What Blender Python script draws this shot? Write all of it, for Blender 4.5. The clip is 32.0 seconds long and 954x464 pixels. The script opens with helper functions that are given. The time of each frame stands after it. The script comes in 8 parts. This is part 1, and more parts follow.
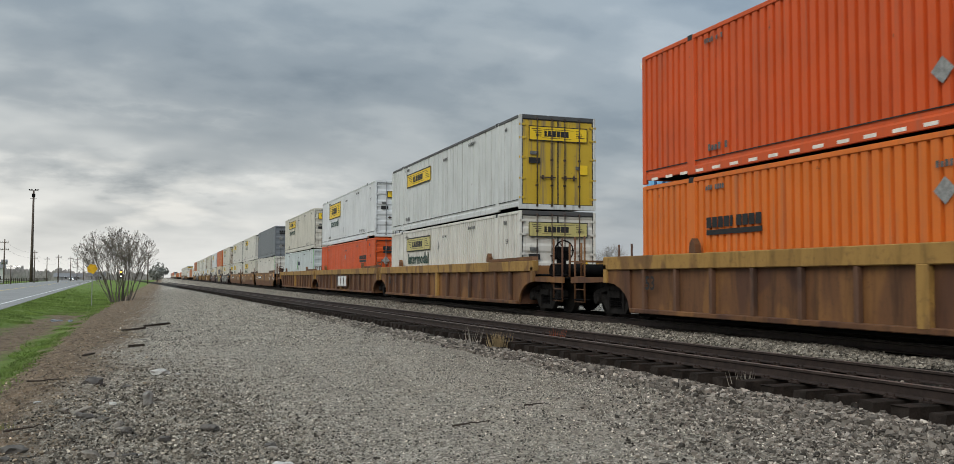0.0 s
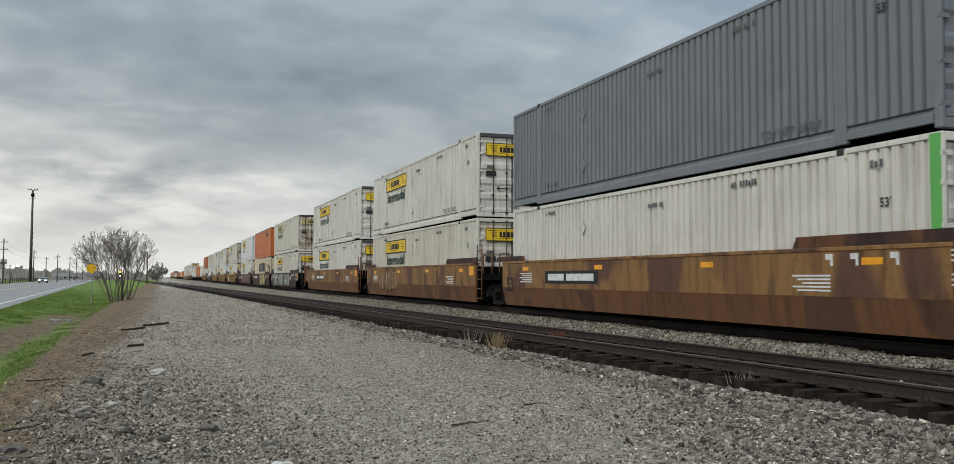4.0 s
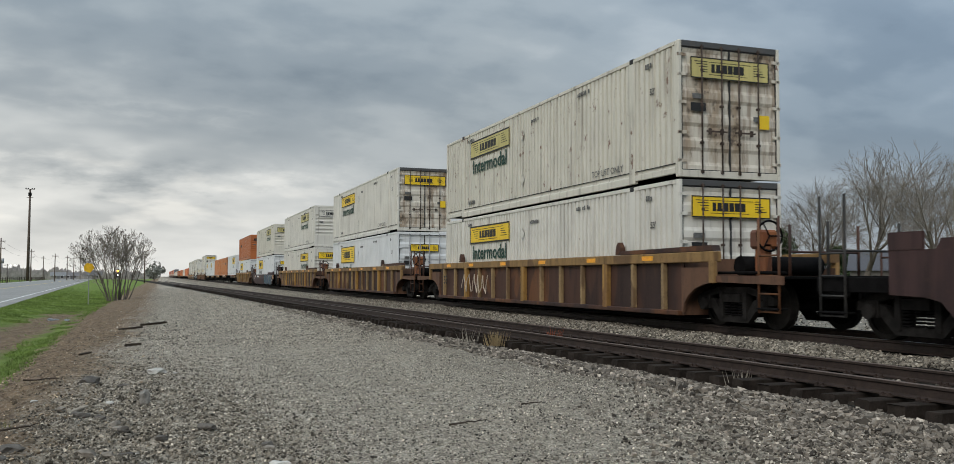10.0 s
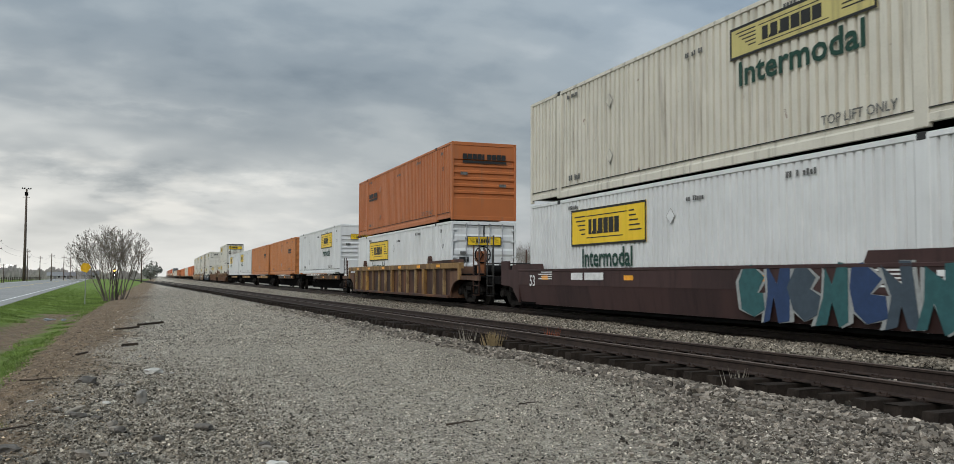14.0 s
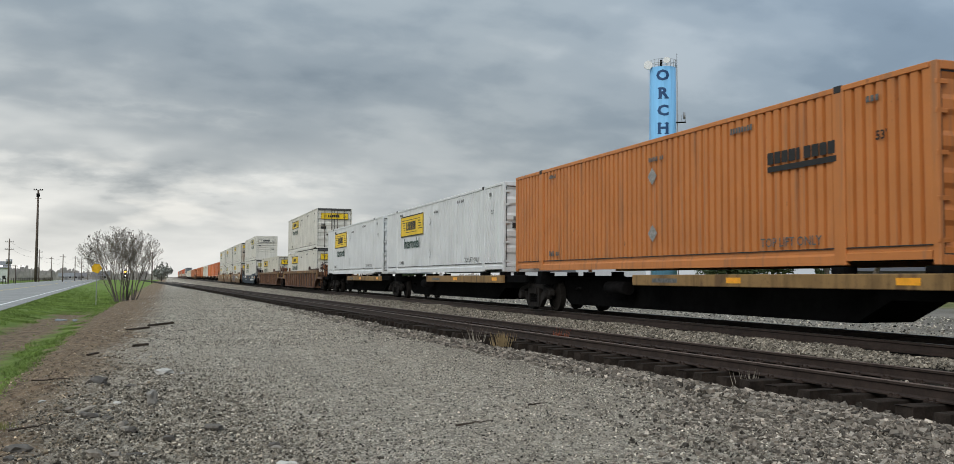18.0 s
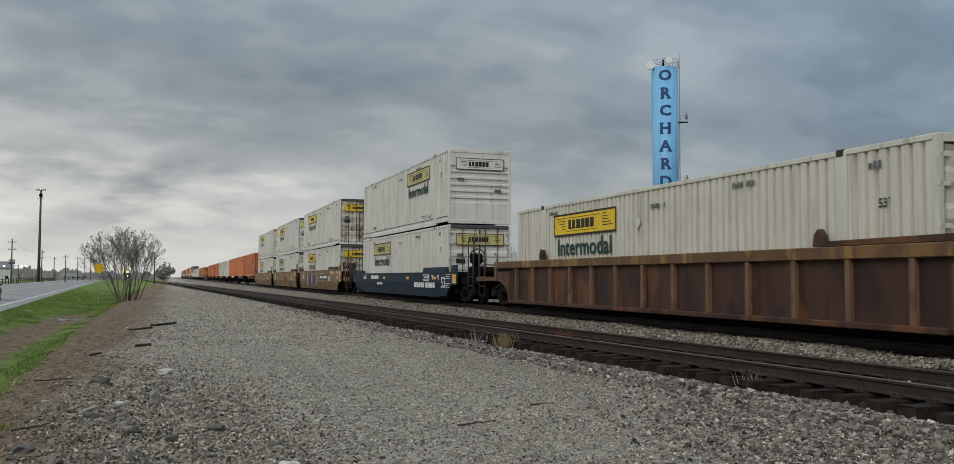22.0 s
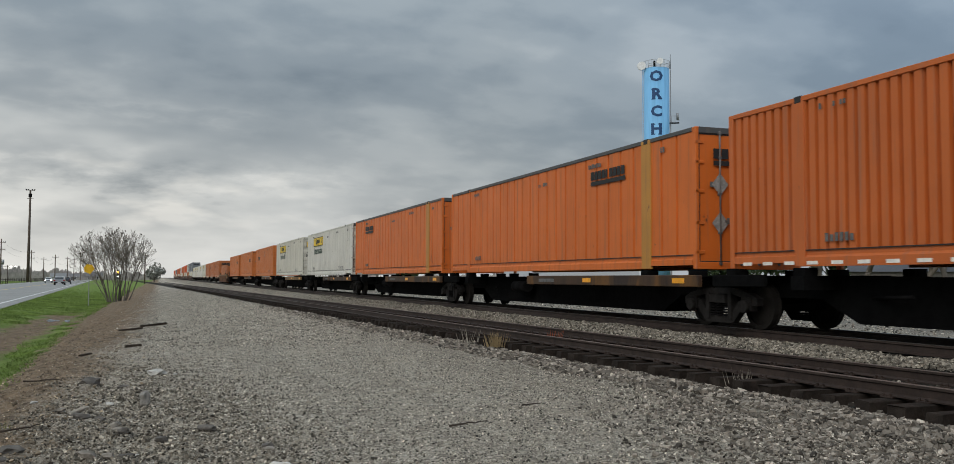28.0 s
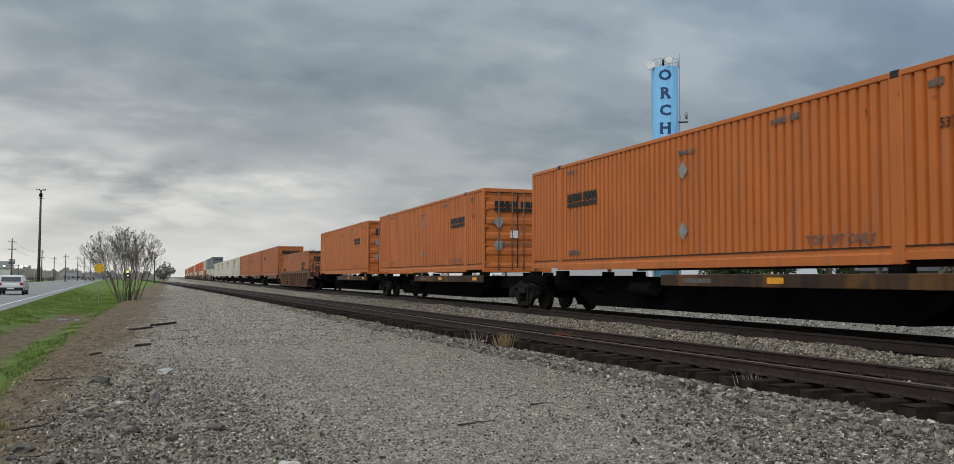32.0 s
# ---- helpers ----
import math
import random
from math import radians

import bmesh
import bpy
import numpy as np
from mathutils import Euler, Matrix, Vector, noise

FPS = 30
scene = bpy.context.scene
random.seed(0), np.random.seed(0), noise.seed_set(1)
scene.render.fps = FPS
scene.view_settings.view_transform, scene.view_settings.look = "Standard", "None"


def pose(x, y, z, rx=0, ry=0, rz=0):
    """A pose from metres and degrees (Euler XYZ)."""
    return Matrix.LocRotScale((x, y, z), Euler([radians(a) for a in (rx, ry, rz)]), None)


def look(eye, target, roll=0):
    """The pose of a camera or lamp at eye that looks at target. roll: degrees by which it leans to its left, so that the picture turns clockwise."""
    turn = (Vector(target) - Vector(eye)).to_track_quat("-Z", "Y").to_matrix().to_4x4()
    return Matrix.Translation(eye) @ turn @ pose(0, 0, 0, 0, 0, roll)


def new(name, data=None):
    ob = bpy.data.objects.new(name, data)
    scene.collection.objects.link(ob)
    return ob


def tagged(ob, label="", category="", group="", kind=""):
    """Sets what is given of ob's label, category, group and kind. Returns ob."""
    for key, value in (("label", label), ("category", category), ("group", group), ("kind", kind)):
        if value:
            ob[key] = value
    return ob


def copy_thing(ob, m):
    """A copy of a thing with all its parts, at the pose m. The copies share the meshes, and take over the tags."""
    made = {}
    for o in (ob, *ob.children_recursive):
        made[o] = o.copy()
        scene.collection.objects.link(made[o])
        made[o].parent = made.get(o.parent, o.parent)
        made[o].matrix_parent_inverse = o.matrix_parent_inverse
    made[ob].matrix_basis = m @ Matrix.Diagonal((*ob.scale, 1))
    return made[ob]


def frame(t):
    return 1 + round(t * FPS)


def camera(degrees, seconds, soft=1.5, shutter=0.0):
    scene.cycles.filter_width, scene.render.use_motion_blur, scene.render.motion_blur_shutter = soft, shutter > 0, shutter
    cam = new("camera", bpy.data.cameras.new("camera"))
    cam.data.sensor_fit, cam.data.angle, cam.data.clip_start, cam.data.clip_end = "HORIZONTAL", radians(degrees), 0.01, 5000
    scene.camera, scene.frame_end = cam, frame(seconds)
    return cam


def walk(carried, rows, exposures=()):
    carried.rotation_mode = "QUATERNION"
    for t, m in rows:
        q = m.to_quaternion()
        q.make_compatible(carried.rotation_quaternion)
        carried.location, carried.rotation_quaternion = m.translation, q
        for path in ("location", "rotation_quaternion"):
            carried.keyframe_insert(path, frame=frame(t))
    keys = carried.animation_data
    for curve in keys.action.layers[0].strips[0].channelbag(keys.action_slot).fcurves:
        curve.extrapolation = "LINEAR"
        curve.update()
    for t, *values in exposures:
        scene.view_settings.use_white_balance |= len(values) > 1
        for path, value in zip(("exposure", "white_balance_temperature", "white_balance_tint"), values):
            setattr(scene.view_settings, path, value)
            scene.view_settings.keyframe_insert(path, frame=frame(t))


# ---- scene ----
EYE = Vector((0.0, 0.0, 1.5))
ROLL = 0.227
# seconds, heading to the right of the track's direction, tilt upwards (degrees)
PATH = [
    (0, 19.421, 3.0), (0.5, 19.421, 3.0), (1, 19.425, 3.0), (1.5, 19.434, 3.0), (2, 19.425, 2.996), (2.5, 19.425, 3.0),
    (3, 19.434, 2.991), (3.5, 19.451, 2.987), (5.5, 19.485, 2.952), (6, 19.503, 2.943), (6.5, 19.54, 2.939), (7, 19.54, 2.939),
    (7.5, 19.566, 2.948), (8, 19.592, 2.948), (8.5, 19.601, 2.952), (9, 19.605, 2.935), (9.5, 19.601, 2.939), (10, 19.605, 2.935),
    (10.5, 19.614, 2.935), (11, 19.657, 2.948), (11.5, 19.687, 2.943), (12, 19.712, 2.935), (12.5, 19.729, 2.931), (13, 19.742, 2.931),
    (13.5, 19.776, 2.922), (14, 19.785, 2.927), (14.5, 19.772, 2.918), (16.5, 19.087, 2.974), (17, 19.13, 2.974), (17.5, 19.143, 2.974),
    (18, 19.185, 2.97), (18.5, 19.193, 2.974), (19, 19.197, 2.974), (19.5, 19.241, 2.974), (20, 19.25, 2.974), (20.5, 19.254, 2.974),
    (21, 19.052, 2.978), (21.5, 19.048, 2.965), (22, 19.044, 2.978), (22.5, 19.031, 2.965), (23, 19.044, 2.961), (23.5, 19.052, 2.969),
    (24, 19.035, 2.961), (24.5, 19.083, 2.978), (25, 19.125, 2.978), (25.5, 19.193, 2.986), (27.5, 19.511, 2.983), (28, 19.592, 3.004),
    (28.5, 19.64, 3.017), (29, 19.25, 2.974), (29.5, 19.048, 2.978), (30, 19.052, 2.978), (30.5, 19.048, 2.974), (31, 19.048, 2.974),
    (31.5, 19.044, 2.965), (32, 19.044, 2.965),
]


def heading(yaw, tilt):
    a, b = radians(yaw), radians(tilt)
    return EYE + Vector((math.sin(a) * math.cos(b), math.cos(a) * math.cos(b), math.sin(b)))


cam = camera(56.39, 32.0, soft=0.5, shutter=0.06)
walk(cam, [(t, look(EYE, heading(yaw, tilt), ROLL)) for t, yaw, tilt in PATH],
     ((0.0, 0.0), (14.0, 0.0), (16.5, 0.06), (18.3, 0.06), (19.2, -0.02), (20.0, -0.25), (25.5, -0.23), (27.5, -0.16), (29.2, -0.18), (30.2, -0.27), (32.0, -0.15)))

# ---- light ----
SUN_AZIMUTH = -133.0     # degrees to the left of the track's direction
SUN_HEIGHT = 34.0


def sky_world():
    w = bpy.data.worlds.new("overcast_sky")
    scene.world = w
    w.use_nodes = True
    n, l = w.node_tree.nodes, w.node_tree.links
    n.clear()

    def node(kind, **sets):
        q = n.new(kind)
        for k, v in sets.items():
            q.inputs[k].default_value = v
        return q

    def calc(op, a, b=None, clamp=False):
        q = n.new("ShaderNodeMath")
        q.operation, q.use_clamp = op, clamp
        for i, v in enumerate((a, b)):
            if v is None:
                continue
            if isinstance(v, (int, float)):
                q.inputs[i].default_value = v
            else:
                l.new(v, q.inputs[i])
        return q.outputs[0]

    def mix(fac, a, b, kind="MIX"):
        q = n.new("ShaderNodeMix")
        q.data_type, q.blend_type = "RGBA", kind
        for s, v in ((q.inputs[0], fac), (q.inputs[6], a), (q.inputs[7], b)):
            if isinstance(v, (int, float)):
                s.default_value = v
            elif isinstance(v, tuple):
                s.default_value = (*v, 1)
            else:
                l.new(v, s)
        return q.outputs[2]

    def ramp(fac, stops):
        q = n.new("ShaderNodeValToRGB")
        q.color_ramp.interpolation = "EASE"
        while len(q.color_ramp.elements) < len(stops):
            q.color_ramp.elements.new(0.5)
        for e, (p, c) in zip(q.color_ramp.elements, stops):
            e.position, e.color = p, (*c, 1)
        l.new(fac, q.inputs[0])
        return q.outputs[0]

    way = n.new("ShaderNodeTexCoord").outputs["Generated"]
    xyz = n.new("ShaderNodeSeparateXYZ")
    l.new(way, xyz.inputs[0])
    x, y, z = xyz.outputs
    up = calc("MAXIMUM", z, 0.0)
    flat = calc("ADD", up, 0.30)
    # the clouds lie on a level sheet: project the way onto it
    sheet = n.new("ShaderNodeCombineXYZ")
    l.new(calc("DIVIDE", x, flat), sheet.inputs[0])
    l.new(calc("DIVIDE", y, flat), sheet.inputs[1])

    def clouds(scale, detail, rough, move, distort=0.0):
        m = n.new("ShaderNodeMapping")
        m.inputs["Location"].default_value = move
        m.inputs["Scale"].default_value = (0.8, 1.0, 1.0)
        l.new(sheet.outputs[0], m.inputs[0])
        q = node("ShaderNodeTexNoise", Scale=scale, Detail=detail, Roughness=rough, Distortion=distort)
        l.new(m.outputs[0], q.inputs["Vector"])
        return q.outputs[0]

    big = clouds(1.1, 2.0, 0.45, (2.1, 7.4, 0.0), 0.1)
    mid = clouds(2.7, 3.0, 0.5, (3.7, 1.2, 0.0), 0.15)
    fine = clouds(9.0, 5.0, 0.55, (7.7, 0.3, 0.0), 0.1)
    dens = calc("ADD", calc("ADD", calc("MULTIPLY", big, 0.34), calc("MULTIPLY", mid, 0.50)), calc("MULTIPLY", fine, 0.13))
    # a long dark bank stands low over the far end of the line
    ex = calc("POWER", calc("ABSOLUTE", calc("DIVIDE", calc("ADD", x, calc("MULTIPLY", calc("SUBTRACT", mid, 0.5), 0.5)), 0.24)), 2.0)
    ez = calc("POWER", calc("ABSOLUTE", calc("DIVIDE", calc("ADD", calc("SUBTRACT", up, 0.132), calc("MULTIPLY", calc("SUBTRACT", fine, 0.5), 0.10)), 0.042)), 2.0)
    ahead = calc("MULTIPLY", calc("SUBTRACT", 1.0, calc("ADD", ex, ez)), calc("GREATER_THAN", y, 0.0), True)
    dens = calc("ADD", dens, calc("MULTIPLY", ahead, 0.085))
    body = ramp(dens, ((0.36, (0.318, 0.35, 0.364)), (0.45, (0.240, 0.276, 0.298)), (0.52, (0.186, 0.222, 0.249)), (0.62, (0.140, 0.172, 0.199))))
    east = calc("ADD", calc("MULTIPLY", calc("SUBTRACT", x, 0.35), 1.6), 0.0, True)
    body = mix(calc("MULTIPLY", east, 0.8), body, mix(1.0, body, (0.67, 0.84, 1.08), "MULTIPLY"))
    # clear blue light behind the cloud
    blue = n.new("ShaderNodeTexSky")
    blue.sky_type, blue.sun_disc = "NISHITA", False
    blue.sun_elevation, blue.sun_rotation = radians(SUN_HEIGHT), radians(SUN_AZIMUTH)
    base = mix(0.08, body, mix(1.0, blue.outputs[0], (0.09, 0.09, 0.09), "MULTIPLY"))
    # the cloud deck thins towards the horizon under the sun's side
    a = radians(-36.0)
    side = calc("ADD", calc("MULTIPLY", x, math.sin(a)), calc("MULTIPLY", y, math.cos(a)))
    side = calc("POWER", calc("MAXIMUM", side, 0.0), 2.2)
    low = calc("POWER", calc("SUBTRACT", 1.0, calc("MINIMUM", calc("MULTIPLY", up, 3.3), 1.0)), 1.6)
    thin = calc("MULTIPLY", calc("MULTIPLY", side, low), calc("SUBTRACT", 3.95, calc("MULTIPLY", dens, 6.2)), True)
    lit = mix(thin, base, (0.98, 0.96, 0.90))
    # ragged breaks in the low cloud on that side
    gap = calc("MULTIPLY", calc("SUBTRACT", 0.475, clouds(4.2, 4.0, 0.5, (1.3, 5.2, 0.0), 0.1)), 8.0, True)
    belt = calc("SUBTRACT", 1.0, calc("MINIMUM", calc("MULTIPLY", calc("ABSOLUTE", calc("SUBTRACT", up, 0.075)), 14.0), 1.0))
    lit = mix(calc("MULTIPLY", calc("MULTIPLY", gap, belt), calc("MULTIPLY", side, 0.85), True), lit, (1.0, 0.96, 0.87))
    haze = calc("POWER", calc("SUBTRACT", 1.0, calc("MINIMUM", calc("MULTIPLY", up, 5.5), 1.0)), 1.8)
    lit = mix(calc("MULTIPLY", haze, 0.85), lit, mix(side, (0.46, 0.50, 0.54), (1.04, 1.01, 0.93)))
    # overcast decks are brightest overhead
    high = calc("ADD", 1.0, calc("MULTIPLY", calc("POWER", up, 1.6), 4.2))
    bright = n.new("ShaderNodeVectorMath")
    bright.operation = "SCALE"
    l.new(lit, bright.inputs[0])
    l.new(high, bright.inputs["Scale"])
    bg = n.new("ShaderNodeBackground")
    l.new(bright.outputs[0], bg.inputs[0])
    bg.inputs[1].default_value = 1.0
    l.new(bg.outputs[0], n.new("ShaderNodeOutputWorld").inputs[0])


sky_world()
sun = new("sun", bpy.data.lights.new("sun", "SUN"))
sun.data.energy, sun.data.angle, sun.data.color = 1.5, radians(36), (1.0, 0.965, 0.915)
h, a = radians(SUN_HEIGHT), radians(SUN_AZIMUTH)
sun.matrix_world = look((0, 0, 60), Vector((0, 0, 60)) - Vector((math.sin(a) * math.cos(h), math.cos(a) * math.cos(h), math.sin(h))))


# ---- materials ----
class Nodes:
    """A small builder for node materials."""

    def __init__(self, name, rough=0.6, metal=0.0, gloss=0.35):
        self.m = bpy.data.materials.new(name)
        self.m.use_nodes = True
        self.n, self.l = self.m.node_tree.nodes, self.m.node_tree.links
        self.b = self.n["Principled BSDF"]
        self.b.inputs["Roughness"].default_value, self.b.inputs["Metallic"].default_value = rough, metal
        self.b.inputs["Specular IOR Level"].default_value = gloss

    def coord(self, kind="Object", scale=(1, 1, 1), wander=0.0):
        c = self.n.new("ShaderNodeTexCoord").outputs[kind]
        m = self.n.new("ShaderNodeMapping")
        m.inputs["Scale"].default_value = scale
        self.l.new(c, m.inputs[0])
        if wander:
            info = self.n.new("ShaderNodeObjectInfo")
            k = self.math("MULTIPLY", info.outputs["Random"], wander)
            self.l.new(k, m.inputs["Location"])
        return m.outputs[0]

    def place(self, scale=(1, 1, 1)):
        g = self.n.new("ShaderNodeNewGeometry").outputs["Position"]
        m = self.n.new("ShaderNodeMapping")
        m.inputs["Scale"].default_value = scale
        self.l.new(g, m.inputs[0])
        return m.outputs[0]

    def noise(self, at, scale, detail=3.0, rough=0.55, distort=0.0):
        q = self.n.new("ShaderNodeTexNoise")
        q.inputs["Scale"].default_value, q.inputs["Detail"].default_value = scale, detail
        q.inputs["Roughness"].default_value, q.inputs["Distortion"].default_value = rough, distort
        self.l.new(at, q.inputs["Vector"])
        return q.outputs[0]

    def cells(self, at, scale, what="Color", feature="F1"):
        q = self.n.new("ShaderNodeTexVoronoi")
        q.feature = feature
        q.inputs["Scale"].default_value = scale
        self.l.new(at, q.inputs["Vector"])
        return q.outputs[what]

    def math(self, op, a, b=0.0, clamp=False):
        q = self.n.new("ShaderNodeMath")
        q.operation, q.use_clamp = op, clamp
        for s, v in zip(q.inputs, (a, b)):
            if isinstance(v, (int, float)):
                s.default_value = v
            else:
                self.l.new(v, s)
        return q.outputs[0]

    def step(self, v, lo, hi, a=0.0, b=1.0):
        q = self.n.new("ShaderNodeMapRange")
        q.interpolation_type = "SMOOTHSTEP"
        for k, s in (("From Min", lo), ("From Max", hi), ("To Min", a), ("To Max", b)):
            q.inputs[k].default_value = s
        self.l.new(v, q.inputs["Value"])
        return q.outputs[0]

    def mix(self, fac, a, b, kind="MIX"):
        q = self.n.new("ShaderNodeMix")
        q.data_type, q.blend_type = "RGBA", kind
        for s, v in ((q.inputs[0], fac), (q.inputs[6], a), (q.inputs[7], b)):
            if isinstance(v, (int, float)):
                s.default_value = v
            elif isinstance(v, tuple):
                s.default_value = (*v[:3], 1)
            else:
                self.l.new(v, s)
        return q.outputs[2]

    def bump(self, v, depth, strength=1.0):
        q = self.n.new("ShaderNodeBump")
        q.inputs["Distance"].default_value, q.inputs["Strength"].default_value = depth, strength
        self.l.new(v, q.inputs["Height"])
        self.l.new(q.outputs[0], self.b.inputs["Normal"])

    def colour(self, c):
        if isinstance(c, tuple):
            self.b.inputs["Base Color"].default_value = (*c[:3], 1)
        else:
            self.l.new(c, self.b.inputs["Base Color"])
        return self.m

    def rough(self, v):
        self.l.new(v, self.b.inputs["Roughness"])


def shade(c, k):
    return tuple(v * k for v in c)


PAINTS = {}


def paint(name, c, dirt=0.25, rust=0.0, rough=0.5, dirt_colour=(0.16, 0.13, 0.10)):
    """Weathered paint: grime that runs downwards, blotches, chips of rust."""
    if name in PAINTS:
        return PAINTS[name]
    k = Nodes(name, rough)
    blotch = k.noise(k.coord("Object", (1, 1, 1), 40), 0.9, 4)
    runs = k.noise(k.coord("Object", (6, 6, 0.3), 40), 1.0, 5, 0.65)
    grain = k.noise(k.coord("Object", (1, 1, 1)), 45, 3)
    tone = k.mix(k.step(blotch, 0.3, 0.7), shade(c, 0.93), shade(c, 1.05))
    grime = k.math("MULTIPLY", k.step(runs, 0.50, 0.72), dirt, True)
    tone = k.mix(grime, tone, dirt_colour)
    tone = k.mix(k.math("MULTIPLY", k.step(grain, 0.5, 0.75), 0.12 * min(1.0, dirt * 3)), tone, dirt_colour)
    if rust:
        spots = k.noise(k.coord("Object", (1, 1, 0.6), 70), 3.2, 6, 0.65)
        tone = k.mix(k.step(spots, 0.70 - 0.16 * rust, 0.76 - 0.12 * rust), tone, (0.13, 0.055, 0.028))
    k.rough(k.step(runs, 0.3, 0.8, rough - 0.06, rough + 0.2))
    k.bump(grain, 0.002, 0.35)
    PAINTS[name] = k.colour(tone)
    return PAINTS[name]


def stained(name, c):
    """Pale paint under brown water stains that run down, with sooty smears."""
    k = Nodes(name, 0.6)
    wide = k.noise(k.coord("Object", (1.6, 1.6, 0.5), 40), 1.3, 5, 0.6)
    runs = k.noise(k.coord("Object", (7, 7, 0.35), 40), 1.0, 5, 0.65)
    spots = k.noise(k.coord("Object", (1, 1, 0.7), 70), 4.5, 6, 0.65)
    tone = k.mix(k.math("MULTIPLY", k.step(wide, 0.40, 0.66), 0.75), c, (0.27, 0.18, 0.10))
    tone = k.mix(k.math("MULTIPLY", k.step(runs, 0.48, 0.68), 0.7), tone, (0.16, 0.095, 0.055))
    soot = k.math("MULTIPLY", k.step(spots, 0.50, 0.64), k.step(wide, 0.46, 0.62))
    tone = k.mix(k.math("MULTIPLY", soot, 0.85), tone, (0.045, 0.032, 0.025))
    k.bump(spots, 0.002, 0.4)
    return k.colour(tone)


def plain(name, c, rough=0.6, metal=0.0, vary=0.12, scale=8.0, bump=0.003, gloss=0.3):
    """A worn material of one colour, with variation at two scales."""
    if name in PAINTS:
        return PAINTS[name]
    k = Nodes(name, rough, metal, gloss)
    a = k.noise(k.coord("Object", (1, 1, 1), 30), scale, 4)
    b = k.noise(k.coord("Object"), scale * 7, 3)
    t = k.mix(k.step(a, 0.3, 0.7), shade(c, 1 - vary), shade(c, 1 + vary))
    t = k.mix(k.math("MULTIPLY", k.step(b, 0.45, 0.75), 0.35), t, shade(c, 1 - 2 * vary))
    k.bump(b, bump, 0.5)
    PAINTS[name] = k.colour(t)
    return PAINTS[name]


def glow(name, c, strength):
    k = Nodes(name, 0.3)
    k.b.inputs["Emission Color"].default_value = (*c, 1)
    k.b.inputs["Emission Strength"].default_value = strength
    return k.colour(c)


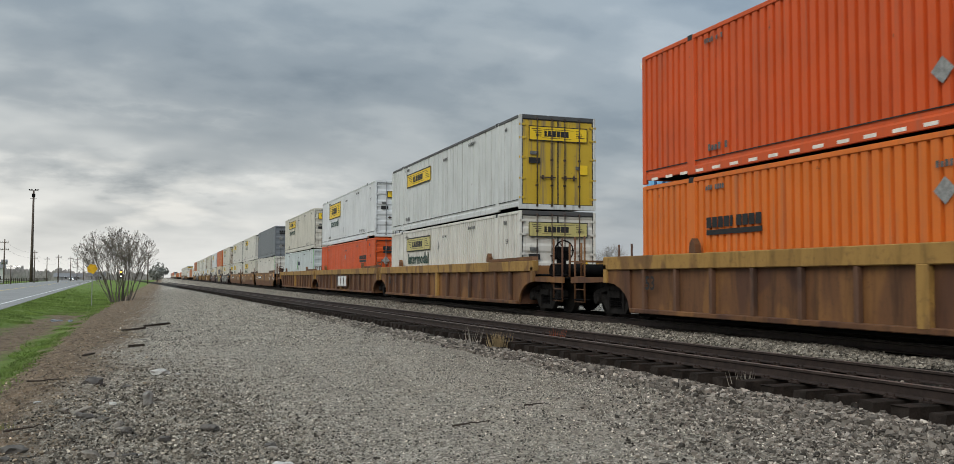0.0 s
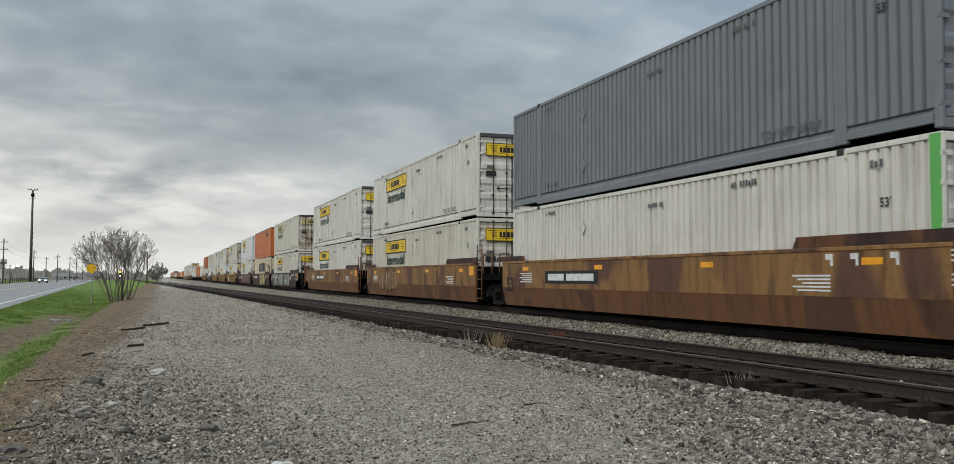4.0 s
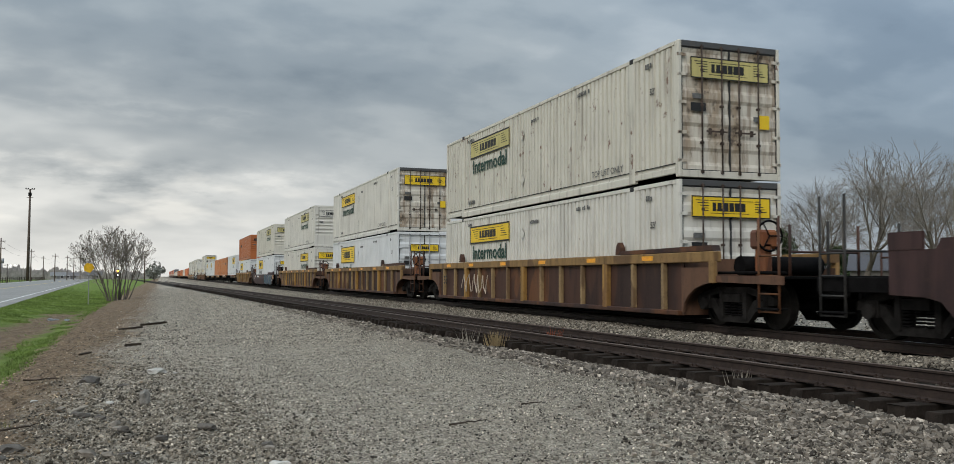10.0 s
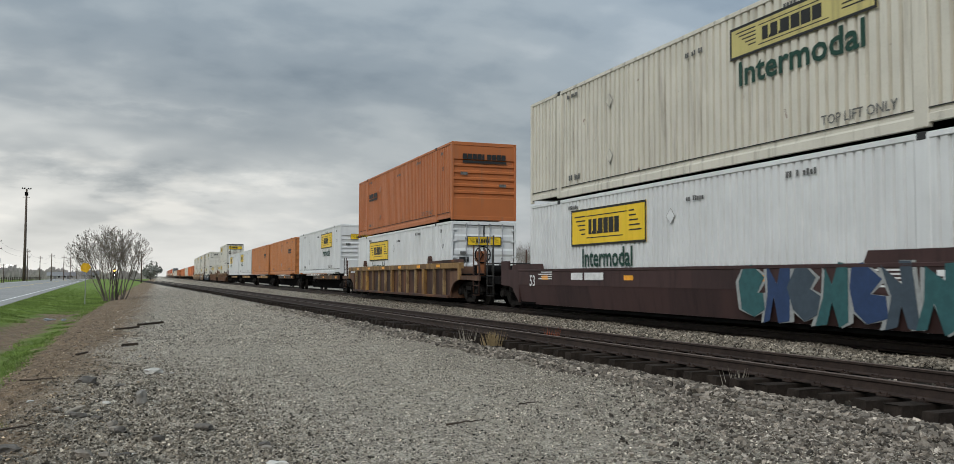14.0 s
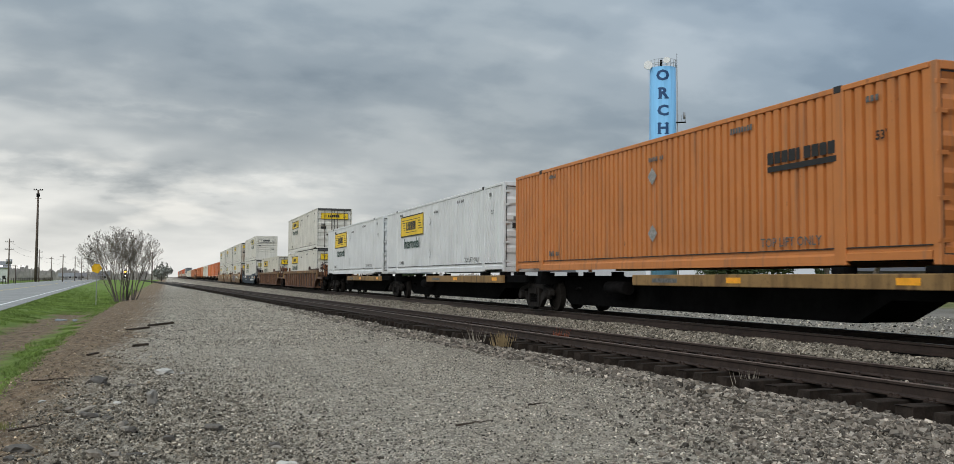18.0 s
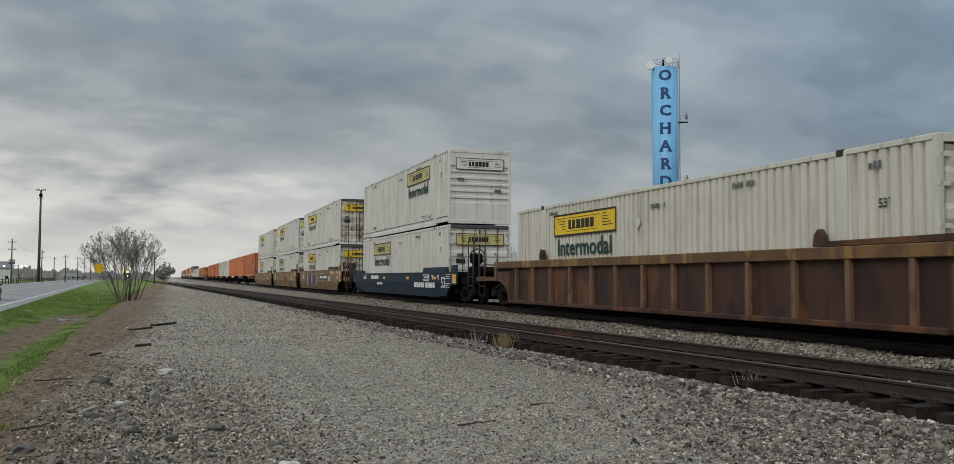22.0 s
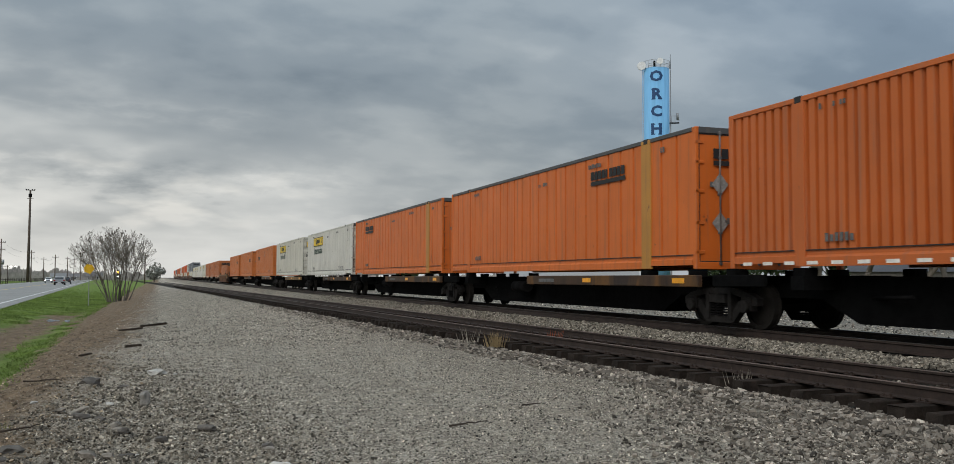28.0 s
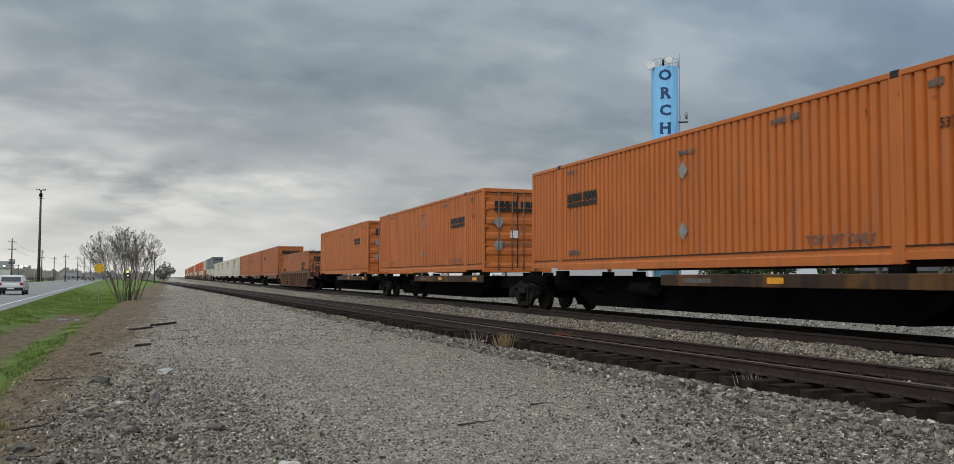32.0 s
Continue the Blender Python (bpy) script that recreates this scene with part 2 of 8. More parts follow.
def ground_material():
    """Crushed stone, bare soil and turf in strips along the line, with ragged edges."""
    k = Nodes("gravel_soil_turf", 0.95, 0.0, 0.1)
    p = k.place()
    xyz = k.n.new("ShaderNodeSeparateXYZ")
    k.l.new(p, xyz.inputs[0])
    x, y = xyz.outputs[0], xyz.outputs[1]
    wob = k.noise(p, 0.35, 5, 0.6)
    wob2 = k.noise(p, 2.2, 4, 0.6)
    xs = k.math("ADD", x, k.math("ADD", k.math("MULTIPLY", k.math("SUBTRACT", wob, 0.5), 2.0), k.math("MULTIPLY", k.math("SUBTRACT", wob2, 0.5), 0.9)))
    # stone
    chips = k.cells(p, 70, "Color")
    q = k.n.new("ShaderNodeSeparateColor")
    k.l.new(chips, q.inputs[0])
    chip = q.outputs[0]
    stone = k.mix(k.step(chip, 0.0, 1.0), (0.125, 0.11, 0.088), (0.66, 0.585, 0.475))
    stone = k.mix(k.step(q.outputs[1], 0.95, 0.98), stone, (0.85, 0.79, 0.68))
    lumps = k.n.new("ShaderNodeSeparateColor")
    k.l.new(k.cells(p, 17, "Color"), lumps.inputs[0])
    stone = k.mix(k.math("MULTIPLY", k.step(lumps.outputs[0], 0.55, 0.90), 0.62), stone, (0.15, 0.132, 0.108))
    stone = k.mix(k.math("MULTIPLY", k.step(lumps.outputs[1], 0.78, 0.92), 0.6), stone, (0.60, 0.54, 0.45))
    # patches of fines, damp and wheel-packed stone
    mottle = k.noise(p, 3.2, 5, 0.65)
    stone = k.mix(k.math("MULTIPLY", k.step(mottle, 0.48, 0.74), 0.45), stone, (0.19, 0.165, 0.130))
    speck = k.noise(p, 11.0, 4, 0.65)
    stone = k.mix(k.math("MULTIPLY", k.step(speck, 0.50, 0.80), 0.32), stone, (0.12, 0.106, 0.086))
    stone = k.mix(k.math("MULTIPLY", k.step(speck, 0.30, 0.46, 1.0, 0.0), 0.4), stone, (0.56, 0.495, 0.40))
    dust = k.noise(p, 0.8, 6, 0.65)
    stone = k.mix(k.math("MULTIPLY", k.step(dust, 0.42, 0.7), 0.35), stone, (0.46, 0.395, 0.305))
    drift = k.noise(k.place((1.0, 0.09, 1.0)), 1.1, 4, 0.6)
    stone = k.mix(k.math("MULTIPLY", k.step(drift, 0.45, 0.66), 0.36), stone, (0.24, 0.212, 0.172))
    fine = k.noise(p, 90, 4, 0.7)
    stone = k.mix(k.math("MULTIPLY", k.step(fine, 0.45, 0.7), 0.40), stone, (0.09, 0.078, 0.063))
    # soil
    soil = k.mix(k.step(k.noise(p, 5, 6, 0.7), 0.3, 0.7), (0.07, 0.047, 0.030), (0.29, 0.205, 0.13))
    soil = k.mix(k.math("MULTIPLY", k.step(chip, 0.78, 0.9), 0.7), soil, (0.36, 0.31, 0.25))
    # turf
    turf = k.mix(k.step(k.noise(p, 1.1, 5, 0.6), 0.32, 0.68), (0.115, 0.178, 0.036), (0.185, 0.24, 0.066))
    turf = k.mix(k.math("MULTIPLY", k.step(k.noise(p, 14, 4, 0.7), 0.5, 0.75), 0.35), turf, (0.08, 0.125, 0.03))
    spill = k.math("MULTIPLY", k.step(xs, 3.6, 7.0), k.step(xs, 10.0, 10.6, 0.55, 0.0))
    stone = k.mix(spill, stone, k.mix(1.0, stone, (0.42, 0.415, 0.40), "MULTIPLY"))
    # farther off the bare bank is broader
    away = k.math("MULTIPLY", k.math("MINIMUM", k.math("MAXIMUM", k.math("SUBTRACT", y, 13.0), 0.0), 27.0), 0.03)
    left = k.mix(k.step(k.math("SUBTRACT", xs, k.math("MULTIPLY", away, 0.8)), -1.7, -0.3), soil, stone)
    turf_in = k.step(k.math("ADD", xs, away), -2.5, -2.1, 1.0, 0.0)
    tn = k.noise(p, 0.55, 4, 0.6)
    # bare soil shows through in the bottom of the ditch nearer the eye
    bare = k.math("MULTIPLY", k.step(xs, -5.2, -4.4), k.step(xs, -3.6, -3.1, 1.0, 0.0))
    bare = k.math("MULTIPLY", bare, k.step(y, 44.0, 54.0, 1.0, 0.0))
    turf_in = k.math("MULTIPLY", turf_in, k.math("SUBTRACT", 1.0, k.math("MULTIPLY", bare, k.step(tn, 0.2, 0.36))))
    c = k.mix(turf_in, left, turf)
    # running line's bed, darkened between the rails by oil and painted train shade
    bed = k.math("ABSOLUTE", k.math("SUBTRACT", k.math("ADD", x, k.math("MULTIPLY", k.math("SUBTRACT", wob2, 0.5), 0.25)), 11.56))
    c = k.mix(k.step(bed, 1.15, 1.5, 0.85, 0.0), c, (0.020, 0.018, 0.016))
    # near-black ground between the sleepers of the siding, which swings away to the left
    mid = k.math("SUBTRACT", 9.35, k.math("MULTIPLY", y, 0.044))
    siding_bed = k.math("ABSOLUTE", k.math("SUBTRACT", k.math("ADD", x, k.math("MULTIPLY", k.math("SUBTRACT", wob2, 0.5), 0.5)), mid))
    c = k.mix(k.step(siding_bed, 1.35, 1.8, 0.95, 0.0), c, k.mix(k.step(chip, 0.4, 1.0), (0.010, 0.009, 0.008), (0.05, 0.045, 0.039)))
    # pale yard beyond the line
    far = k.step(xs, 17.0, 21.0)
    yard = k.mix(k.step(k.noise(p, 0.25, 5), 0.3, 0.7), (0.15, 0.135, 0.112), (0.25, 0.225, 0.19))
    c = k.mix(far, c, yard)
    meadow = k.step(xs, 34.0, 38.0)
    c = k.mix(meadow, c, k.mix(k.step(tn, 0.4, 0.6), (0.10, 0.12, 0.035), (0.19, 0.17, 0.075)))
    k.bump(k.math("ADD", k.math("MULTIPLY", k.cells(p, 60, "Distance"), 0.7), fine), 0.03, 0.9)
    return k.colour(c)


def stone_material(name="crushed_stone", tone=1.0, tint=(1.0, 1.0, 1.0), spread=1.0, white=0.7):
    """Broken stone: each piece takes its own grey from a narrow range, a few are white."""
    k = Nodes(name, 0.9, 0.0, 0.1)
    r = k.n.new("ShaderNodeNewGeometry").outputs["Random Per Island"]
    q = k.n.new("ShaderNodeValToRGB")
    while len(q.color_ramp.elements) < 5:
        q.color_ramp.elements.new(0.5)
    mean = 0.25 * tone
    for e, (p, v) in zip(q.color_ramp.elements, ((0.0, 0.30), (0.35, 0.80), (0.7, 1.2), (0.95, 1.7), (1.0, white / mean))):
        g = mean * (1 + (v - 1) * spread) if p < 1 else white
        e.position, e.color = p, (g * 1.03 * tint[0], g * 0.925 * tint[1], g * 0.775 * tint[2], 1)
    k.l.new(r, q.inputs[0])
    n = k.noise(k.place(), 60, 3)
    k.bump(n, 0.006, 0.6)
    return k.colour(k.mix(k.math("MULTIPLY", k.step(n, 0.4, 0.7), 0.3), q.outputs[0], (0.10 * tone, 0.09 * tone, 0.08 * tone)))


def asphalt_material():
    k = Nodes("grey_asphalt", 0.95, 0.0, 0.1)
    p = k.place()
    t = k.mix(k.step(k.noise(p, 0.3, 5), 0.3, 0.7), (0.27, 0.262, 0.248), (0.33, 0.322, 0.305))
    t = k.mix(k.math("MULTIPLY", k.step(k.noise(p, 60, 3), 0.4, 0.7), 0.4), t, (0.09, 0.09, 0.09))
    return k.colour(t)


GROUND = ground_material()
STONE = stone_material("crushed_stone", 1.22, (1.0, 1.0, 0.99), 1.55, 0.95)
ASPHALT = asphalt_material()
LINE = plain("road_paint", (0.72, 0.72, 0.70), 0.7)
RAIL = plain("rusty_rail_steel", (0.036, 0.024, 0.019), 0.65, 0.0, 0.3, 6, gloss=0.3)
SHINE = plain("worn_rail_head", (0.20, 0.175, 0.155), 0.35, 0.8, 0.15, 4)
DULL = plain("dull_rail_head", (0.13, 0.098, 0.082), 0.6, 0.3, 0.15, 4)
TIE = plain("creosoted_timber", (0.028, 0.022, 0.018), 0.95, 0.0, 0.35, 5, 0.02, gloss=0.1)
# underframe metals, made darker than their own tone for shade beneath the cars
BLACK = plain("near_black_iron", (0.006, 0.006, 0.006), 0.95, 0.0, 0.25, 6, gloss=0.02)
IRON = plain("near_black_cast_iron", (0.0085, 0.008, 0.008), 0.9, 0.0, 0.25, 6, gloss=0.03)
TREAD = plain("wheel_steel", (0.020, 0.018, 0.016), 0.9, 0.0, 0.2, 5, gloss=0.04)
INK = plain("black_lettering", (0.02, 0.02, 0.02), 0.6)
GREEN_INK = plain("dark_green_lettering", (0.012, 0.05, 0.035), 0.6)
YELLOW = paint("sign_yellow", (0.78, 0.52, 0.02), 0.15)
FADED = paint("faded_sign_yellow", (0.52, 0.45, 0.17), 0.4)
MUTED = plain("worn_grey_lettering", (0.12, 0.12, 0.115), 0.7, 0.0, 0.3, 12)
DIM_STEEL = plain("dirty_galvanised_steel", (0.04, 0.038, 0.036), 0.8, 0.0, 0.3, 6)
WHITE_INK = plain("white_lettering", (0.68, 0.68, 0.66), 0.6)
PLACARD = plain("grey_placard", (0.27, 0.265, 0.25), 0.6, 0.0, 0.25, 14)
REFLECT = plain("reflective_tape", (0.8, 0.74, 0.66), 0.4)
AMBER = plain("amber_reflector", (0.85, 0.36, 0.02), 0.4)
GALV = plain("galvanised_steel", (0.30, 0.30, 0.30), 0.5, 0.6)
RUSTY_BAR = plain("rusty_locking_bar", (0.062, 0.045, 0.036), 0.75, 0.0, 0.35, 6, gloss=0.2)
GREY_BAR = plain("grey_locking_bar", (0.16, 0.145, 0.135), 0.6, 0.2, 0.3, 6)
# truck steel, its dusty grey darkened to carry the shade under the cars
TRUCK_STEEL = plain("shaded_cast_steel", (0.019, 0.017, 0.0155), 0.9, 0.0, 0.35, 5, gloss=0.1)
SEAL = plain("black_door_gasket", (0.03, 0.03, 0.03), 0.7)


# ---- building helpers ----
def mesh_of(name, bm, material):
    me = bpy.data.meshes.new(name)
    bm.to_mesh(me)
    bm.free()
    for m in material if isinstance(material, (list, tuple)) else [material]:
        me.materials.append(m)
    return me


def part(name, bm, material, parent, label=""):
    """Links a bmesh as one mesh object under a thing or a part."""
    ob = new(name, mesh_of(name, bm, material) if isinstance(bm, bmesh.types.BMesh) else bm)
    ob.parent = parent
    if label:
        ob["label"] = label
    return ob


def share(name, me, parent, m=None):
    """One more piece on the same mesh."""
    ob = new(name, me)
    ob.parent = parent
    if m is not None:
        ob.matrix_basis = m
    return ob


def thing(name, label, category, group="", kind=""):
    return tagged(new(name), label, category, group, kind)


def quick(name, verts, faces, material, smooth=False):
    """A mesh from numpy arrays: verts (n, 3), faces (m, k)."""
    verts, faces = np.asarray(verts, np.float32), np.asarray(faces, np.int32)
    me = bpy.data.meshes.new(name)
    k = faces.shape[1]
    me.vertices.add(len(verts))
    me.vertices.foreach_set("co", verts.ravel())
    me.loops.add(faces.size)
    me.loops.foreach_set("vertex_index", faces.ravel())
    me.polygons.add(len(faces))
    me.polygons.foreach_set("loop_start", np.arange(0, faces.size, k, dtype=np.int32))
    me.polygons.foreach_set("use_smooth", np.full(len(faces), smooth))
    me.materials.append(material)
    me.update(calc_edges=True)
    return me




def box(bm, x0, x1, y0, y1, z0, z1, m=None, mat=0):
    v = [Vector((x, y, z)) for x in (x0, x1) for y in (y0, y1) for z in (z0, z1)]
    v = [bm.verts.new(m @ p if m else p) for p in v]
    for f in ((0, 1, 3, 2), (4, 6, 7, 5), (0, 4, 5, 1), (2, 3, 7, 6), (0, 2, 6, 4), (1, 5, 7, 3)):
        bm.faces.new([v[i] for i in f]).material_index = mat
    return bm


def one(*boxes):
    bm = bmesh.new()
    for b in boxes:
        box(bm, *b)
    return bm


def soft(bm, width=0.01, segments=1):
    bmesh.ops.bevel(bm, geom=[e for e in bm.edges], offset=width, segments=segments, affect="EDGES", clamp_overlap=True)
    return bm


def rod(bm, a, b, r, sides=8, r2=None, caps=True):
    a, b = Vector(a), Vector(b)
    d = (b - a).normalized()
    u = d.orthogonal().normalized()
    w = d.cross(u)
    r2 = r if r2 is None else r2
    rings = []
    for p, q in ((a, r), (b, r2)):
        rings.append([bm.verts.new(p + (u * math.cos(2 * math.pi * i / sides) + w * math.sin(2 * math.pi * i / sides)) * q) for i in range(sides)])
    for i in range(sides):
        j = (i + 1) % sides
        bm.faces.new((rings[0][i], rings[0][j], rings[1][j], rings[1][i])).smooth = True
    if caps:
        bm.faces.new(rings[0][::-1])
        bm.faces.new(rings[1])
    return bm


def prism(bm, outline, x0, x1, axis="x"):
    """An outline (y, z) drawn out from x0 to x1; axis y: (x, z) drawn along y."""
    def at(p, q):
        return (q, p[0], p[1]) if axis == "x" else (p[0], q, p[1])
    a = [bm.verts.new(at(p, x0)) for p in outline]
    b = [bm.verts.new(at(p, x1)) for p in outline]
    n = len(outline)
    for i in range(n):
        j = (i + 1) % n
        bm.faces.new((a[i], a[j], b[j], b[i]))
    bm.faces.new(a[::-1])
    bm.faces.new(b)
    bmesh.ops.recalc_face_normals(bm, faces=bm.faces[:])
    return bm


LETTERS = {}


def letters(word, size, bold=0.0):
    """Vertices and faces of a word in the built-in font, lying flat, centred."""
    key = (word, size, bold)
    if key not in LETTERS:
        cu = bpy.data.curves.new("word", "FONT")
        cu.body, cu.size, cu.offset, cu.align_x, cu.align_y, cu.resolution_u = word, size, bold, "CENTER", "CENTER", 2
        ob = bpy.data.objects.new("word", cu)
        scene.collection.objects.link(ob)
        me = bpy.data.meshes.new_from_object(ob.evaluated_get(bpy.context.evaluated_depsgraph_get()))
        LETTERS[key] = ([v.co.copy() for v in me.vertices], [tuple(p.vertices) for p in me.polygons])
        bpy.data.objects.remove(ob)
        bpy.data.meshes.remove(me)
    return LETTERS[key]


SIDE = Matrix(((0, 0, -1, 0), (-1, 0, 0, 0), (0, 1, 0, 0), (0, 0, 0, 1)))    # a word on a wall that faces -x


def write(bm, word, size, m, bold=0.0, stretch=1.0):
    vs, fs = letters(word, size, bold)
    made = [bm.verts.new(m @ Vector((v.x * stretch, v.y, v.z))) for v in vs]
    for f in fs:
        try:
            bm.faces.new([made[i] for i in f])
        except ValueError:
            pass
    return bm


# ---- the line and the ground ----
RAIL_TOP, SIDING_TOP = 0.55, 0.30
LINE_X = 11.56          # middle of the running line
GAUGE = 0.7525          # half the distance of the rail heads


def siding_x(y):
    """Middle of the siding: it parts from the running line as it goes away."""
    ys = (-60, 0, 8, 18, 34, 55, 98, 155, 230, 400)
    xs = (11.4, 9.38, 9.02, 8.42, 7.86, 6.95, 5.35, 3.3, 0.8, -4.5)
    return float(np.interp(y, ys, xs))


def smooth_siding(y):
    return sum(siding_x(y + d) for d in (-8, -4, 0, 4, 8)) / 5 if y > 12 else sum(siding_x(y + d) for d in (-3, 0, 3)) / 3


def road_line(y):
    """The white edge line of the road."""
    return -8.3 - 0.055 * (y - 54.0)


def smoothstep(v, a, b):
    t = min(1.0, max(0.0, (v - a) / (b - a)))
    return t * t * (3 - 2 * t)


def ground_z(x, y):
    z = 0.0
    edge = road_line(y) + 0.9
    if x < -1.2:
        wide = max(0.0, -edge - 1.2)
        q = (-x - 1.2) / max(wide, 0.5)
        z = -0.28 * smoothstep(q, 0.0, 0.45) + 0.26 * smoothstep(q, 0.6, 1.0)
    if x < edge - 0.2:
        z = -0.15 - 0.35 * smoothstep(-x, -edge + 15.2, -edge + 22)
    s = x - smooth_siding(y) if -60 < y < 260 else 99
    if abs(s) < 2.4:
        ridge = 0.05 * (1 - smoothstep(abs(abs(s) - 2.0), 0.15, 0.9)) * (1 - smoothstep(y, 9.0, 14.0))
        z = max(z, ridge) - 0.05 * (1 - smoothstep(abs(s), 1.4, 2.1))
    m = abs(x - LINE_X)
    if m < 2.3:
        z = max(z, 0.36 * (1 - smoothstep(m, 1.35, 2.3)))
    if x > 13:
        z = max(z, 0.12)
    near = -6 < x < 15 and y < 60
    if near:
        z += 0.05 * (noise.noise((x * 0.7, y * 0.7, 0)) ) + 0.018 * noise.noise((x * 3.1, y * 3.1, 4))
        if -2.6 < x < -0.2 and y < 26:
            z += 0.10 * max(0.0, noise.noise((x * 1.6, y * 1.6, 9)))
        # lumpy tipped rubble at the edge of the verge
        heap = smoothstep(x, -1.7, -0.9) * (1 - smoothstep(x, 0.3, 1.3)) * smoothstep(y, 5.0, 7.0) * (1 - smoothstep(y, 12.0, 16.0))
        if heap > 0:
            z += heap * (0.10 * noise.noise((x * 2.3, y * 2.3, 2)) + 0.055 * noise.noise((x * 5.5, y * 5.5, 6)) + 0.03)
    return z


def build_ground():
    """One sheet out to the horizon; left of the verge its columns follow the bend of the road."""
    us = [-3000, -1500, -700, -300, -150, -90, -60, -45, -35, -28, -24, -21, -19.3, -18.2, -15, -12, -9, -6, -5, -4.75, -4.4] + list(np.arange(-4.2, -2.4, 0.3)) + list(np.arange(-2.4, 1.5, 0.1)) + list(np.arange(1.5, 15.1, 0.3)) + [16, 18, 21, 25, 30, 36, 45, 60, 90, 150, 300, 700, 1500, 3000]
    ys = [-400, -150, -60, -30, -15, -8, -4] + list(np.arange(-2, 6, 0.3)) + list(np.arange(6, 16, 0.12)) + list(np.arange(16, 30, 0.3)) + list(np.arange(30, 60, 0.8)) + [62, 66, 70, 75, 80, 88, 96, 105, 115, 125, 140, 155, 175, 200, 230, 260, 300, 380, 500, 700, 1000, 1500, 2300, 3400, 4900]
    v = []
    for y in ys:
        bend = road_line(y) - road_line(0)
        for u in us:
            x = u + bend * min(1.0, max(0.0, (-1.8 - u) / 2.2))
            v.append((x, y, ground_z(x, y)))
    n = len(us)
    f = [(j * n + i, j * n + i + 1, (j + 1) * n + i + 1, (j + 1) * n + i) for j in range(len(ys) - 1) for i in range(n - 1)]
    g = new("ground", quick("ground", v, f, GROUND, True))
    tagged(g, "crushed stone verge, bare soil and green turf beside a railway", "ground", kind="structure")


def ribbon(name, left, right, ys, z, material, kind="structure", label="", category=""):
    v, f = [], []
    for i, y in enumerate(ys):
        v += [(left(y), y, z(left(y), y)), (right(y), y, z(right(y), y))]
        if i:
            f.append((2 * i - 2, 2 * i - 1, 2 * i + 1, 2 * i))
    ob = new(name, quick(name, v, f, material))
    return tagged(ob, label, category, kind=kind)


def build_road():
    ys = [-60, -20, 0, 20, 40, 60, 90, 120, 160, 220, 300, 420, 600, 900, 1400, 2200, 3500]
    level = lambda x, y: 0.0
    road = ribbon("road", lambda y: road_line(y) - 14.0, lambda y: road_line(y) + 0.9, ys, level, ASPHALT, label="wide grey asphalt highway beside the grass verge", category="road")
    def stripe(name, dx, label):
        v, f = [], []
        for i, y in enumerate(ys):
            v += [(road_line(y) + dx - 0.065, y, 0.006), (road_line(y) + dx + 0.065, y, 0.006)]
            if i:
                f.append((2 * i - 2, 2 * i - 1, 2 * i + 1, 2 * i))
        part(name, quick(name, v, f, LINE if dx > -4 or dx < -10 else YELLOW), None, road, label)
    stripe("edge_line", 0.0, "white painted edge line")
    stripe("edge_line", -12.6, "white painted edge line")
    stripe("centre_line", -5.3, "yellow painted centre line")


def rail_mesh(path, material_head, y0, y1, step, top):
    """A flat-bottomed rail swept along path(y): foot, web and head."""
    prof = ((-0.07, -0.171), (0.07, -0.171), (0.07, -0.155), (0.012, -0.135), (0.012, -0.05), (0.036, -0.036), (0.036, -0.006), (0.028, 0.0),
            (-0.028, 0.0), (-0.036, -0.006), (-0.036, -0.036), (-0.012, -0.05), (-0.012, -0.135), (-0.07, -0.155))
    ys = np.arange(y0, y1, step)
    k = len(prof)
    v = [(path(y) + a, y, top + b) for y in ys for a, b in prof]
    f = [(j * k + i, j * k + (i + 1) % k, (j + 1) * k + (i + 1) % k, (j + 1) * k + i) for j in range(len(ys) - 1) for i in range(k)]
    me = quick("rail", v, f, RAIL)
    me.materials.append(material_head)
    idx = np.tile(np.array([1 if i in (6, 7, 8) else 0 for i in range(k)], np.int32), len(ys) - 1)
    me.polygons.foreach_set("material_index", idx)
    return me


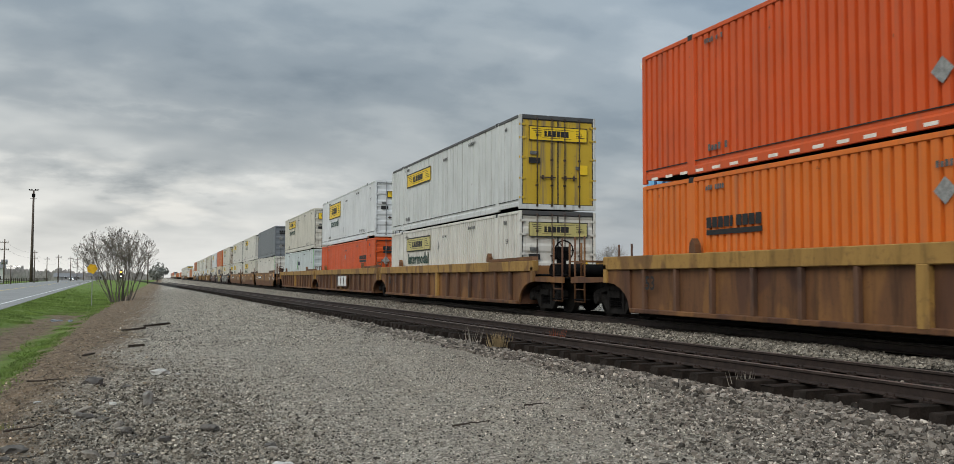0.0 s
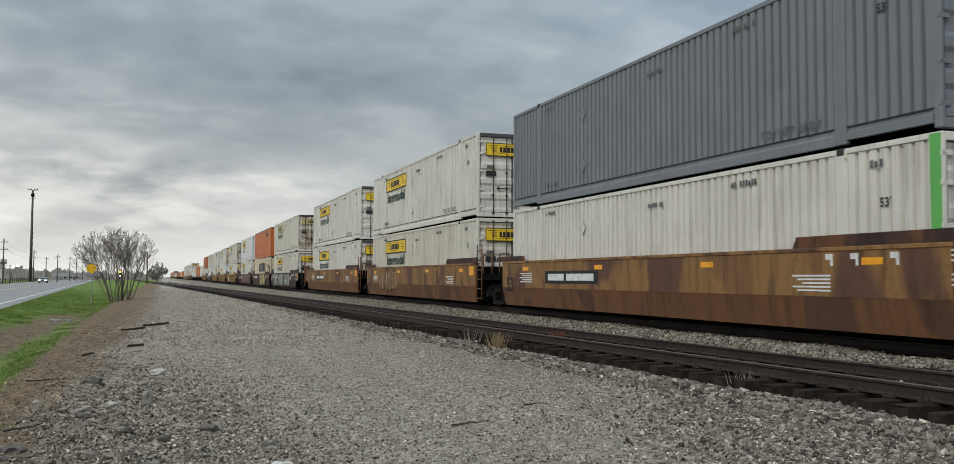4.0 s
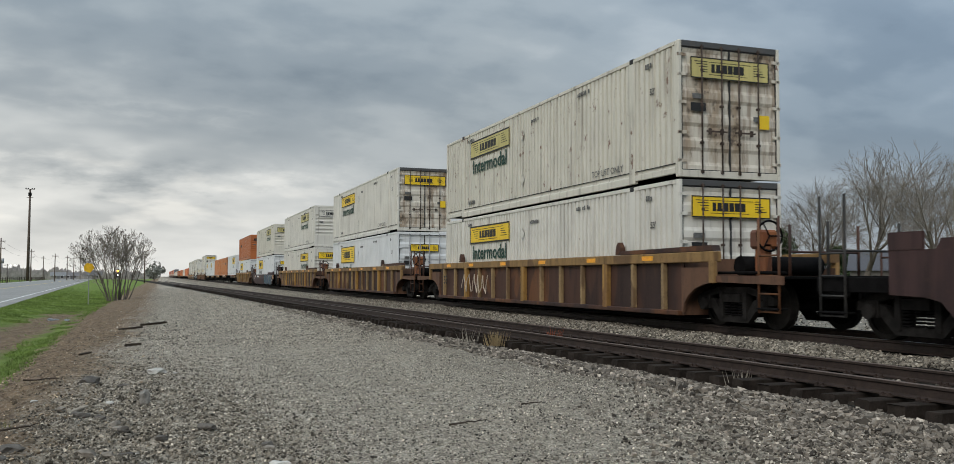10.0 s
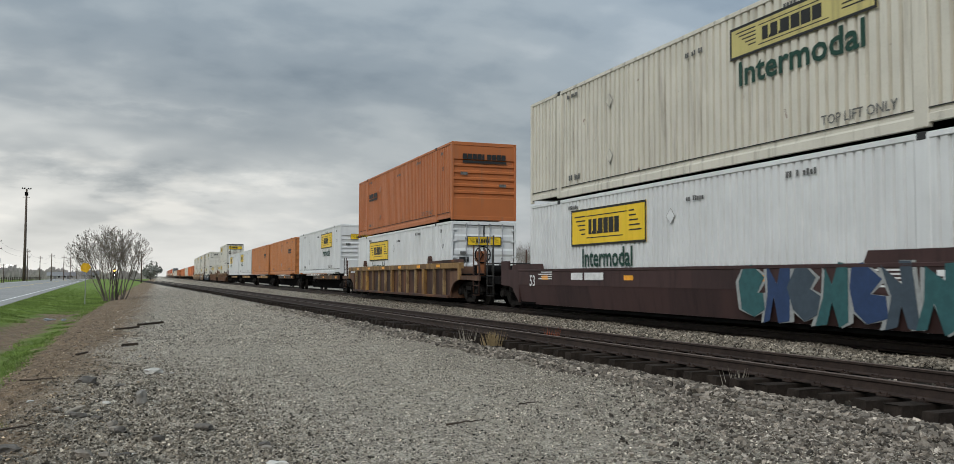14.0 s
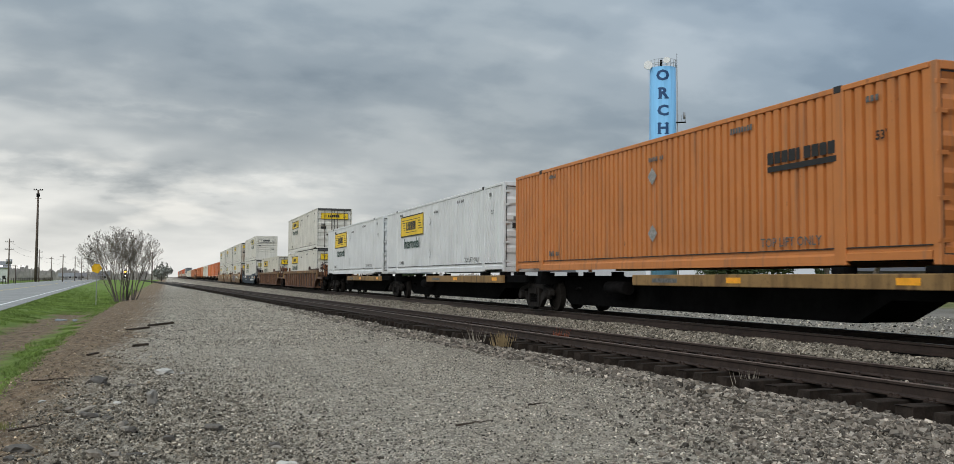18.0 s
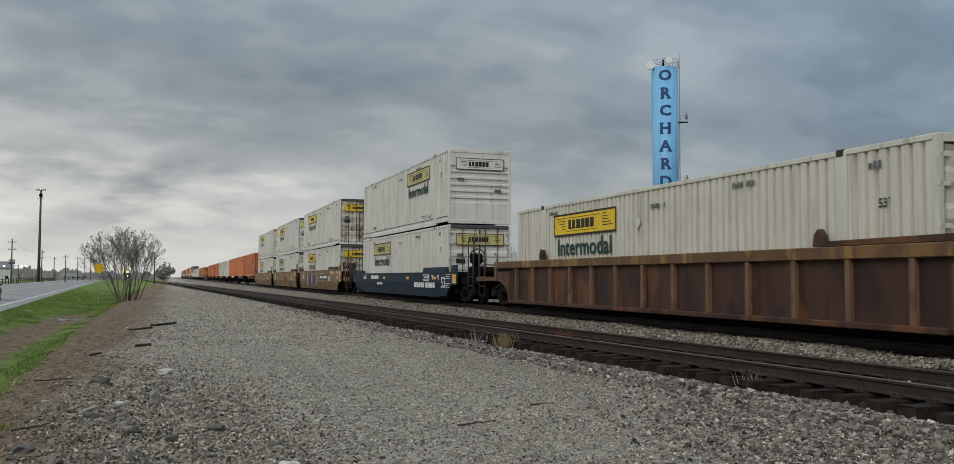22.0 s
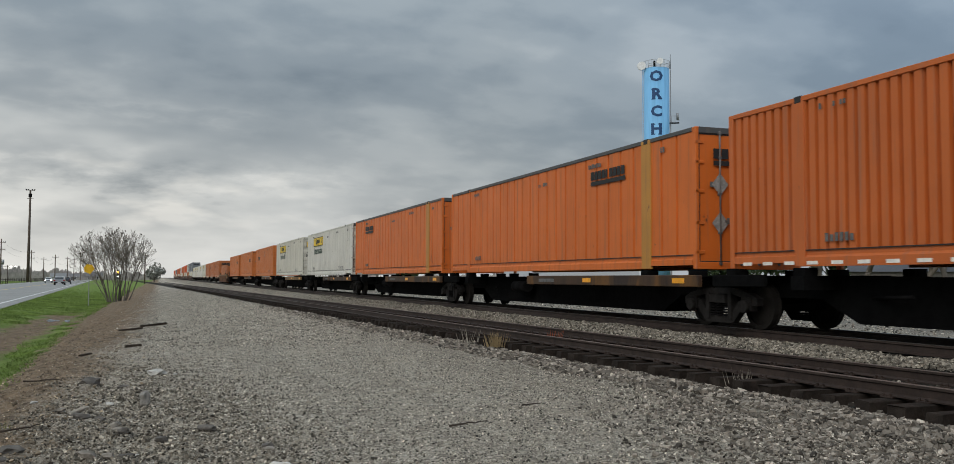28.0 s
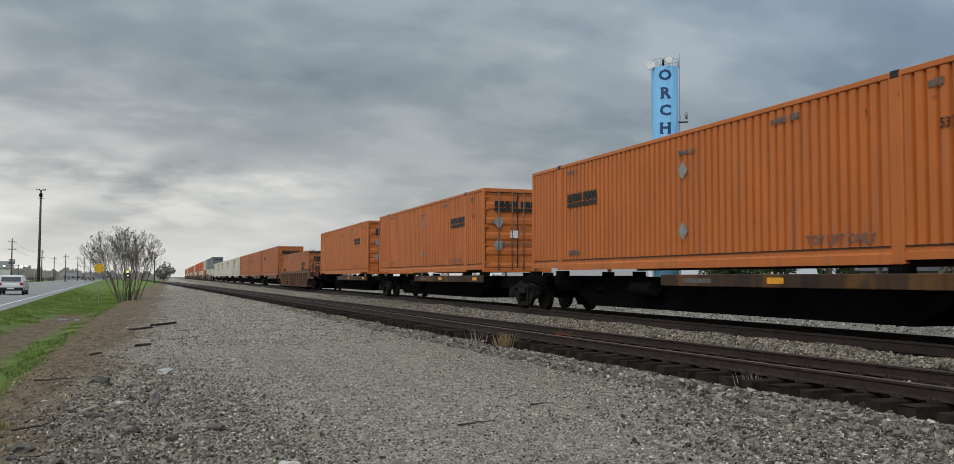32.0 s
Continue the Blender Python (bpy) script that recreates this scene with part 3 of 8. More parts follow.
def build_tracks():
    rnd = random.Random(5)
    tie = soft(one((-1.3, 1.3, -0.115, 0.115, -0.18, 0.0)), 0.012)
    ties = []
    for s in range(4):
        b = tie.copy()
        for v in b.verts:
            v.co += Vector((rnd.uniform(-0.02, 0.02), rnd.uniform(-0.012, 0.012), rnd.uniform(-0.012, 0.004)))
        ties.append(mesh_of("sleeper", b, TIE))
    tie.free()
    plate = one((-0.10, 0.10, -0.09, 0.09, 0.0, 0.018))
    for dx in (-0.085, 0.085):
        for dy in (-0.05, 0.05):
            box(plate, dx - 0.012, dx + 0.012, dy - 0.012, dy + 0.012, 0.018, 0.05)
    plate = mesh_of("tie_plate", plate, RAIL)
    for name, mid, top, head, label, count in (("railway_siding", smooth_siding, SIDING_TOP, DULL, "rusty siding track on dark timber sleepers in grey ballast", 290),
                                              ("railway_track", lambda y: LINE_X, RAIL_TOP, SHINE, "running line with worn rail heads on a raised ballast bed", 84)):
        t = thing(name, label, "track", kind="structure")
        far = 240 if name == "railway_siding" else 1500
        for s in (-GAUGE, GAUGE):
            part("rail", rail_mesh(lambda y: mid(y) + s, head, -40, 160, 1.5, top), None, t)
            part("rail", rail_mesh(lambda y: mid(y) + s, head, 158.5, far, 20, top - 0.002), None, t)
        y = -4.0
        for i in range(count):
            y += 0.535 + rnd.uniform(-0.03, 0.03)
            slope = math.degrees(math.atan2(mid(y + 1) - mid(y - 1), 2))
            m = pose(mid(y) + rnd.uniform(-0.05, 0.05), y, top - 0.189 + rnd.uniform(-0.008, 0.004), 0, 0, -slope + rnd.uniform(-1.5, 1.5))
            share("sleeper", ties[i % 4], t, m)
            if 2 < y < 34 and name == "railway_siding":
                for s in (-GAUGE, GAUGE):
                    share("tie_plate", plate, t, pose(mid(y) + s, y, top - 0.188, 0, 0, -slope))


STONE_V = np.array([(1, 0, 0), (-1, 0, 0), (0, 1, 0), (0, -1, 0), (0, 0, 1), (0, 0, -1)], np.float32)
STONE_F = np.array([(0, 2, 4), (2, 1, 4), (1, 3, 4), (3, 0, 4), (2, 0, 5), (1, 2, 5), (3, 1, 5), (0, 3, 5)], np.int32)


BLOCK_V = np.array([(x, y, z) for x in (-0.75, 0.75) for y in (-0.75, 0.75) for z in (-0.75, 0.75)], np.float32)
BLOCK_F = np.array([(0, 1, 3), (0, 3, 2), (4, 6, 7), (4, 7, 5), (0, 4, 5), (0, 5, 1), (2, 3, 7), (2, 7, 6), (0, 2, 6), (0, 6, 4), (1, 5, 7), (1, 7, 3)], np.int32)


def stones(name, n, place, size, seed, label, lift=0.25, material=None, blocky=False):
    """Many small broken stones as one heap: place(rng, n) gives x, y."""
    rng = np.random.default_rng(seed)
    x, y = place(rng, n)
    n = len(x)
    z = np.array([ground_z(a, b) for a, b in zip(x, y)], np.float32)
    s = rng.uniform(size[0], size[1], n) * rng.choice([0.7, 1.0, 1.35], n)
    base_v, base_f = (BLOCK_V, BLOCK_F) if blocky else (STONE_V, STONE_F)
    v = base_v[None] * np.stack([s, s * rng.uniform(0.6, 1.0, n), s * rng.uniform(0.4, 0.75, n)], 1)[:, None, :]
    v = v + rng.normal(0, 0.17 if blocky else 0.13, v.shape) * s[:, None, None]
    a = rng.uniform(0, 6.283, n)
    b = rng.uniform(-0.95, 0.95, n)
    ca, sa, cb, sb = np.cos(a), np.sin(a), np.cos(b), np.sin(b)
    vx, vy, vz = v[..., 0], v[..., 1], v[..., 2]
    vx, vz = vx * cb[:, None] + vz * sb[:, None], vz * cb[:, None] - vx * sb[:, None]
    vx, vy = vx * ca[:, None] - vy * sa[:, None], vx * sa[:, None] + vy * ca[:, None]
    out = np.stack([vx + x[:, None], vy + y[:, None], vz + (z + s * lift)[:, None]], 2).reshape(-1, 3)
    f = (base_f[None] + (np.arange(n) * len(base_v))[:, None, None]).reshape(-1, 3)
    return tagged(new(name, quick(name, out, f, material or STONE)), label, "gravel", kind="stuff")


DARK_RUBBLE = stone_material("dark_rubble", 0.78, (1.03, 1.0, 0.95), 1.2, 0.7)
BALLAST = stone_material("track_ballast_rock", 0.70, (1.03, 1.0, 0.99), 1.15, 0.6)
BANK = stone_material("brown_bank_pebble", 0.85, (1.1, 0.95, 0.78))
TAN_BALLAST = stone_material("tan_ballast_rock", 0.84, (1.02, 1.0, 0.96), 1.1, 0.55)


def scatter_stones():
    def between(rng, n):
        y = 5 + 60 * rng.beta(1.0, 2.2, n)
        mid = np.array([smooth_siding(v) for v in y])
        x = mid + 1.0 + rng.uniform(0, 1, n) * np.maximum(LINE_X - 0.86 - mid - 1.0, 0.0)
        ok = (x > mid + 1.0) & (LINE_X - 0.9 > x)
        return x[ok], y[ok]

    def ballast(rng, n):
        y = 4.5 + 45 * rng.beta(1.0, 2.6, n)
        mid = np.array([smooth_siding(v) for v in y])
        x = mid - 2.6 + rng.uniform(0, 1, n) * (LINE_X - mid + 3.9)
        r = np.abs(np.abs(x - mid) - GAUGE) > 0.09
        q = np.abs(np.abs(x - LINE_X) - GAUGE) > 0.09
        # the siding's sleepers lie bare between and just beside its rails
        bare = (np.abs(x - mid) < 1.5 + 0.22 * np.sin(y * 2.3) * np.sin(y * 0.9)) & (rng.uniform(0, 1, n) < np.where(x < mid - 0.9, 0.88, 0.92))
        bed = (np.abs(x - LINE_X) < 1.3) & (rng.uniform(0, 1, n) < 0.9)
        keep = r & q & ~bare & ~bed & ((x < mid + 1.0) | (x > LINE_X))
        return x[keep], y[keep]

    def shoulder(rng, n):
        """Coarse rock spilled from the siding, in a wedge that widens towards the near end."""
        y = 5.2 + 14 * rng.beta(1.0, 1.7, n)
        mid = np.array([smooth_siding(v) for v in y]) - 1.3
        start = np.minimum(3.2 + 0.69 * (y - 6.2) + rng.normal(0, 0.5, n), mid - 0.9)
        u = rng.uniform(0, 1, n) ** 0.48
        return start + u * (mid - start), y

    def verge(rng, n):
        y = 4.6 + 30 * rng.beta(1.0, 2.4, n)
        x = -1.9 + rng.uniform(0, 1, n) * 9.4
        ok = (x < np.array([smooth_siding(v) for v in y]) - 2.1 + rng.normal(0, 0.5, n)) & (x > -0.5 + 0.9 * rng.normal(0, 0.5, n))
        return x[ok], y[ok]

    def loose(rng, n):
        y = 6.6 + np.abs(rng.normal(0, 4.2, n))
        x = rng.normal(-0.05, 0.75, n) - 0.04 * (y - 8)
        ok = (x > -1.25 + 0.3 * np.sin(y * 1.7)) & (x < 2.6)
        return x[ok], y[ok]

    def beyond(rng, n):
        y = 20 + 115 * rng.beta(1.0, 2.2, n)
        x = -0.6 + rng.uniform(0, 1, n) * 8.5 + rng.normal(0, 0.5, n)
        ok = x < np.array([smooth_siding(v) for v in y]) - 1.3
        return x[ok], y[ok]

    def yard(rng, n):
        y = 8 + 90 * rng.beta(1.0, 1.6, n)
        return 13.4 + rng.uniform(0, 1, n) ** 1.3 * 14, y

    def bank(rng, n):
        y = 6.2 + 40 * rng.beta(1.0, 1.8, n)
        x = rng.normal(-1.2, 0.65, n) - 0.012 * y
        ok = (x > -3.0) & (x < 0.2)
        return x[ok], y[ok]

    stones("track_ballast", 42000, between, (0.014, 0.029), 18, "tan crushed rock ballast between the tracks", 0.3, TAN_BALLAST, True)
    stones("track_ballast", 62000, ballast, (0.019, 0.042), 11, "grey crushed rock ballast round the tracks", 0.25, BALLAST, True)
    stones("track_ballast", 24000, shoulder, (0.011, 0.025), 19, "coarse grey rock spilled beside the sleeper ends", 0.3, BALLAST, True)
    stones("gravel_chips", 100000, verge, (0.006, 0.0145), 12, "fine pale crushed gravel on the verge", 0.35)
    stones("gravel_chips", 52000, beyond, (0.012, 0.026), 15, "pale crushed gravel on the verge farther off", 0.3)
    stones("yard_gravel", 16000, yard, (0.02, 0.05), 16, "loose ballast stones on the pale yard", 0.3)
    stones("bank_pebbles", 5500, bank, (0.008, 0.022), 17, "pale pebbles strewn over the brown soil bank", 0.3, BANK)
    stones("rubble_stones", 22000, loose, (0.006, 0.0155), 13, "dark broken rubble at the edge of the verge", 0.4, DARK_RUBBLE, True)


build_ground()
build_road()
build_tracks()
scatter_stones()


# ---- the train: colours ----
C_WHITE, C_CREAM, C_FRESH = (0.64, 0.615, 0.55), (0.60, 0.568, 0.485), (0.645, 0.655, 0.65)
C_ORANGE, C_RED, C_BROWN = (0.52, 0.145, 0.030), (0.60, 0.088, 0.016), (0.41, 0.125, 0.037)
SHELL = {
    "white": paint("white_container_paint", C_WHITE, 0.42, 0.12),
    "cream": paint("cream_container_paint", C_CREAM, 0.5, 0.15),
    "rusty": paint("cream_rusted_paint", C_CREAM, 0.55, 0.62),
    "fresh": paint("fresh_white_paint", C_FRESH, 0.12),
    "stained_door": stained("rust_stained_door_paint", (0.63, 0.585, 0.50)),
    "tangerine": paint("tangerine_paint", (0.60, 0.135, 0.018), 0.42, 0.25),
    "ash": paint("ash_white_paint", (0.58, 0.59, 0.565), 0.5, 0.1),
    "burnt": paint("burnt_orange_paint", (0.50, 0.118, 0.024), 0.4, 0.2),
    "ochre_post": paint("yellowed_post_paint", (0.46, 0.21, 0.04), 0.5, 0.3),
    "orange": paint("orange_container_paint", C_ORANGE, 0.42, 0.22),
    "vivid": paint("vivid_orange_paint", (0.66, 0.158, 0.020), 0.35, 0.2),
    "tawny": paint("tawny_container_paint", (0.50, 0.178, 0.048), 0.45, 0.25),
    "red": paint("red_orange_paint", C_RED, 0.3, 0.08),
    "brown": paint("faded_orange_paint", C_BROWN, 0.35, 0.1),
    "grey": paint("slate_grey_paint", (0.17, 0.185, 0.20), 0.25),
    "pale": paint("pale_grey_paint", (0.56, 0.61, 0.60), 0.4, 0.1),
    "sand": paint("sand_container_paint", (0.62, 0.53, 0.37), 0.35, 0.12),
    "gold": paint("golden_door_paint", (0.52, 0.345, 0.028), 0.8, 0.3),
    "green": paint("green_post_paint", (0.12, 0.42, 0.10), 0.2),
    "dusk": paint("dark_roof_rail_paint", (0.07, 0.07, 0.07), 0.3),
}
WIDE, LONG, TALL = 1.295, 16.154, 2.93


def corrugated(x, y0, y1, z0, z1, pitch=0.222, depth=0.07):
    """A pressed steel side: flats, slopes and troughs."""
    bm = bmesh.new()
    n = int((y1 - y0) / pitch)
    step = (y1 - y0) / n
    pts = []
    for i in range(n):
        a = y0 + i * step
        pts += [(a, 0.0), (a + step * 0.63, 0.0), (a + step * 0.68, depth), (a + step * 0.95, depth)]
    pts.append((y1, 0.0))
    low = [bm.verts.new((x + d, y, z0)) for y, d in pts]
    top = [bm.verts.new((x + d, y, z1)) for y, d in pts]
    for i in range(len(pts) - 1):
        bm.faces.new((low[i + 1], low[i], top[i], top[i + 1]))
    return bm


def panelled(x, y0, y1, z0, z1, panel=0.61):
    """A sheet-and-post side: flat sheets with slim upright seams, pressed in one."""
    bm = bmesh.new()
    n = int((y1 - y0) / panel)
    pts = [(y0, 0.0)]
    for i in range(1, n):
        y = y0 + (y1 - y0) * i / n
        pts += [(y - 0.04, 0.0), (y - 0.03, 0.04), (y + 0.03, 0.04), (y + 0.04, 0.0)]
    pts.append((y1, 0.0))
    low = [bm.verts.new((x + d, y, z0)) for y, d in pts]
    top = [bm.verts.new((x + d, y, z1)) for y, d in pts]
    for i in range(len(pts) - 1):
        bm.faces.new((low[i + 1], low[i], top[i], top[i + 1]))
    return bm


def ridged(x0, x1, z0, z1, ribs, depth=0.045):
    """An end wall or door leaf pressed into lying ridges; it faces -y."""
    bm = bmesh.new()
    step = (z1 - z0) / ribs
    pts = [(z0, 0.0)]
    for i in range(ribs):
        a = z0 + i * step
        pts += [(a + step * 0.2, 0.0), (a + step * 0.35, depth), (a + step * 0.78, depth), (a + step * 0.93, 0.0)]
    pts.append((z1, 0.0))
    lo = [bm.verts.new((x0, d, z)) for z, d in pts]
    hi = [bm.verts.new((x1, d, z)) for z, d in pts]
    for i in range(len(pts) - 1):
        bm.faces.new((lo[i], hi[i], hi[i + 1], lo[i + 1]))
    return bm


def nose_sheet(x0, x1, z0, z1):
    """A front wall with pressed ridges between a plain head and a plain foot."""
    bm = ridged(x0, x1, z0 + 0.62, z1 - 0.5, 6, 0.05)
    box(bm, x0, x1, 0.0, 0.03, z0, z0 + 0.618)
    box(bm, x0, x1, 0.0, 0.03, z1 - 0.498, z1)
    return bm


def sign_marks(plane, at, off, w, h, dark_frame=True):
    """Marks of a lettered sign as plain shapes: a frame, a row of blocks, tapering stripes."""
    bm = bmesh.new()
    def bar(u0, u1, v0, v1):
        if plane == "side":
            box(bm, off - 0.004, off, at[0] - u1, at[0] - u0, at[1] + v0, at[1] + v1)
        else:
            box(bm, at[0] + u0, at[0] + u1, off - 0.004, off, at[1] + v0, at[1] + v1)
    if dark_frame:
        e = 0.05 if w > 2 else 0.025
        bar(-w / 2, w / 2, h / 2 - e, h / 2)
        bar(-w / 2, w / 2, -h / 2, -h / 2 + e)
        bar(-w / 2, -w / 2 + e, -h / 2 + e, h / 2 - e)
        bar(w / 2 - e, w / 2, -h / 2 + e, h / 2 - e)
    # a row of plain solid blocks in place of the name, in a fine inner frame
    u = -w * 0.24
    for wd in (0.05, 0.012, 0.06, 0.012, 0.075, 0.07, 0.075, 0.07):
        tall = 0.2 if wd > 0.02 else -0.12
        bar(u, u + w * wd * 0.86, -h * 0.2, h * tall)
        u += w * wd
    bar(-w * 0.27, w * 0.27, h * 0.28, h * 0.305)
    bar(-w * 0.27, w * 0.22, -h * 0.305, -h * 0.28)
    for i in range(5):
        v = h * (0.28 - 0.12 * i)
        bar(-w * (0.45 - 0.025 * i), -w * 0.29, v, v + h * 0.035)
        bar(w * 0.30, w * (0.36 + 0.022 * i), v, v + h * 0.035)
    return bm


def word_marks(plane, at, off, w, h, bar_under=True):
    """A heavy nine-letter name as plain blocks with a bar beneath."""
    bm = bmesh.new()
    def bar(u0, u1, v0, v1):
        if plane == "side":
            box(bm, off - 0.004, off, at[0] - u1, at[0] - u0, at[1] + v0, at[1] + v1)
        else:
            box(bm, at[0] + u0, at[0] + u1, off - 0.004, off, at[1] + v0, at[1] + v1)
    s = w / 9
    for i in range(9):
        u = -w / 2 + i * s
        bar(u, u + s * (0.45 if i == 4 else 0.86), 0, h * 0.5)
    if bar_under:
        bar(-w / 2, w / 2, -h * 0.34, -h * 0.1)
    return bm


def small_marks(spots, off, rnd):
    """Rows of small stencilled marks on the near side: (y, z, letters, height)."""
    bm = bmesh.new()
    for y, z, n, h in spots:
        for i in range(n):
            if rnd.random() < 0.16:
                continue
            u = y - i * h * 0.8
            box(bm, off - 0.004, off, u - h * 0.55, u, z, z + h * rnd.choice((1, 1, 0.8)))
    return bm


def diamond(bm, y, z, r, off):
    vs = [bm.verts.new((off, y + dy * r, z + dz * r)) for dy, dz in ((1, 0), (0, 1), (-1, 0), (0, -1))]
    bm.faces.new(vs[::-1])
    return bm


def bottom_rail(off):
    """A deep rail with a ledge above it, cut back over the last two metres at both ends."""
    bm = bmesh.new()
    prism(bm, ((off, 0.02), (off, 0.17), (off + 0.035, 0.21), (off + 0.035, 0.285), (off + 0.09, 0.285), (off + 0.09, 0.02)), 1.86, LONG - 1.86, "y")
    for a, b in ((0.15, 1.86), (LONG - 1.86, LONG - 0.15)):
        prism(bm, ((off + 0.006, 0.085), (off + 0.006, 0.20), (off + 0.035, 0.22), (off + 0.035, 0.285), (off + 0.09, 0.285), (off + 0.09, 0.085)), a, b, "y")
    # dark strip painted for the shadow line where the sheet stands on the rail
    box(bm, off + 0.01, off + 0.05, 0.14, LONG - 0.14, 0.2855, 0.303, mat=1)
    return bm


MADE = {}


def container(style, far=False):
    """A 53 foot freight container, its base corner edge at the origin, the end that leads facing -y."""
    key = (style, far)
    if key in MADE:
        return copy_thing(MADE[key], Matrix())
    colour, body, end, sign, label = STYLES[style]
    shell = SHELL[colour]
    rnd = random.Random(len(MADE) * 7 + 3)
    root = thing("freight_container", label, "container", "containers on the train")
    top = SHELL["dusk"] if "dark_top" in sign else shell
    base = SHELL["cream"] if colour == "rusty" else shell
    off = -WIDE
    z0, z1 = 0.28, TALL - 0.09
    if body == "corr":
        wall = mesh_of("side_wall", corrugated(off + 0.02, 0.13, LONG - 0.13, z0, z1), shell)
    elif body == "fine":
        wall = mesh_of("side_wall", corrugated(off + 0.02, 0.13, LONG - 0.13, z0, z1, 0.2, 0.045), shell)
    else:
        wall = mesh_of("side_wall", panelled(off + 0.025, 0.13, LONG - 0.13, z0, z1), shell)
    share("side_wall", wall, root)
    share("side_wall", wall, root, pose(0, LONG, 0, 0, 0, 180))
    part("roof", one((-WIDE + 0.05, WIDE - 0.05, 0.05, LONG - 0.05, TALL - 0.05, TALL - 0.015)), top, root)
    part("floor", one((-WIDE + 0.095, WIDE - 0.095, 0.07, LONG - 0.07, 0.13, 0.2)), BLACK, root)
    part("rear_wall", ridged(-WIDE + 0.085, WIDE - 0.085, 0.1, TALL - 0.1, 9), shell, root).matrix_basis = pose(0, LONG - 0.02, 0, 0, 0, 180)
    low = mesh_of("bottom_rail", bottom_rail(off), [base, SEAL])
    high = mesh_of("top_rail", soft(one((off, off + 0.07, 0.15, LONG - 0.15, TALL - 0.09, TALL)), 0.008), top)
    post = mesh_of("corner_post", soft(one((off, off + 0.085, 0.0, 0.13, 0.0, TALL)), 0.012), shell)
    lift = mesh_of("lift_post", soft(one((off - 0.006, off + 0.06, -0.13, 0.13, 0.02, TALL - 0.02)), 0.01), shell)
    cast = mesh_of("lift_casting", soft(one((off - 0.012, off + 0.14, -0.09, 0.09, TALL - 0.11, TALL + 0.012)), 0.01), SEAL)
    if "ochre_posts" in sign:
        ochre_lift = mesh_of("lift_post", soft(one((off - 0.008, off + 0.06, -0.2, 0.2, 0.02, TALL - 0.02)), 0.01), SHELL["ochre_post"])
    for turn in (0,) if far else (0, 180):
        m = pose(0, LONG if turn else 0, 0, 0, 0, turn)
        share("bottom_rail", low, root, m)
        share("top_rail", high, root, m)
        for y in (1.98, LONG - 1.98):
            post_mesh = ochre_lift if "ochre_posts" in sign and (y < 3) == (turn == 0) else lift
            share("lift_post", post_mesh, root, m @ pose(0, y, 0))
            if not far:
                share("lift_casting", cast, root, m @ pose(0, y, 0))
        share("corner_post", post, root, m)
        ob = share("corner_post", post, root, pose(0, LONG - 0.13 if not turn else 0.13, 0, 0, 0, turn))
    if "green_post" in sign:
        part("post_stripe", one((off - 0.004, off, 0.02, 0.22, 0.02, TALL - 0.02)), SHELL["green"], root, "bright green painted post")
    # the leading end
    door_paint = SHELL["gold"] if "gold_door" in sign else (SHELL["stained_door"] if "rusty_door" in sign else shell)
    part("door_header", soft(one((-WIDE + 0.085, WIDE - 0.085, 0.0, 0.12, TALL - 0.13, TALL)), 0.008), SHELL["dusk"] if "dark_top" in sign or end == "door" and "dark_head" in sign else shell, root)
    part("door_sill", soft(one((-WIDE + 0.085, WIDE - 0.085, 0.0, 0.12, 0.0, 0.15)), 0.008), shell, root)
    if end == "door":
        leaf = mesh_of("door", ridged(0.015, WIDE - 0.085, 0.15, TALL - 0.13, 5, 0.035) if "flat_door" not in sign else one((0.015, WIDE - 0.085, 0.0, 0.04, 0.15, TALL - 0.13)), door_paint)
        w = WIDE - 0.085
        gasket = one((0.0, 0.02, -0.01, 0.01, 0.15, TALL - 0.13), (w - 0.022, w + 0.006, -0.012, 0.01, 0.15, TALL - 0.13),
                     (0.02, w - 0.022, -0.01, 0.01, TALL - 0.155, TALL - 0.13), (0.02, w - 0.022, -0.01, 0.01, 0.15, 0.17))
        gasket = mesh_of("gasket", gasket, SEAL)
        bar_paint = GREY_BAR if colour in ("orange", "vivid", "tawny", "red", "tangerine", "burnt", "brown") else RUSTY_BAR
        bars = []
        for u in (0.22, 0.72):
            bm = rod(bmesh.new(), (u, -0.045, 0.08), (u, -0.045, TALL - 0.07), 0.018, 8)
            for z in (0.12, 0.75, 1.55, 2.3, TALL - 0.12):
                box(bm, u - 0.035, u + 0.035, -0.06, 0.0, z - 0.025, z + 0.025)
            bars.append(mesh_of("locking_bar", bm, GALV if "pale_bars" in sign else bar_paint))
        grip = one((0.1, 0.62, -0.07, -0.05, 0.98, 1.015))
        box(grip, 0.2, 0.26, -0.075, -0.03, 0.93, 1.06)
        box(grip, 0.5, 0.56, -0.075, -0.03, 0.93, 1.06)
        grip = mesh_of("handle", grip, bar_paint)
        hinge = mesh_of("hinge", soft(one((WIDE - 0.2, WIDE + 0.016, -0.03, 0.0, -0.035, 0.035)), 0.006), door_paint)
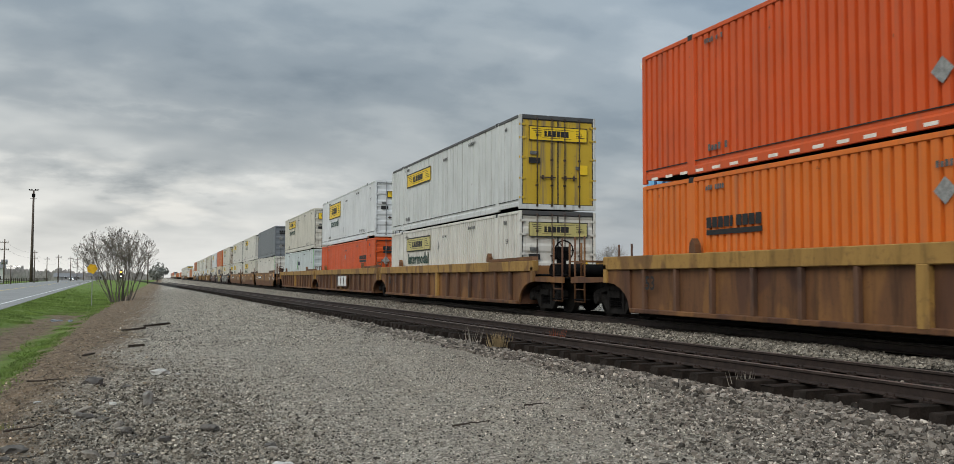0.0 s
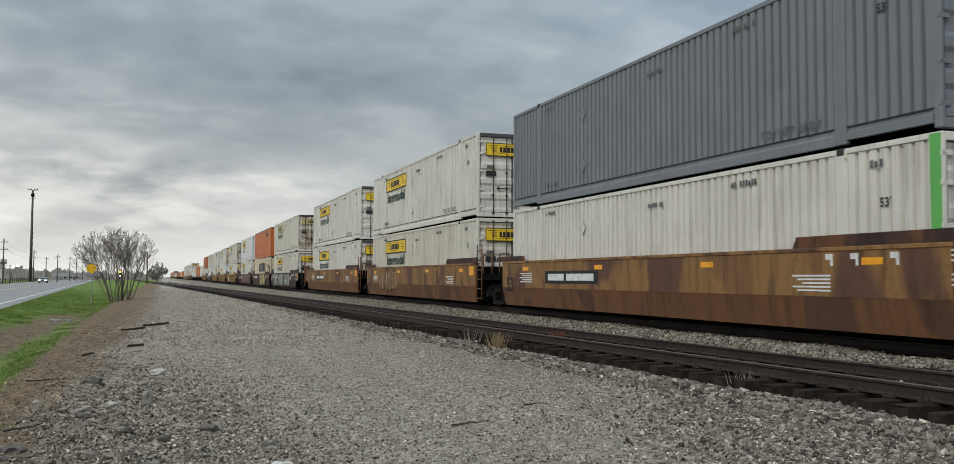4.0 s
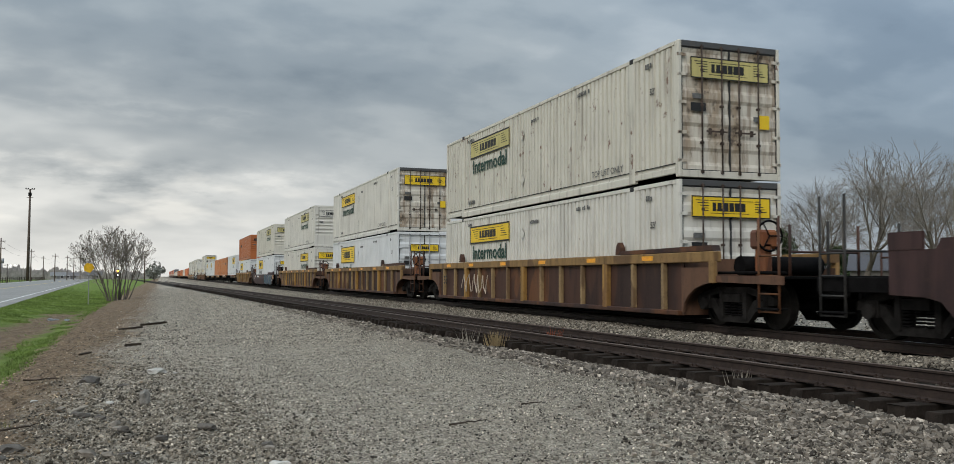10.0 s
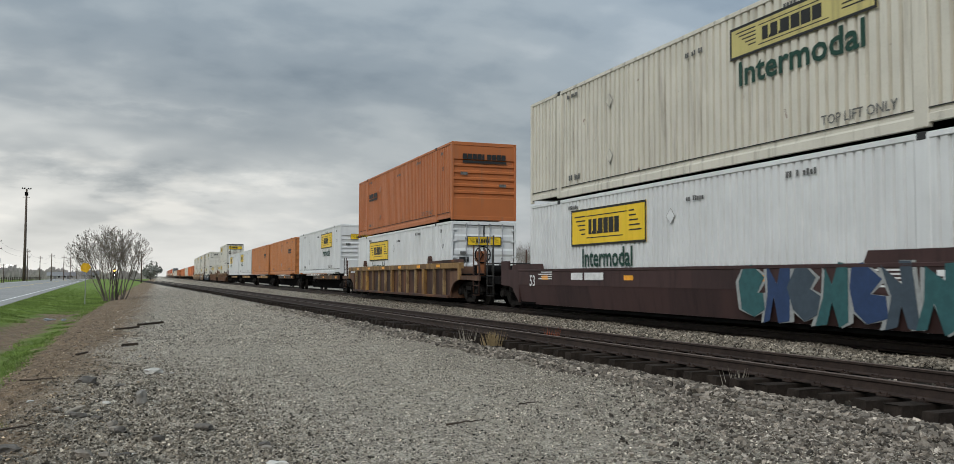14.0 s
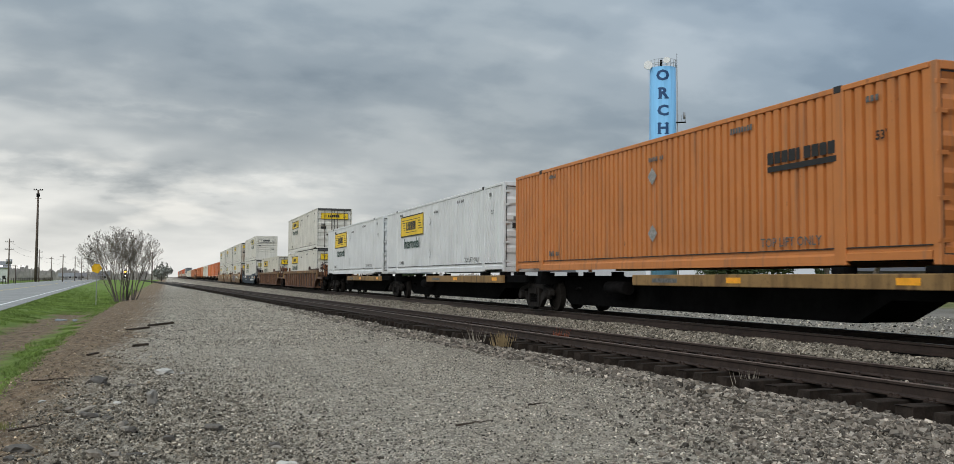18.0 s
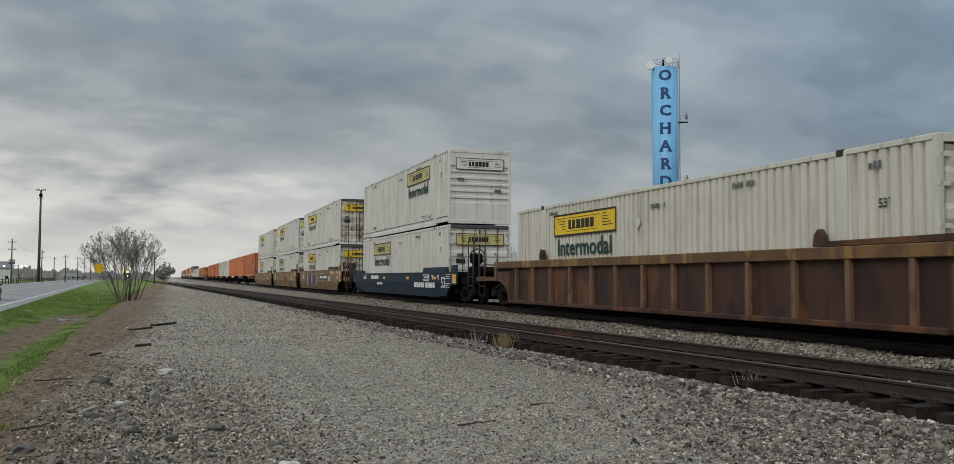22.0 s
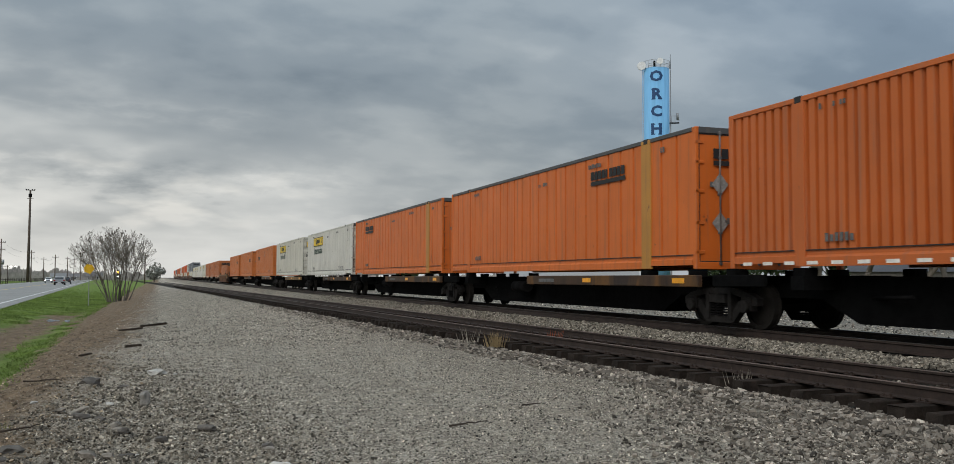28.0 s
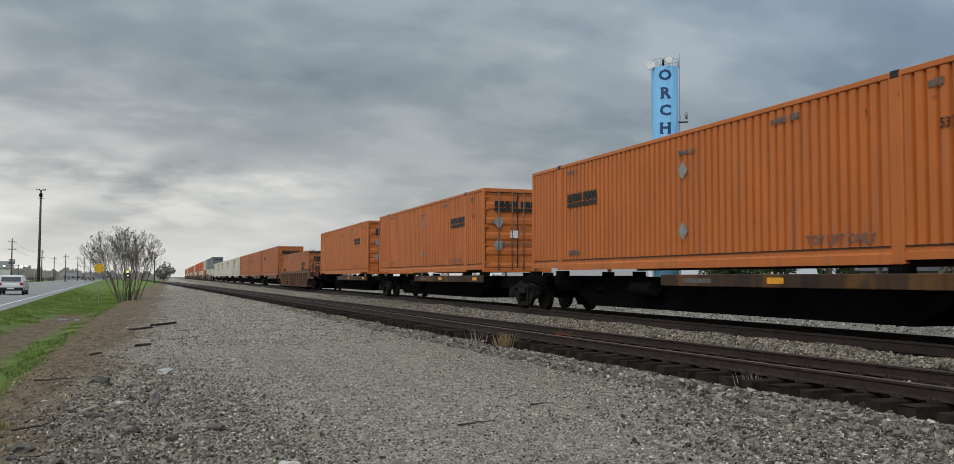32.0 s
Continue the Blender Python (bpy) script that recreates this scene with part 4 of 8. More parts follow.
        for s in (1, -1):
            flip = Matrix.Diagonal((s, 1, 1, 1))
            d = share("door", leaf, root, pose(0, 0.03, 0) @ flip)
            if far:
                continue
            share("gasket", gasket, d)
            for b in bars:
                share("locking_bar", b, d)
            share("handle", grip, d)
            for z in (0.35, 0.95, 1.6, 2.2, 2.62):
                share("hinge", hinge, d, pose(0, 0, z))
    else:
        part("nose_wall", nose_sheet(-WIDE + 0.085, WIDE - 0.085, 0.15, TALL - 0.13), shell, root).matrix_basis = pose(0, 0.02, 0)
    # signs on the leading end
    if "end_sign" in sign or "end_word" in sign:
        y = -0.012
        if "end_sign" in sign:
            w, h, z = (2.0, 0.46, 2.36) if "small_end" not in sign else (1.35, 0.34, 2.2)
            yellow = FADED if colour in ("rusty",) or "faded" in sign else YELLOW
            if "plain_end" in sign:
                yellow = SHELL["white"]
            s = part("logo_panel", one((-w / 2, w / 2, y, y + 0.008, z - h / 2, z + h / 2)), yellow, root, "yellow sign panel")
            part("logo", sign_marks("end", (0, z), y, w, h), INK, s)
        else:
            s = part("logo", word_marks("end", (0, 2.28), y, 1.75, 0.42), INK, root)
        for x, z in () if far else ((0.75, 1.33), (-0.8, 1.75)):
            part("stencil", one((x - 0.16, x + 0.12, y, y + 0.006, z - 0.06, z + 0.05)), MUTED, root)
        if end == "nose" or far:
            pass
        elif colour in ("white", "fresh", "cream", "rusty", "ash"):
            part("warning_label", one((0.72, 1.0, y - 0.002, y + 0.006, 1.12, 1.42)), YELLOW, root, "small yellow warning label")
            part("dark_label", one((-1.0, -0.62, y - 0.002, y + 0.006, 1.42, 1.6)), INK, root, "small black label")
        else:
            for x, z in ((-0.72, 1.75), (-0.72, 0.95)):
                g = bmesh.new()
                vs = [g.verts.new((x + a * 0.2, y - 0.003, z + b * 0.24)) for a, b in ((1, 0), (0, 1), (-1, 0), (0, -1))]
                g.faces.new(vs[::-1])
                part("placard", g, PLACARD, root, "grey diamond placard")
            part("paper_label", one((-0.28, 0.0, y - 0.002, y + 0.006, 1.2, 1.46)), WHITE_INK, root, "stained paper label")
            part("paper_label", one((0.62, 1.02, y - 0.002, y + 0.006, 1.5, 1.95)), PLACARD, root, "pale printed label")
    # signs on the near side
    if "side_sign" in sign:
        y = 11.5 if "rear_sign" in sign else 4.6
        w, h = (3.8, 0.94) if "big_sign" in sign else (3.7, 0.61)
        z = 2.12 if "big_sign" in sign else (2.17 if body == "plate" else 2.3)
        yellow = FADED if "faded" in sign else YELLOW
        s = part("logo_panel", one((off - 0.006, off + 0.004, y - w / 2, y + w / 2, z - h / 2, z + h / 2)), yellow, root, "yellow sign panel")
        part("logo", sign_marks("side", (y, z), off - 0.006, w, h), INK, s)
        if body != "plate":
            wide = 2.8 if "big_sign" in sign else 3.5
            part("lettering", write(bmesh.new(), "Intermodal", 0.64, Matrix.Translation((off - 0.006, y, z - h / 2 - 0.33)) @ SIDE, 0.014, wide / 3.05), GREEN_INK, root, "dark green word")
    if "side_word" in sign:
        y = (2.9 if body == "corr" else 3.8) if "rear_word" not in sign else LONG - 3.4
        part("logo", word_marks("side", (y, 1.86 if body == "corr" else 2.28), off - 0.004, 1.76, 0.42), INK, root)
    if "crescent" in sign:
        g = bmesh.new()
        outer = [(0.42 * math.cos(a), 0.42 * math.sin(a)) for a in np.linspace(-1.25, 1.25, 14)]
        inner = [(0.2 * math.cos(a), 0.2 * math.sin(a)) for a in np.linspace(1.25, -1.25, 14)]
        g.faces.new([g.verts.new((off - 0.006, 8.45 - u, 1.86 + v)) for u, v in outer + inner])
        part("logo", g, SHELL["green"], root, "bright green crescent")
        for k in range(4):
            part("name_block", one((off - 0.006, off, 7.86 - 0.26 * k - 0.21, 7.86 - 0.26 * k, 1.84, 2.14)), plain("navy_lettering", (0.03, 0.035, 0.07), 0.6), root, "dark blue block")
        part("lettering", write(bmesh.new(), "logistics", 0.30, Matrix.Translation((off - 0.006, 7.4, 1.62)) @ SIDE, 0.0, 0.8), MUTED, root)
    if "diamonds" in sign:
        for z in (2.09, 0.81):
            part("placard", diamond(bmesh.new(), 7.85, z, 0.2, off - 0.006), PLACARD, root, "grey diamond placard")
    elif body != "plate" and not far:
        for z in (2.15, 0.8):
            p = part("placard", diamond(bmesh.new(), 11.3 if "rear_sign" not in sign else 8.6, z, 0.18, off - 0.004), PLACARD, root, "small diamond placard holder")
            part("placard_sheet", diamond(bmesh.new(), 11.3 if "rear_sign" not in sign else 8.6, z, 0.16, off - 0.008), shell, p)
    if "big_name" in sign:
        navy = plain("navy_lettering", (0.03, 0.035, 0.07), 0.6)
        for i in range(5):
            g, y = bmesh.new(), 11.0 - 1.3 * i
            prism(g, ((y, 1.49), (y, 1.6), (y - 0.1, 1.66), (y - 0.1, 2.22), (y, 2.28), (y, 2.37), (y - 1.05, 2.37), (y - 1.05, 2.28), (y - 0.95, 2.22), (y - 0.95, 1.66), (y - 1.05, 1.6), (y - 1.05, 1.49)), off - 0.006, off)
            part("name_block", g, navy, root, "dark blue tall block")
        part("lettering", write(bmesh.new(), "multi", 0.66, Matrix.Translation((off - 0.006, 3.75, 2.1)) @ SIDE, 0.004, 0.95), PLACARD, root, "faded grey word")
        part("lettering", write(bmesh.new(), "modal", 0.66, Matrix.Translation((off - 0.006, 1.85, 2.1)) @ SIDE, 0.022, 1.0), INK, root)
        part("lettering", write(bmesh.new(), "SERVICES", 0.36, Matrix.Translation((off - 0.006, 1.6, 1.72)) @ SIDE, 0.0, 1.0), MUTED, root)
        g = bmesh.new()
        for i in range(6):
            box(g, off - 0.006, off, 3.2 + 0.22 * i, 4.3 + 0.2 * i, 0.95 + 0.13 * i, 1.03 + 0.13 * i)
        part("stripes", g, plain("olive_stripes", (0.16, 0.15, 0.05), 0.6), root)
    if "tape" in sign:
        g = bmesh.new()
        for i in range(27):
            box(g, off - 0.005, off, 0.4 + i * 0.58, 0.66 + i * 0.58, 0.05, 0.11)
        part("reflective_tape", g, REFLECT, root, "white reflective dashes")
    if far:
        MADE[key] = root
        return root
    if body != "plate":
        part("lettering", write(bmesh.new(), "TOP LIFT ONLY", 0.23, Matrix.Translation((off - 0.006, 3.2, 0.44)) @ SIDE, 0.002), MUTED, root)
        part("lettering", write(bmesh.new(), "53'", 0.2, Matrix.Translation((off - 0.006, 1.05, 2.0)) @ SIDE, 0.004), INK, root)
    marks = part("stencil", small_marks(((4.9, 2.58, 9, 0.11), (8.0, 2.42, 8, 0.1), (1.35, 2.55, 3, 0.12), (LONG - 2.5, 2.62, 8, 0.1), (LONG - 2.6, 0.42, 6, 0.14)), off - 0.004, rnd), MUTED, root)
    tagged(marks, kind="stuff")
    MADE[key] = root
    return root


J = ("side_sign", "rear_sign", "end_sign")
STYLES = {
    "jb_white": ("white", "corr", "door", J + ("dark_head",), "white corrugated container with yellow sign panels and barred doors"),
    "jb_stained": ("white", "corr", "door", J + ("dark_head", "rusty_door"), "white corrugated container with rust-stained doors"),
    "jb_cream": ("cream", "corr", "door", J + ("faded", "dark_head", "rusty_door"), "grimy cream corrugated container with faded yellow signs"),
    "jb_rusty": ("rusty", "corr", "door", J + ("faded", "dark_head", "rusty_door"), "cream corrugated container with rust patches"),
    "jb_clean": ("cream", "corr", "door", J, "cream corrugated container with yellow sign panels"),
    "jb_worn": ("white", "corr", "door", J + ("faded", "dark_head"), "white corrugated container with faded yellow signs and barred doors"),
    "jb_fresh": ("fresh", "fine", "door", J + ("big_sign", "small_end", "pale_bars"), "fresh white container with large yellow sign panel"),
    "jb_bright": ("fresh", "corr", "door", J + ("pale_bars", "dark_head"), "bright white corrugated container with yellow sign panels"),
    "jb_nose": ("white", "corr", "nose", ("side_sign", "faded", "end_sign", "plain_end"), "white corrugated container with a ridged front wall"),
    "jb_white_nose": ("white", "corr", "nose", ("side_sign", "end_sign"), "white corrugated container with bright yellow sign and ridged front wall"),
    "jb_cream_nose": ("cream", "corr", "nose", ("side_sign", "faded", "end_sign"), "cream corrugated container with a ridged front wall"),
    "jb_fresh_nose": ("fresh", "fine", "nose", ("side_sign", "big_sign", "end_sign", "small_end"), "fresh white container with large yellow sign and ridged front wall"),
    "jb_plate": ("ash", "plate", "door", ("side_sign", "rear_sign", "end_sign", "gold_door", "dark_top", "flat_door"), "white sheet-and-post container with golden yellow doors"),
    "or_corr": ("orange", "corr", "door", ("side_word", "diamonds", "end_word"), "orange corrugated container with black name and grey placards"),
    "or_tawny": ("tawny", "corr", "door", ("side_word", "diamonds", "end_word"), "faded tan-orange corrugated container with black name and grey placards"),
    "or_rear": ("vivid", "corr", "door", ("side_word", "rear_word", "diamonds", "end_word"), "orange corrugated container with rust streaks and black name"),
    "or_nose": ("brown", "corr", "nose", ("side_word", "rear_word", "end_word"), "faded orange corrugated container with a ridged front wall"),
    "or_bright_nose": ("orange", "corr", "nose", ("side_word", "rear_word", "end_word", "diamonds"), "orange corrugated container with a ridged front wall"),
    "or_plate": ("burnt", "plate", "door", ("side_word", "end_word", "dark_top", "flat_door", "ochre_posts"), "orange sheet-and-post container with dark roof edge"),
    "or_sheet": ("tangerine", "plate", "door", ("side_word", "end_word", "dark_top", "flat_door", "ochre_posts"), "bright orange panelled container with ochre posts"),
    "orange_tape": ("burnt", "corr", "door", ("side_word", "diamonds", "end_word", "tape"), "orange container with white reflective dashes along its base"),
    "or_plate_rear": ("tangerine", "plate", "door", ("side_word", "rear_word", "end_word", "dark_top", "flat_door", "ochre_posts"), "orange panelled container with yellowed posts and dark roof edge"),
    "red_corr": ("red", "corr", "door", ("side_word", "diamonds", "end_word"), "red-orange corrugated container with black name"),
    "red_tape": ("red", "corr", "door", ("side_word", "diamonds", "end_word", "tape"), "red-orange container with white reflective dashes along its base"),
    "grey": ("grey", "corr", "door", ("end_word",), "slate grey corrugated container with barred doors"),
    "pale": ("pale", "corr", "door", ("crescent", "green_post", "pale_bars"), "pale grey corrugated container with a green corner post"),
    "pale_white": ("white", "corr", "door", ("green_post",), "white corrugated container with a green corner post"),
    "sand": ("sand", "corr", "door", ("big_name", "dark_head"), "sand coloured container with a tall dark blue name"),
    "or_single": ("brown", "corr", "door", ("side_word", "end_word", "dark_head"), "faded tan-orange container alone in a ribbed well car"),
}


# ---- the train: cars ----
def patched(name, colours, scale=0.6, rough=0.7):
    """Old car paint patched over in several colours, with rust."""
    k = Nodes(name, rough)
    a = k.noise(k.coord("Object", (1, 1, 0.45), 60), scale, 2, 0.4, 0.6)
    b = k.noise(k.coord("Object", (1, 2.2, 0.3), 25), 1.6, 5, 0.65)
    c = k.noise(k.coord("Object", (1, 1, 1), 25), 9, 5, 0.7)
    t = k.mix(k.step(a, 0.38, 0.46), colours[0], colours[1])
    t = k.mix(k.step(a, 0.56, 0.62), t, colours[2])
    t = k.mix(k.math("MULTIPLY", k.step(b, 0.45, 0.75), 0.7), t, shade(colours[0], 0.35))
    t = k.mix(k.math("MULTIPLY", k.step(c, 0.5, 0.75), 0.45), t, (0.06, 0.03, 0.02))
    k.bump(c, 0.004, 0.5)
    return k.colour(t)


OCHRE = patched("ochre_sill_paint", ((0.30, 0.168, 0.045), (0.36, 0.205, 0.055), (0.20, 0.105, 0.038)), 1.2)
RUSTY = patched("rust_brown_car_paint", ((0.10, 0.045, 0.024), (0.15, 0.068, 0.028), (0.22, 0.102, 0.034)), 0.9)
DEEP = patched("dark_brown_car_paint", ((0.036, 0.019, 0.015), (0.066, 0.030, 0.019), (0.13, 0.054, 0.022)), 0.9)
DEEP_SILL = patched("rusted_ochre_sill", ((0.20, 0.108, 0.042), (0.13, 0.07, 0.034), (0.26, 0.145, 0.05)), 1.4)
MOTLEY = patched("patched_ochre_and_rust", ((0.115, 0.054, 0.034), (0.255, 0.135, 0.046), (0.195, 0.098, 0.038)), 0.8)
MAROON = patched("maroon_car_paint", ((0.046, 0.023, 0.021), (0.054, 0.027, 0.025), (0.04, 0.021, 0.02)))
TAN = patched("tan_car_paint", ((0.225, 0.142, 0.07), (0.245, 0.158, 0.08), (0.17, 0.10, 0.052)))
LOW_TAN = patched("dark_tan_skirt_paint", ((0.17, 0.10, 0.05), (0.19, 0.115, 0.058), (0.125, 0.07, 0.038)))
LOW_RUST = patched("rust_brown_skirt_paint", ((0.145, 0.066, 0.03), (0.17, 0.076, 0.032), (0.10, 0.048, 0.028)), 0.8)
RUST_SILL = patched("rusted_sill_paint", ((0.105, 0.055, 0.034), (0.13, 0.066, 0.038), (0.078, 0.043, 0.028)), 1.2)
NAVY = patched("navy_car_paint", ((0.009, 0.025, 0.042), (0.011, 0.029, 0.049), (0.008, 0.021, 0.035)))
SPINE_SILL = patched("brown_spine_sill", ((0.032, 0.02, 0.014), (0.06, 0.032, 0.016), (0.13, 0.06, 0.016)), 1.0)
DULL_OCHRE = patched("dull_ochre_sill_paint", ((0.22, 0.13, 0.05), (0.265, 0.158, 0.06), (0.14, 0.08, 0.036)), 1.2)
RUST_GEAR = patched("orange_rusted_gear", ((0.22, 0.075, 0.03), (0.26, 0.095, 0.035), (0.12, 0.05, 0.03)), 3.0)
RIB_RUST = patched("rusted_rib_paint", ((0.15, 0.085, 0.052), (0.18, 0.10, 0.06), (0.11, 0.06, 0.04)), 2.0)
RIB_OCHRE = patched("ochre_rib_paint", ((0.23, 0.155, 0.075), (0.28, 0.19, 0.092), (0.16, 0.10, 0.05)), 2.0)

TRUCK = {}


def truck_meshes():
    if TRUCK:
        return TRUCK
    r = 0.44
    w = bmesh.new()
    # tread, flange and dished web turned about the axle
    prof = ((0.10, -0.10), (r - 0.08, -0.03), (r - 0.08, -0.07), (r, -0.065), (r, 0.05), (r + 0.025, 0.055), (r + 0.025, 0.08), (r - 0.08, 0.08), (r - 0.08, 0.02), (0.10, 0.10))
    rings = []
    for i in range(22):
        a = 2 * math.pi * i / 22
        rings.append([w.verts.new((x, q * math.cos(a), q * math.sin(a))) for q, x in prof])
    for i in range(22):
        p, q = rings[i], rings[(i + 1) % 22]
        for k in range(len(prof) - 1):
            w.faces.new((p[k], p[k + 1], q[k + 1], q[k]))
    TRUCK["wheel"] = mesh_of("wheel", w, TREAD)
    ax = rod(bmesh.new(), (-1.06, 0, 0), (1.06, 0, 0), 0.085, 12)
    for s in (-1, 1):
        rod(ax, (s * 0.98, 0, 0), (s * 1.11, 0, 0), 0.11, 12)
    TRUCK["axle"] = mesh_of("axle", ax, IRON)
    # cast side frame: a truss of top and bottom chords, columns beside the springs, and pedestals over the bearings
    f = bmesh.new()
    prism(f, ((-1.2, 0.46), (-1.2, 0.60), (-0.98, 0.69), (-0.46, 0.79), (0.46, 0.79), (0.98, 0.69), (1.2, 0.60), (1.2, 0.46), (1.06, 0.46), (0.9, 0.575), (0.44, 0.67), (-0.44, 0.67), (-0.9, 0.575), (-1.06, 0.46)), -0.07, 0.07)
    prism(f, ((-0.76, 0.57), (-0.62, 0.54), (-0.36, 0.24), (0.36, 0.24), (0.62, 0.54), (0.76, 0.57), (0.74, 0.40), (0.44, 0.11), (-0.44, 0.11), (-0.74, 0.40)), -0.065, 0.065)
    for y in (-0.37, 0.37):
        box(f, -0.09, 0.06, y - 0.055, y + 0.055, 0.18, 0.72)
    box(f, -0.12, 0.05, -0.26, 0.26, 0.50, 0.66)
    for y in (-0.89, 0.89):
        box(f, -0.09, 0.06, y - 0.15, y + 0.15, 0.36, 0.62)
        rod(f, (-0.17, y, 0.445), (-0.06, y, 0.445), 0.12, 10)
    TRUCK["side_frame"] = mesh_of("side_frame", f, TRUCK_STEEL)
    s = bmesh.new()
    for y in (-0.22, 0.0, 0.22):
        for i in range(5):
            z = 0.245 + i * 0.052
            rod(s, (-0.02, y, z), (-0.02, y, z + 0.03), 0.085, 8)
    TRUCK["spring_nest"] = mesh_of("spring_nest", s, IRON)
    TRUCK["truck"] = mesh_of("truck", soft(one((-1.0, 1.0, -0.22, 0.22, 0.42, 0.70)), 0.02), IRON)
    return TRUCK


def add_truck(parent, y, far=False):
    k = truck_meshes()
    t = share("truck", k["truck"], parent, pose(0, y, 0))
    for d in (-0.89, 0.89):
        if not far:
            share("axle", k["axle"], t, pose(0, d, 0.445))
        for s in (0,) if far else (0, 180):
            share("wheel", k["wheel"], t, pose(-GAUGE if not s else GAUGE, d, 0.445, 0, 0, s))
    for s in (0,) if far else (0, 180):
        m = pose(0, 0, 0, 0, 0, s) @ pose(-1.04, 0, 0)
        share("side_frame", k["side_frame"], t, m)
        if not far:
            tagged(share("spring_nest", k["spring_nest"], t, m), kind="stuff")


def end_gear(root, at, out, coupled, body, brake, rail_paint, sheer=False, high=1.37, foot=0.14):
    """Platform, bulkhead, steps and coupler at one end; out is -1 at the leading end, +1 at the trailing one."""
    reach = 3.45 if coupled else 1.65

    def yy(a, b):
        p, q = at + out * a, at + out * b
        return (p, q) if p < q else (q, p)

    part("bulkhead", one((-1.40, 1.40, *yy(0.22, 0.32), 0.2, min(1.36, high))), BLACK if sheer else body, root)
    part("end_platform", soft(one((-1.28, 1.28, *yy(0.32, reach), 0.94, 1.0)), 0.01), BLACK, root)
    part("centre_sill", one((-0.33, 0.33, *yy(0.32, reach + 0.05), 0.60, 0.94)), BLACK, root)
    for s in (-1, 1):
        g = bmesh.new()
        if sheer and coupled:
            # the side plate runs on over the truck, cut away below
            prism(g, [(at + out * a, z) for a, z in ((0.33, foot + 0.03), (0.83, 0.64), (1.1, 0.70), (1.74, 0.72), (1.74, high), (0.33, high))], *sorted((s * 1.52, s * 1.46)))
            part("end_plate", g, body, root)
            part("end_guard", one((*sorted((s * 1.53, s * 1.47)), *yy(1.12, 1.74), high + 0.002, high + 0.26)), body, root)
            part("end_beam", soft(one((*sorted((s * 1.36, s * 1.28)), *yy(1.75, reach), 0.74, 0.98)), 0.012), IRON if body in (MAROON, NAVY) else body, root)
        elif sheer:
            prism(g, [(at + out * a, z) for a, z in ((0.34, 0.86), (0.34, 1.1), (reach - 0.75, 1.1), (reach - 0.55, 1.08), (reach, 1.08), (reach, 0.9), (1.0, 0.9))], *sorted((s * 1.36, s * 1.44)))
            part("end_beam", g, BLACK, root)
        else:
            # an arched plate over the truck, stepped down from the top sill
            arch = [(0.36 + 1.15 * (1 - math.cos(q)), 0.26 + 0.62 * math.sin(q)) for q in (0.0, 0.3, 0.6, 0.9, 1.2, 1.5708)]
            rim = [(reach, 0.84), (reach, 1.0), (1.5, 1.0), (1.5, 1.17), (0.32, 1.17), (0.32, 0.26)]
            prism(g, [(at + out * a, z) for a, z in arch + rim], *sorted((s * 1.46, s * 1.40)))
            part("end_plate", g, body, root)
            part("sill_post", soft(one((*sorted((s * 1.52, s * 1.42)), *yy(1.36, 1.52), 0.86, 1.30)), 0.012), OCHRE if body is not RUST_SILL else DULL_OCHRE, root)
    if coupled:
        c = one((-0.16, 0.16, *yy(reach, reach + 0.3), 0.62, 0.84))
        box(c, -0.24, 0.20, *yy(reach + 0.25, reach + 0.5), 0.58, 0.92)
        part("coupler", soft(c, 0.03), IRON, root)
        hose = bmesh.new()
        pts = [Vector((0.35, at + out * (reach + 0.02 + 0.08 * i), 0.62 - 0.26 * math.sin(i * 0.55))) for i in range(6)]
        for a, b in zip(pts, pts[1:]):
            rod(hose, a, b, 0.025, 6, caps=False)
        part("air_hose", hose, BLACK, root)
        for s in (-1, 1):
            g = bmesh.new()
            y0, y1 = at + out * (reach - 0.70), at + out * (reach - 0.14)
            for y in (y0, y1):
                rod(g, (s * 1.40, y, 0.34), (s * 1.40, y, (2.3 if sheer else 2.05) if s < 0 else 1.5), 0.026, 6)
            for z in (0.36, 0.68, 1.0, 1.36):
                rod(g, (s * 1.40, y0, z), (s * 1.40, y1, z), 0.018, 6)
            part("ladder", g, rail_paint, root)
        g, y = bmesh.new(), at + out * (reach - 0.1)
        for u in (-1.2, 0.3):
            rod(g, (u, y, 1.0), (u, y, 1.9), 0.03, 6)
        rod(g, (-1.2, y, 1.42), (0.3, y, 1.42), 0.02, 6)
        part("handrail", g, rail_paint, root)
        if body is TAN:
            part("end_stanchion", soft(one((-1.40, -1.34, *yy(1.85, 2.0), 0.98, 1.95), (-1.40, -1.34, *yy(2.36, 2.5), 0.98, 1.95), (-1.40, -1.34, *yy(2.0, 2.36), 1.82, 1.95)), 0.01), DEEP, root)
        part("step", soft(one((-1.46, -1.22, *yy(reach - 0.72, reach - 0.12), 0.40, 0.43)), 0.008), IRON, root)
